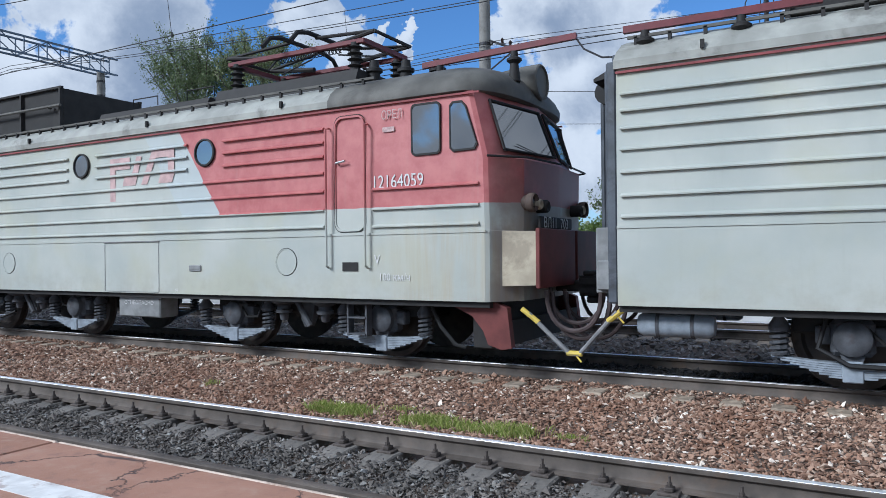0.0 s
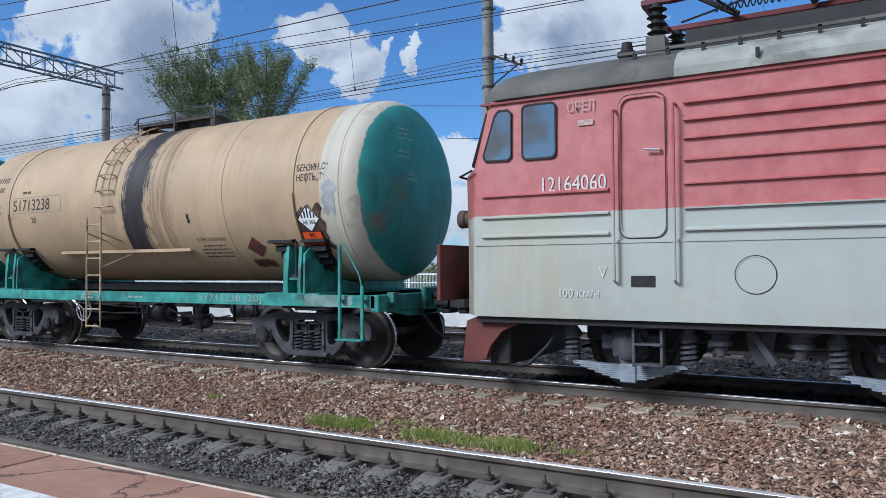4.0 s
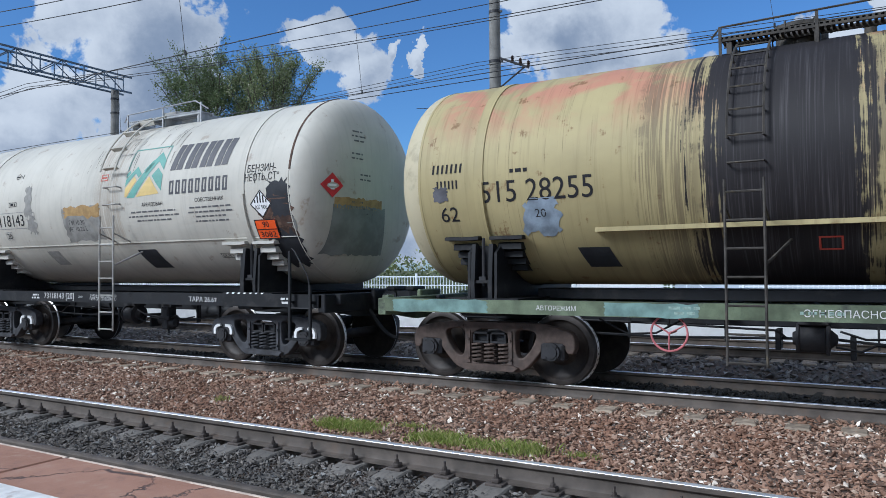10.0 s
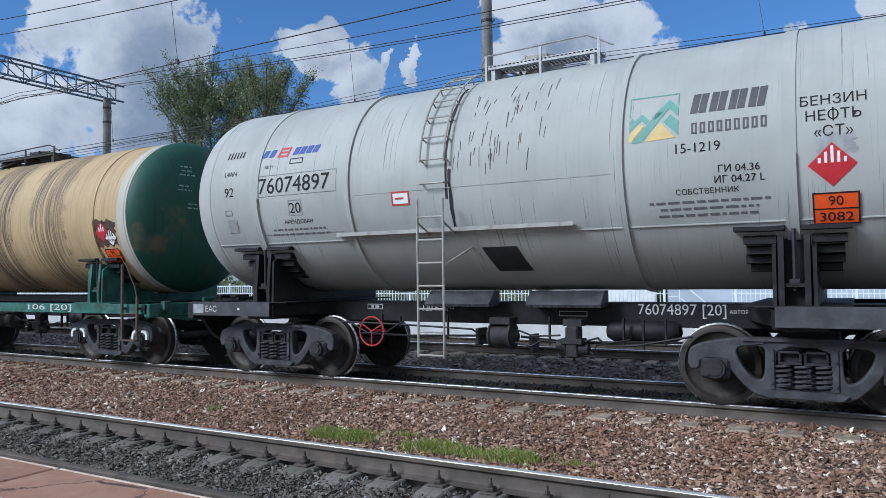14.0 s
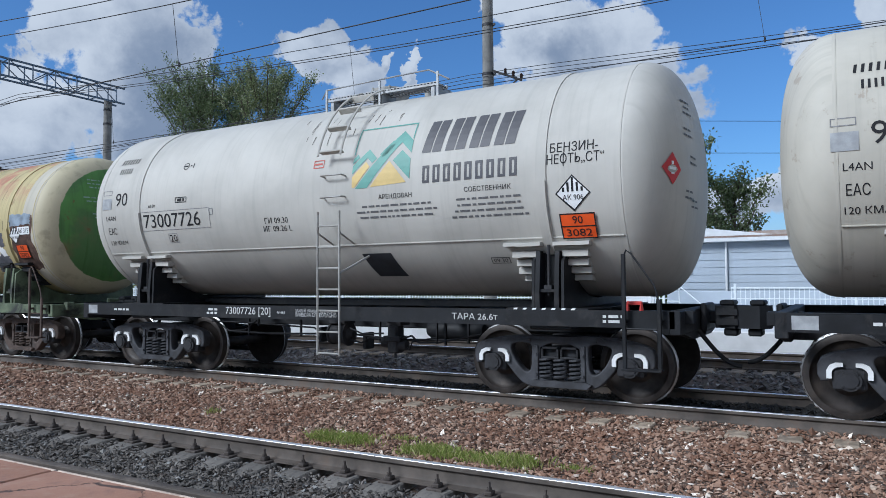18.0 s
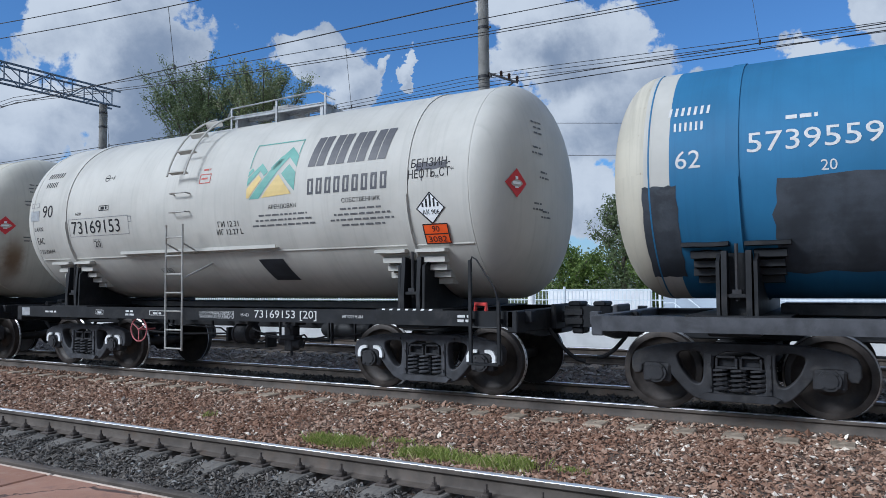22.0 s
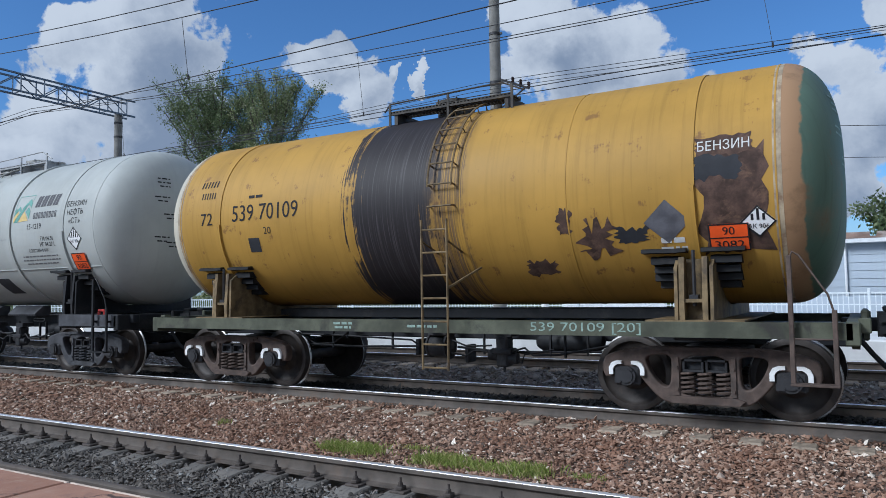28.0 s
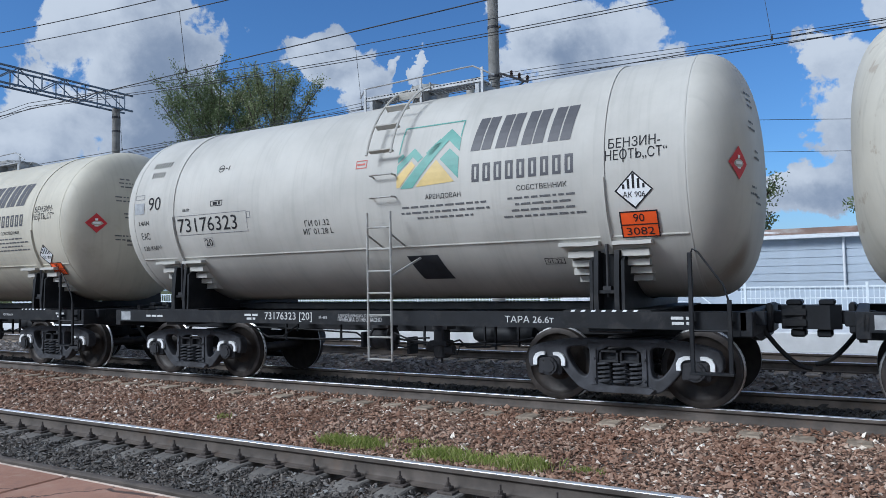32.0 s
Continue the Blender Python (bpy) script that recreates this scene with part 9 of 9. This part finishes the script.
    if n != 7:
        tank = part("air_reservoir", Geo().lathe([(-2.34, 0.0), (-2.31, 0.08), (-2.24, 0.128), (-1.22, 0.128), (-1.15, 0.08), (-1.12, 0.0)], 18, "x", (0, -0.80, 0.70)), RUSTB, w, "dull brown air reservoir")
        for x in (-2.1, -1.36):
            part("tank_strap", Geo().lathe([(x - 0.02, 0.129), (x - 0.02, 0.135), (x + 0.02, 0.135), (x + 0.02, 0.129)], 18, "x", (0, -0.80, 0.70)).box(x - 0.02, x + 0.02, -0.82, -0.78, 0.82, 0.96), BLACK, tank)
    for x in (-1.25, 0.40):
        g = Geo().prism([(-0.70, 1.10), (-0.72, 1.14), (-0.52, 1.33), (-0.35, 1.33), (-0.35, 1.10)], "x", x, x + 1.08)
        bearer = part("tank_bearer", g, DUSTF, w)
        for i in range(10):
            part("rivet", Geo().rod((x + 0.08 + i * 0.1, -0.722, 1.118), (x + 0.08 + i * 0.1, -0.70, 1.118), 0.016, 8), IRON, bearer)


def old_common(n, code, number, num_x, num_phi, mat, width=1.38, code_x=-4.35, code_phi=1.0, height=0.24):
    w = WAGONS[n]
    operator_mark(w, code_x, code_phi + 20, mat)
    letters(w, code, 0.22, code_x, code_phi, mat)
    letters(w, number, height, num_x, num_phi, mat, width)
    letters(w, "20", 0.12, num_x + 0.05, num_phi - 12, mat)
    on_tank(w, "small_print", bars(0.4, 1, n, 0.05), mat, num_x - 0.2, num_phi + 10)
    head_print(w, PALETXT, n, 3)
    frame_text(w, number + " [20]", 2.55, 0.115, PALETXT if n in (1, 2, 17) else WHITETXT, width=1.42)
    frame_bars(w, 0.2, 0.6, 1, n, PALETXT)
    frame_bars(w, -1.2, 0.4, 2, n + 2, PALETXT)
    return w


ural_a(3, "730 45288", ("09.30", "09.26"), (4.23, -11.7), (4.50, -26.5), amber=True)
ural_a(6, "731 43547", ("05.28", "05.27"), test="05.29")
ural_a(9, "731 08037", ("09.28", "09.23"), (4.30, -12), (4.34, -25), test="09.28")
on_tank(WAGONS[9], "danger_label", diamond(0.22), POCHRE, 3.65, -9.5, 0.005, "bare ochre diamond left by a sticker")
ural_a(13, "731 69153", ("12.31", "12.27"), (4.28, -12), (4.32, -25))
ural_a(14, "731 12815", ("10.28", "10.23"))
ural_a(19, "731 09555", ("09.28", "09.23"), (4.50, -15.0), (4.53, -30.7))
ural_a(21, "731 10021", ("09.30", "09.26"))
ural_b(5, "731 18143", ("10.30", "10.26"))
ural_b(10, "730 07726", ("09.30", "09.26"))
ural_b(20, "731 76323", ("01.32", "01.28"))
rm_marks(7, "760 74897")
rm_marks(15, "760 76991")
rm_marks(18, "761 75199")

# first wagon, tan
w = old_common(1, "72", "51713238", -3.02, 1.7, BROWNBLK, width=1.23, code_x=-4.25, code_phi=0.0)
on_tank(w, "number_frame", frame_line(1.62, 0.32, 0.008), GREYTXT, -2.85, 1.7, 0.0030)
small_print(w, 1.91, -38.5, "СОБСТВЕННИК", 4, 4, 0.72, BROWNBLK)
on_tank(w, "danger_label", diamond(0.21), DULLRED, 2.86, -38.0, 0.005, "scuffed dark red diamond sticker")
on_tank(w, "paint_patch", ragged(0.28, 0.10, 97, 0.2), PBROWN, 2.86, -38.0, 0.0062)
on_tank(w, "paint_patch", ragged(0.46, 0.20, 98, 0.1), DULLRED, 2.83, -52.0, 0.005, "scuffed dark red plate")
on_tank(w, "paint_patch", ragged(0.30, 0.08, 99, 0.2), PBROWN, 2.83, -52.0, 0.0062)
on_tank(w, "paint_patch", ragged(0.06, 0.16, 100, 0.3), PBLACK, 1.50, -16.0, 0.0030)
letters(w, "БЕНЗИН„С“", 0.11, 4.28, 10.5, BLACKTXT, 0.6)
letters(w, "НЕФТЬ„Т“", 0.11, 4.26, 4.5, BLACKTXT, 0.55)
on_tank(w, "paint_patch", ragged(0.62, 0.75, 5), PBROWN, 4.15, -27)
danger_diamond(w, 4.15, -20)
hazard_plate(w, 4.15, -33)
frame_boards(w, ((4.6, 0.9), (-4.9, 0.7)), PTEAL)

# second wagon, pale yellow with four large letters and red paint
w = old_common(2, "72", "51402477", -2.85, 4.0, PGREY, width=1.46, code_x=-4.2, code_phi=3.0, height=0.26)
on_tank(w, "number_frame", frame_line(1.62, 0.34, 0.02), BROWNTXT, -2.85, 3.6, 0.0030)
letters(w, "МНОС", 0.66, 2.44, 16.2, PGREY, 2.14)
small_print(w, 1.45, -27, "АРЕНДА", 1, 8, 1.0)
small_print(w, 2.7, -25, "СОБСТВЕННИК", 1, 9, 0.9)
on_tank(w, "paint_patch", ragged(0.60, 0.34, 7, 0.16), PRED, 4.20, 6, 0.0032)
on_tank(w, "paint_patch", ragged(0.94, 1.35, 3, 0.05), PRED, 4.32, -29, 0.0028, "peeling red paint")
letters(w, "БЕНЗИН", 0.14, 4.24, 1.0, WHITETXT, 0.66)
on_tank(w, "paint_patch", ragged(0.42, 0.66, 9, 0.14), PRED, 3.50, -27, 0.0032)
letters(w, "НЕФТЬ", 0.09, 3.50, -37, WHITETXT, 0.36)
slanted_square(w, 2.78, -43.5, 0.62)
danger_diamond(w, 4.56, -34)
on_tank(w, "paint_patch", rect(0.42, 0.10), LABELW, 4.54, -46, 0.005)
letters(w, "АК 906", 0.075, 4.54, -46, BLACKTXT, 0.34, lift=0.0075)
hazard_plate(w, 4.54, -53)
on_tank(w, "emblem_outline", frame_line(0.22, 0.16, 0.014), BROWNTXT, -2.45, 19)

# fourth wagon, yellow with patches
w = old_common(4, "62", "515 28255", -3.06, -9.4, BLACKTXT, code_phi=-20, width=1.56, height=0.30)
on_tank(w, "paint_patch", ragged(0.22, 0.20, 12, 0.1), PGREY, -4.46, -9.0)
slanted_square(w, -2.36, -49, 0.42)
on_tank(w, "paint_patch", ragged(0.5, 0.45, 13, 0.16), PBLUE, -3.0, -24.0)
on_tank(w, "red_label", frame_line(0.24, 0.20, 0.022), REDLINE, 0.29, -42.5)
frame_text(w, "АВТОРЕЖИМ", -2.78, 0.06)
frame_text(w, "ОГНЕОПАСНО", 0.41, 0.08)
small_print(w, 1.57, -6.7, "СОБСТВЕННИК", 2, 6, 0.85)
small_print(w, 2.85, -9.0, "АРЕНДА", 1, 5, 1.0)
on_tank(w, "paint_patch", ragged(0.95, 0.26, 14, 0.12), PBLUE, 2.92, -23)
on_tank(w, "paint_patch", ragged(0.42, 0.95, 15, 0.14), PBLUE, 3.62, -22)
on_tank(w, "paint_patch", ragged(0.80, 0.34, 16, 0.16), PGREY, 3.30, -40)
on_tank(w, "paint_patch", ragged(0.82, 1.15, 17, 0.07), PBROWN, 4.38, -27, 0.0028, "scraped rusty paint")
on_tank(w, "paint_patch", ragged(0.70, 0.24, 18, 0.12), PBLUE, 4.30, -2)
slanted_square(w, 1.84, -41, 0.58)
danger_diamond(w, 4.05, 14.0, 0.17, red=True)
on_tank(w, "paint_patch", rect(0.42, 0.14), LABELW, 4.40, 17, 0.005)
letters(w, "АК 315", 0.09, 4.40, 17, BLACKTXT, 0.34, lift=0.0075)
hazard_plate(w, 4.38, 9, AMBER, 0.44, 0.30)
danger_diamond(w, 4.53, -13.6)
hazard_plate(w, 4.56, -26)
frame_boards(w, ((-4.5, 1.5), (4.2, 0.4), (-1.6, 1.1)), PTEAL)

# black runs inside the sixth wagon's ladder
for dx, ht, seed in ((-0.71, 2.0, 51), (-0.62, 2.3, 52), (-0.30, 1.2, 53)):
    on_tank(WAGONS[6], "spill_streak", ragged(0.042, ht, seed, 0.3), PBLACK, dx, 24 if ht > 1.5 else 12, 0.0026, "thin black run of spilt oil")

def oil_drips(n, x0, x1, low, high, count, seed, long=0.30):
    """Thin separate black runs of oil, slightly slanted by the wind."""
    rng = random.Random(seed)
    for i in range(count):
        ht, lean = rng.uniform(0.06, long), rng.uniform(-0.006, 0.014)
        wd = rng.uniform(0.006, 0.012)
        quad = [[(-wd / 2 - lean, -ht / 2), (wd * 0.3 - lean, -ht / 2), (wd / 2 + lean, ht / 2), (-wd * 0.6 + lean, ht / 2)]]
        on_tank(WAGONS[n], "oil_drip", flat(("drip", n, i), quad), BROWNBLK, rng.uniform(x0, x1), rng.uniform(low, high), 0.0030, "thin black drip of oil")


oil_drips(7, -0.25, 1.1, 0, 48, 46, 61)
oil_drips(9, -2.6, -1.0, 18, 42, 22, 62, 0.22)
oil_drips(9, 0.3, 1.3, 5, 50, 20, 63)
oil_drips(6, -2.9, -1.0, 0, 40, 12, 64, 0.16)
oil_drips(6, 0.45, 1.05, -8, 38, 44, 65, 0.42)
oil_drips(5, -0.4, 2.3, 20, 60, 34, 66, 0.45)
oil_drips(10, -0.4, 1.6, 30, 60, 16, 67)
oil_drips(11, -2.4, 4.2, -10, 45, 44, 68, 0.4)
oil_drips(2, -2.4, 4.0, -5, 50, 30, 69, 0.3)
for dx, ht, phi, seed in ((-0.36, 1.9, 22, 70), (-0.30, 0.8, -12, 71)):
    on_tank(WAGONS[7], "spill_streak", ragged(0.045, ht, seed, 0.3), PBLACK, dx, phi, 0.0026, "thin black run of spilt oil")
on_tank(WAGONS[3], "spill_streak", ragged(0.19, 2.45, 72, 0.10), PBLACK, -0.56, 19.5, 0.0026, "black run of spilt oil behind the ladder")
for dx, ht, phi, seed in ((-0.12, 1.75, 6, 73), (0.02, 0.7, 36, 74), (0.20, 1.5, 0, 75), (0.34, 0.5, 40, 76)):
    on_tank(WAGONS[9], "spill_streak", ragged(0.042, ht, seed, 0.3), BROWNBLK, dx, phi, 0.0026, "thin dark brown run of spilt oil")

# scars round the stickers of the fifth, ninth and nineteenth wagons
w = WAGONS[5]
on_tank(w, "paint_patch", ragged(0.66, 0.70, 31, 0.12), PBROWN, 4.55, -18, 0.0028, "scraped rusty paint")
on_tank(w, "paint_patch", ragged(1.15, 0.66, 32, 0.05), PDUST, -0.45, -16, 0.0026, "dull grey touched-up paint")
on_tank(w, "paint_patch", ragged(1.10, 0.22, 36, 0.22), POCHRE, -0.43, -7, 0.0032, "ochre brushed paint")
on_tank(w, "paint_patch", ragged(0.22, 0.62, 33, 0.2), PDUST, -2.2, 3, 0.0026)
on_tank(w, "paint_patch", ragged(0.30, 0.34, 34, 0.25), PDUST, -2.1, -15, 0.0028)
on_tank(w, "paint_patch", ragged(0.42, 0.62, 35, 0.14), PBLACK, 4.66, -8, 0.0030, "black tar patch")
on_tank(w, "paint_patch", ragged(0.55, 0.70, 40, 0.16), PBLACK, 4.62, -40, 0.0032, "black tar patch")
on_tank(w, "paint_patch", ragged(0.36, 0.90, 37, 0.15), PSLATE, 4.70, -34, 0.0024, "grey brushed paint")
on_head(w, "paint_patch", brushed(22, 14, 38), PSLATE, -0.50, -0.72, label="large slate grey paint patch")
on_head(w, "paint_patch", brushed(20, 3, 39), POCHRE, -0.54, -0.28, label="ochre brushed edge")
on_tank(w, "black_square", blocks(("sq", 0.40), [(0, 0, 0.40, 0.37, -0.22, 0)]), PDUST, -1.75, -42, label="grey painted test square")
show("rust_streak", shared("rust_arc", lambda: strap_geo(1.6, 0.035, 0.008, 8, 78)), PBROWN, w, pose(4.885, 0, w["axis"]), "rusty weld")
for n in (9, 14, 19):
    w = WAGONS[n]
    on_tank(w, "paint_patch", ragged(0.34, 0.24, 41, 0.2), PGREY, 4.52, -15, 0.0028)
    on_tank(w, "paint_patch", ragged(0.36, 0.22, 43, 0.15), PRED, 4.12, -30, 0.0028)

# eighth wagon, sand
w = old_common(8, "72", "106", -3.2, -6.0, BLACKTXT, width=0.46, code_phi=6)
on_tank(w, "paint_patch", ragged(0.6, 0.5, 51, 0.1), PBROWN, 4.2, -14, 0.0028)
danger_diamond(w, 4.12, -13, 0.19, red=True)
danger_diamond(w, 4.35, -17, 0.19)
hazard_plate(w, 4.28, -31)

# eleventh wagon, streaked
w = old_common(11, "62", "539 18934", -3.06, -9.8, WHITETXT, width=1.62, height=0.34, code_x=-4.40, code_phi=-22)
frame_text(w, "ТАРА 25.5т", -3.70, 0.10, width=0.62)
frame_text(w, "АВТОРЕЖИМ", -2.93, 0.07, width=0.46)
on_tank(w, "paint_patch", ragged(0.5, 0.30, 61, 0.10), PGREY, 1.19, -10.6)
on_tank(w, "paint_patch", ragged(0.5, 0.24, 62, 0.10), PGREY, 1.35, -34)
on_tank(w, "paint_patch", ragged(0.38, 0.26, 63, 0.10), PGREY, 3.49, -13)
on_tank(w, "paint_patch", ragged(0.6, 0.45, 64, 0.2), PGREY, 3.45, -33)
on_tank(w, "paint_patch", ragged(0.78, 1.15, 65, 0.08), PBROWN, 4.36, -18, 0.0026, "scraped rusty paint")
on_tank(w, "paint_patch", ragged(0.74, 0.22, 66, 0.14), PBLUE, 4.34, 2)
on_tank(w, "paint_patch", ragged(0.5, 0.3, 67, 0.12), PGREY, -3.59, -26)
on_tank(w, "paint_patch", ragged(0.56, 0.40, 68, 0.12), PGREY, -2.95, -31)
danger_diamond(w, 4.14, -9.6, 0.20)
on_tank(w, "paint_patch", rect(0.42, 0.16), LABELW, 4.46, -6.5, 0.005)
letters(w, "АК 315", 0.10, 4.46, -6.5, BLACKTXT, 0.36, lift=0.0075)
hazard_plate(w, 4.33, -23)
on_tank(w, "paint_patch", ragged(0.26, 0.28, 69, 0.2), LABELW, 3.55, -25, 0.0032)
frame_boards(w, ((-4.6, 0.4), (-3.2, 0.35), (-1.2, 0.3)), PTEAL)

# twelfth wagon, blue
w = old_common(12, "62", "57395592", -2.95, 10.0, WHITETXT, width=1.5, code_x=-4.34, code_phi=5.0)
BITUMEN = surface("dusty_slate_bitumen", (0.045, 0.052, 0.064), 0.75, vary=0.3, scale=3, stain=(0.085, 0.095, 0.11), stain_amount=0.5)
for x, wd, p, h in ((-2.24, 2.40, -29, 1.20), (1.90, 2.5, -31, 1.25), (-4.68, 0.40, -30, 1.25), (4.60, 0.52, -30, 1.22), (-0.75, 3.2, -58, 0.75)):
    on_tank(w, "paint_patch", ragged(wd, h, int(wd * 100), 0.03), BITUMEN, x, p, 0.0030, "dusty black bitumen patch")
on_tank(w, "paint_patch", ragged(0.30, 0.26, 77, 0.12), DULLRED, 4.62, -28, 0.0050, "dark red scuffed label")
small_print(w, 2.25, -13.5, "СОБСТВЕННИК", 2, 3, 0.9, WHITETXT)
letters(w, "ГИ 12.34\nИГ 12.26", 0.085, 1.60, -25, WHITETXT)
on_tank(w, "paint_patch", rect(1.30, 0.10), BLUE, 3.77, -41.8, 0.006, "blue painted strip")
danger_diamond(w, 4.13, -15, 0.23)
hazard_plate(w, 4.15, -28.5, None, 0.50, 0.40)

# sixteenth and seventeenth wagons, ivory and ochre
w = old_common(16, "66", "504 16965", -2.8, 6.0, BLACKTXT, width=1.5)
danger_diamond(w, 4.25, -14)
hazard_plate(w, 4.28, -28)
small_print(w, 2.6, -12, "СОБСТВЕННИК", 3, 16, 0.95)
w = old_common(17, "72", "539 70109", -2.80, 2.2, BLACKTXT, width=1.44, height=0.28, code_x=-4.13, code_phi=0.0)
letters(w, "БЕНЗИН", 0.12, 4.25, 12.8, WHITETXT, 0.56, lift=0.0065)
on_tank(w, "paint_patch", ragged(0.60, 0.22, 78, 0.10), PBROWN, 4.25, 12.8)
on_tank(w, "paint_patch", ragged(0.50, 0.26, 71, 0.14), PBLACK, 4.18, 3.0)
danger_diamond(w, 4.58, -22, 0.19)
hazard_plate(w, 4.26, -28.5, None, 0.44, 0.34)
on_tank(w, "paint_patch", rect(0.24, 0.24), PBLACK, -3.07, -18.6)
on_tank(w, "danger_label", diamond(0.27), PGREY, 3.58, -19.8, 0.005, "scorched dark diamond sticker")
on_tank(w, "paint_patch", ragged(0.72, 1.25, 72, 0.10), PBROWN, 4.32, -12, 0.0024, "scraped rusty paint")
on_tank(w, "paint_patch", ragged(0.16, 0.30, 73, 0.3), PBROWN, 2.31, -17, 0.0028)
on_tank(w, "paint_patch", ragged(0.40, 0.40, 74, 0.28), PBROWN, 2.72, -27, 0.0028)
on_tank(w, "paint_patch", ragged(0.36, 0.18, 76, 0.28), PBLACK, 3.15, -25, 0.0028)
on_tank(w, "small_print", bars(0.4, 2, 5, 0.07, 0.12), WHITETXT, 3.66, -31)
on_tank(w, "paint_patch", ragged(0.40, 0.24, 75, 0.2), PBROWN, 1.89, -42, 0.0028)

# red uncoupling levers on some wagons
for n in (7, 10, 12, 13, 15, 18, 19):
    w = WAGONS[n]
    part("lever", Geo().tube([(4.90, -1.46, 1.16), (4.90, -1.46, 1.25), (5.06, -1.46, 1.25), (5.06, -1.46, 1.16)], 0.028, 6), REDP, w, "red painted lever loop")

# worn and repainted spots on single wagons
def scar(n, x, phi, wd, ht, mat, seed):
    on_tank(WAGONS[n], "paint_patch", ragged(wd, ht, seed, 0.16), mat, x, phi, 0.0026)


CREAMP = surface("cream_touch_up_paint", (0.44, 0.35, 0.22), 0.6, vary=0.25, scale=5)
for n, x, phi, wd, ht, mat, seed in ((19, 3.35, -12, 1.1, 0.42, CREAMP, 81), (19, 2.0, -42, 0.5, 0.12, PSILVER, 82), (6, 4.35, 3, 0.62, 0.40, PSILVER, 83), (6, 4.3, -17, 0.55, 0.35, PRED, 84), (6, 4.55, -24, 0.5, 0.14, PBROWN, 85),
                                      (9, 3.59, -22.1, 0.52, 0.32, CREAMP, 87), (19, 4.26, -14, 0.36, 0.50, PRED, 86), (19, 4.47, -4, 0.28, 0.22, PBLACK, 94), (14, 4.42, -20, 0.36, 0.5, PBROWN, 88), (14, 3.2, -32, 0.34, 0.16, PSILVER, 89), (13, 4.3, 9, 0.5, 0.10, PGREY, 90),
                                      (3, 4.12, -22, 0.40, 0.34, PRED, 91), (7, 4.3, -2, 0.34, 0.22, PSILVER, 92), (1, 4.6, -8, 0.26, 0.5, PSILVER, 96)):
    scar(n, x, phi, wd, ht, mat, seed)

# ---------------------------------------------------------------- movement of the train
TRAIN_ROWS = ((0, -41.89), (1, -34.42), (2, -26.84), (3, -19.19), (4, -11.50), (5, -3.76), (6, 4.01), (7, 11.82), (8, 19.66), (9, 27.54), (10, 35.46), (11, 43.43),
              (12, 51.45), (13, 59.53), (14, 67.68), (15, 75.89), (16, 84.16), (17, 92.50), (18, 100.90), (19, 109.35), (20, 117.84), (21, 126.38), (22, 134.96),
              (23, 143.55), (24, 152.16), (25, 160.79), (26, 169.42), (27, 178.06), (28, 186.71), (29, 195.38), (30, 204.09), (31, 212.88), (32, 221.76))


def shift(t):
    """How far the first wagon's middle stands along the track at t."""
    i = min(int(t), 31)
    p = [TRAIN_ROWS[min(max(i + k, 0), 32)][1] for k in (-1, 0, 1, 2)]
    u = t - i
    if i == 0 or i == 31:
        return p[1] + (p[2] - p[1]) * u
    return p[1] + 0.5 * u * (p[2] - p[0] + u * (2 * p[0] - 5 * p[1] + 4 * p[2] - p[3] + u * (3 * (p[1] - p[2]) + p[3] - p[0])))


def motions():
    for n, w in WAGONS.items():
        walk(w, [(t, pose(s - 12.02 * (n - 1), 0, 0)) for t, s in TRAIN_ROWS])
    for ob, x, turn in ENGINES:
        walk(ob, [(t, pose(s + x, 0, 0, 0, 0, turn)) for t, s in TRAIN_ROWS])
    # wheels roll while they pass the platform
    for wheel, ax, x, radius in ROLLING:
        rows, t, done = [], 0.0, 0.0
        base = wheel.matrix_basis.translation.copy()
        last = None
        while t <= 32.0001:
            at = shift(t) + x
            if -34.0 < at < 7.0:
                if last is None:
                    last = at
                    rows.append((t, done))
                done += (at - last) / radius
                last = at
                rows.append((t, done))
            t += 1 / 15
        keys = [(0.0, rows[0][1] if rows else 0.0)] + [r for r in rows if 0.0 < r[0] < 31.99] + [(32.0, rows[-1][1] if rows else 0.0)]
        walk(wheel, [(t, Matrix.Translation(base) @ Matrix.Rotation(a, 4, "Y")) for t, a in keys])


ROLLING = [(w, ax, x, WHEEL_R) for w, ax, x in SPINNING] + ENGINE_WHEELS
motions()
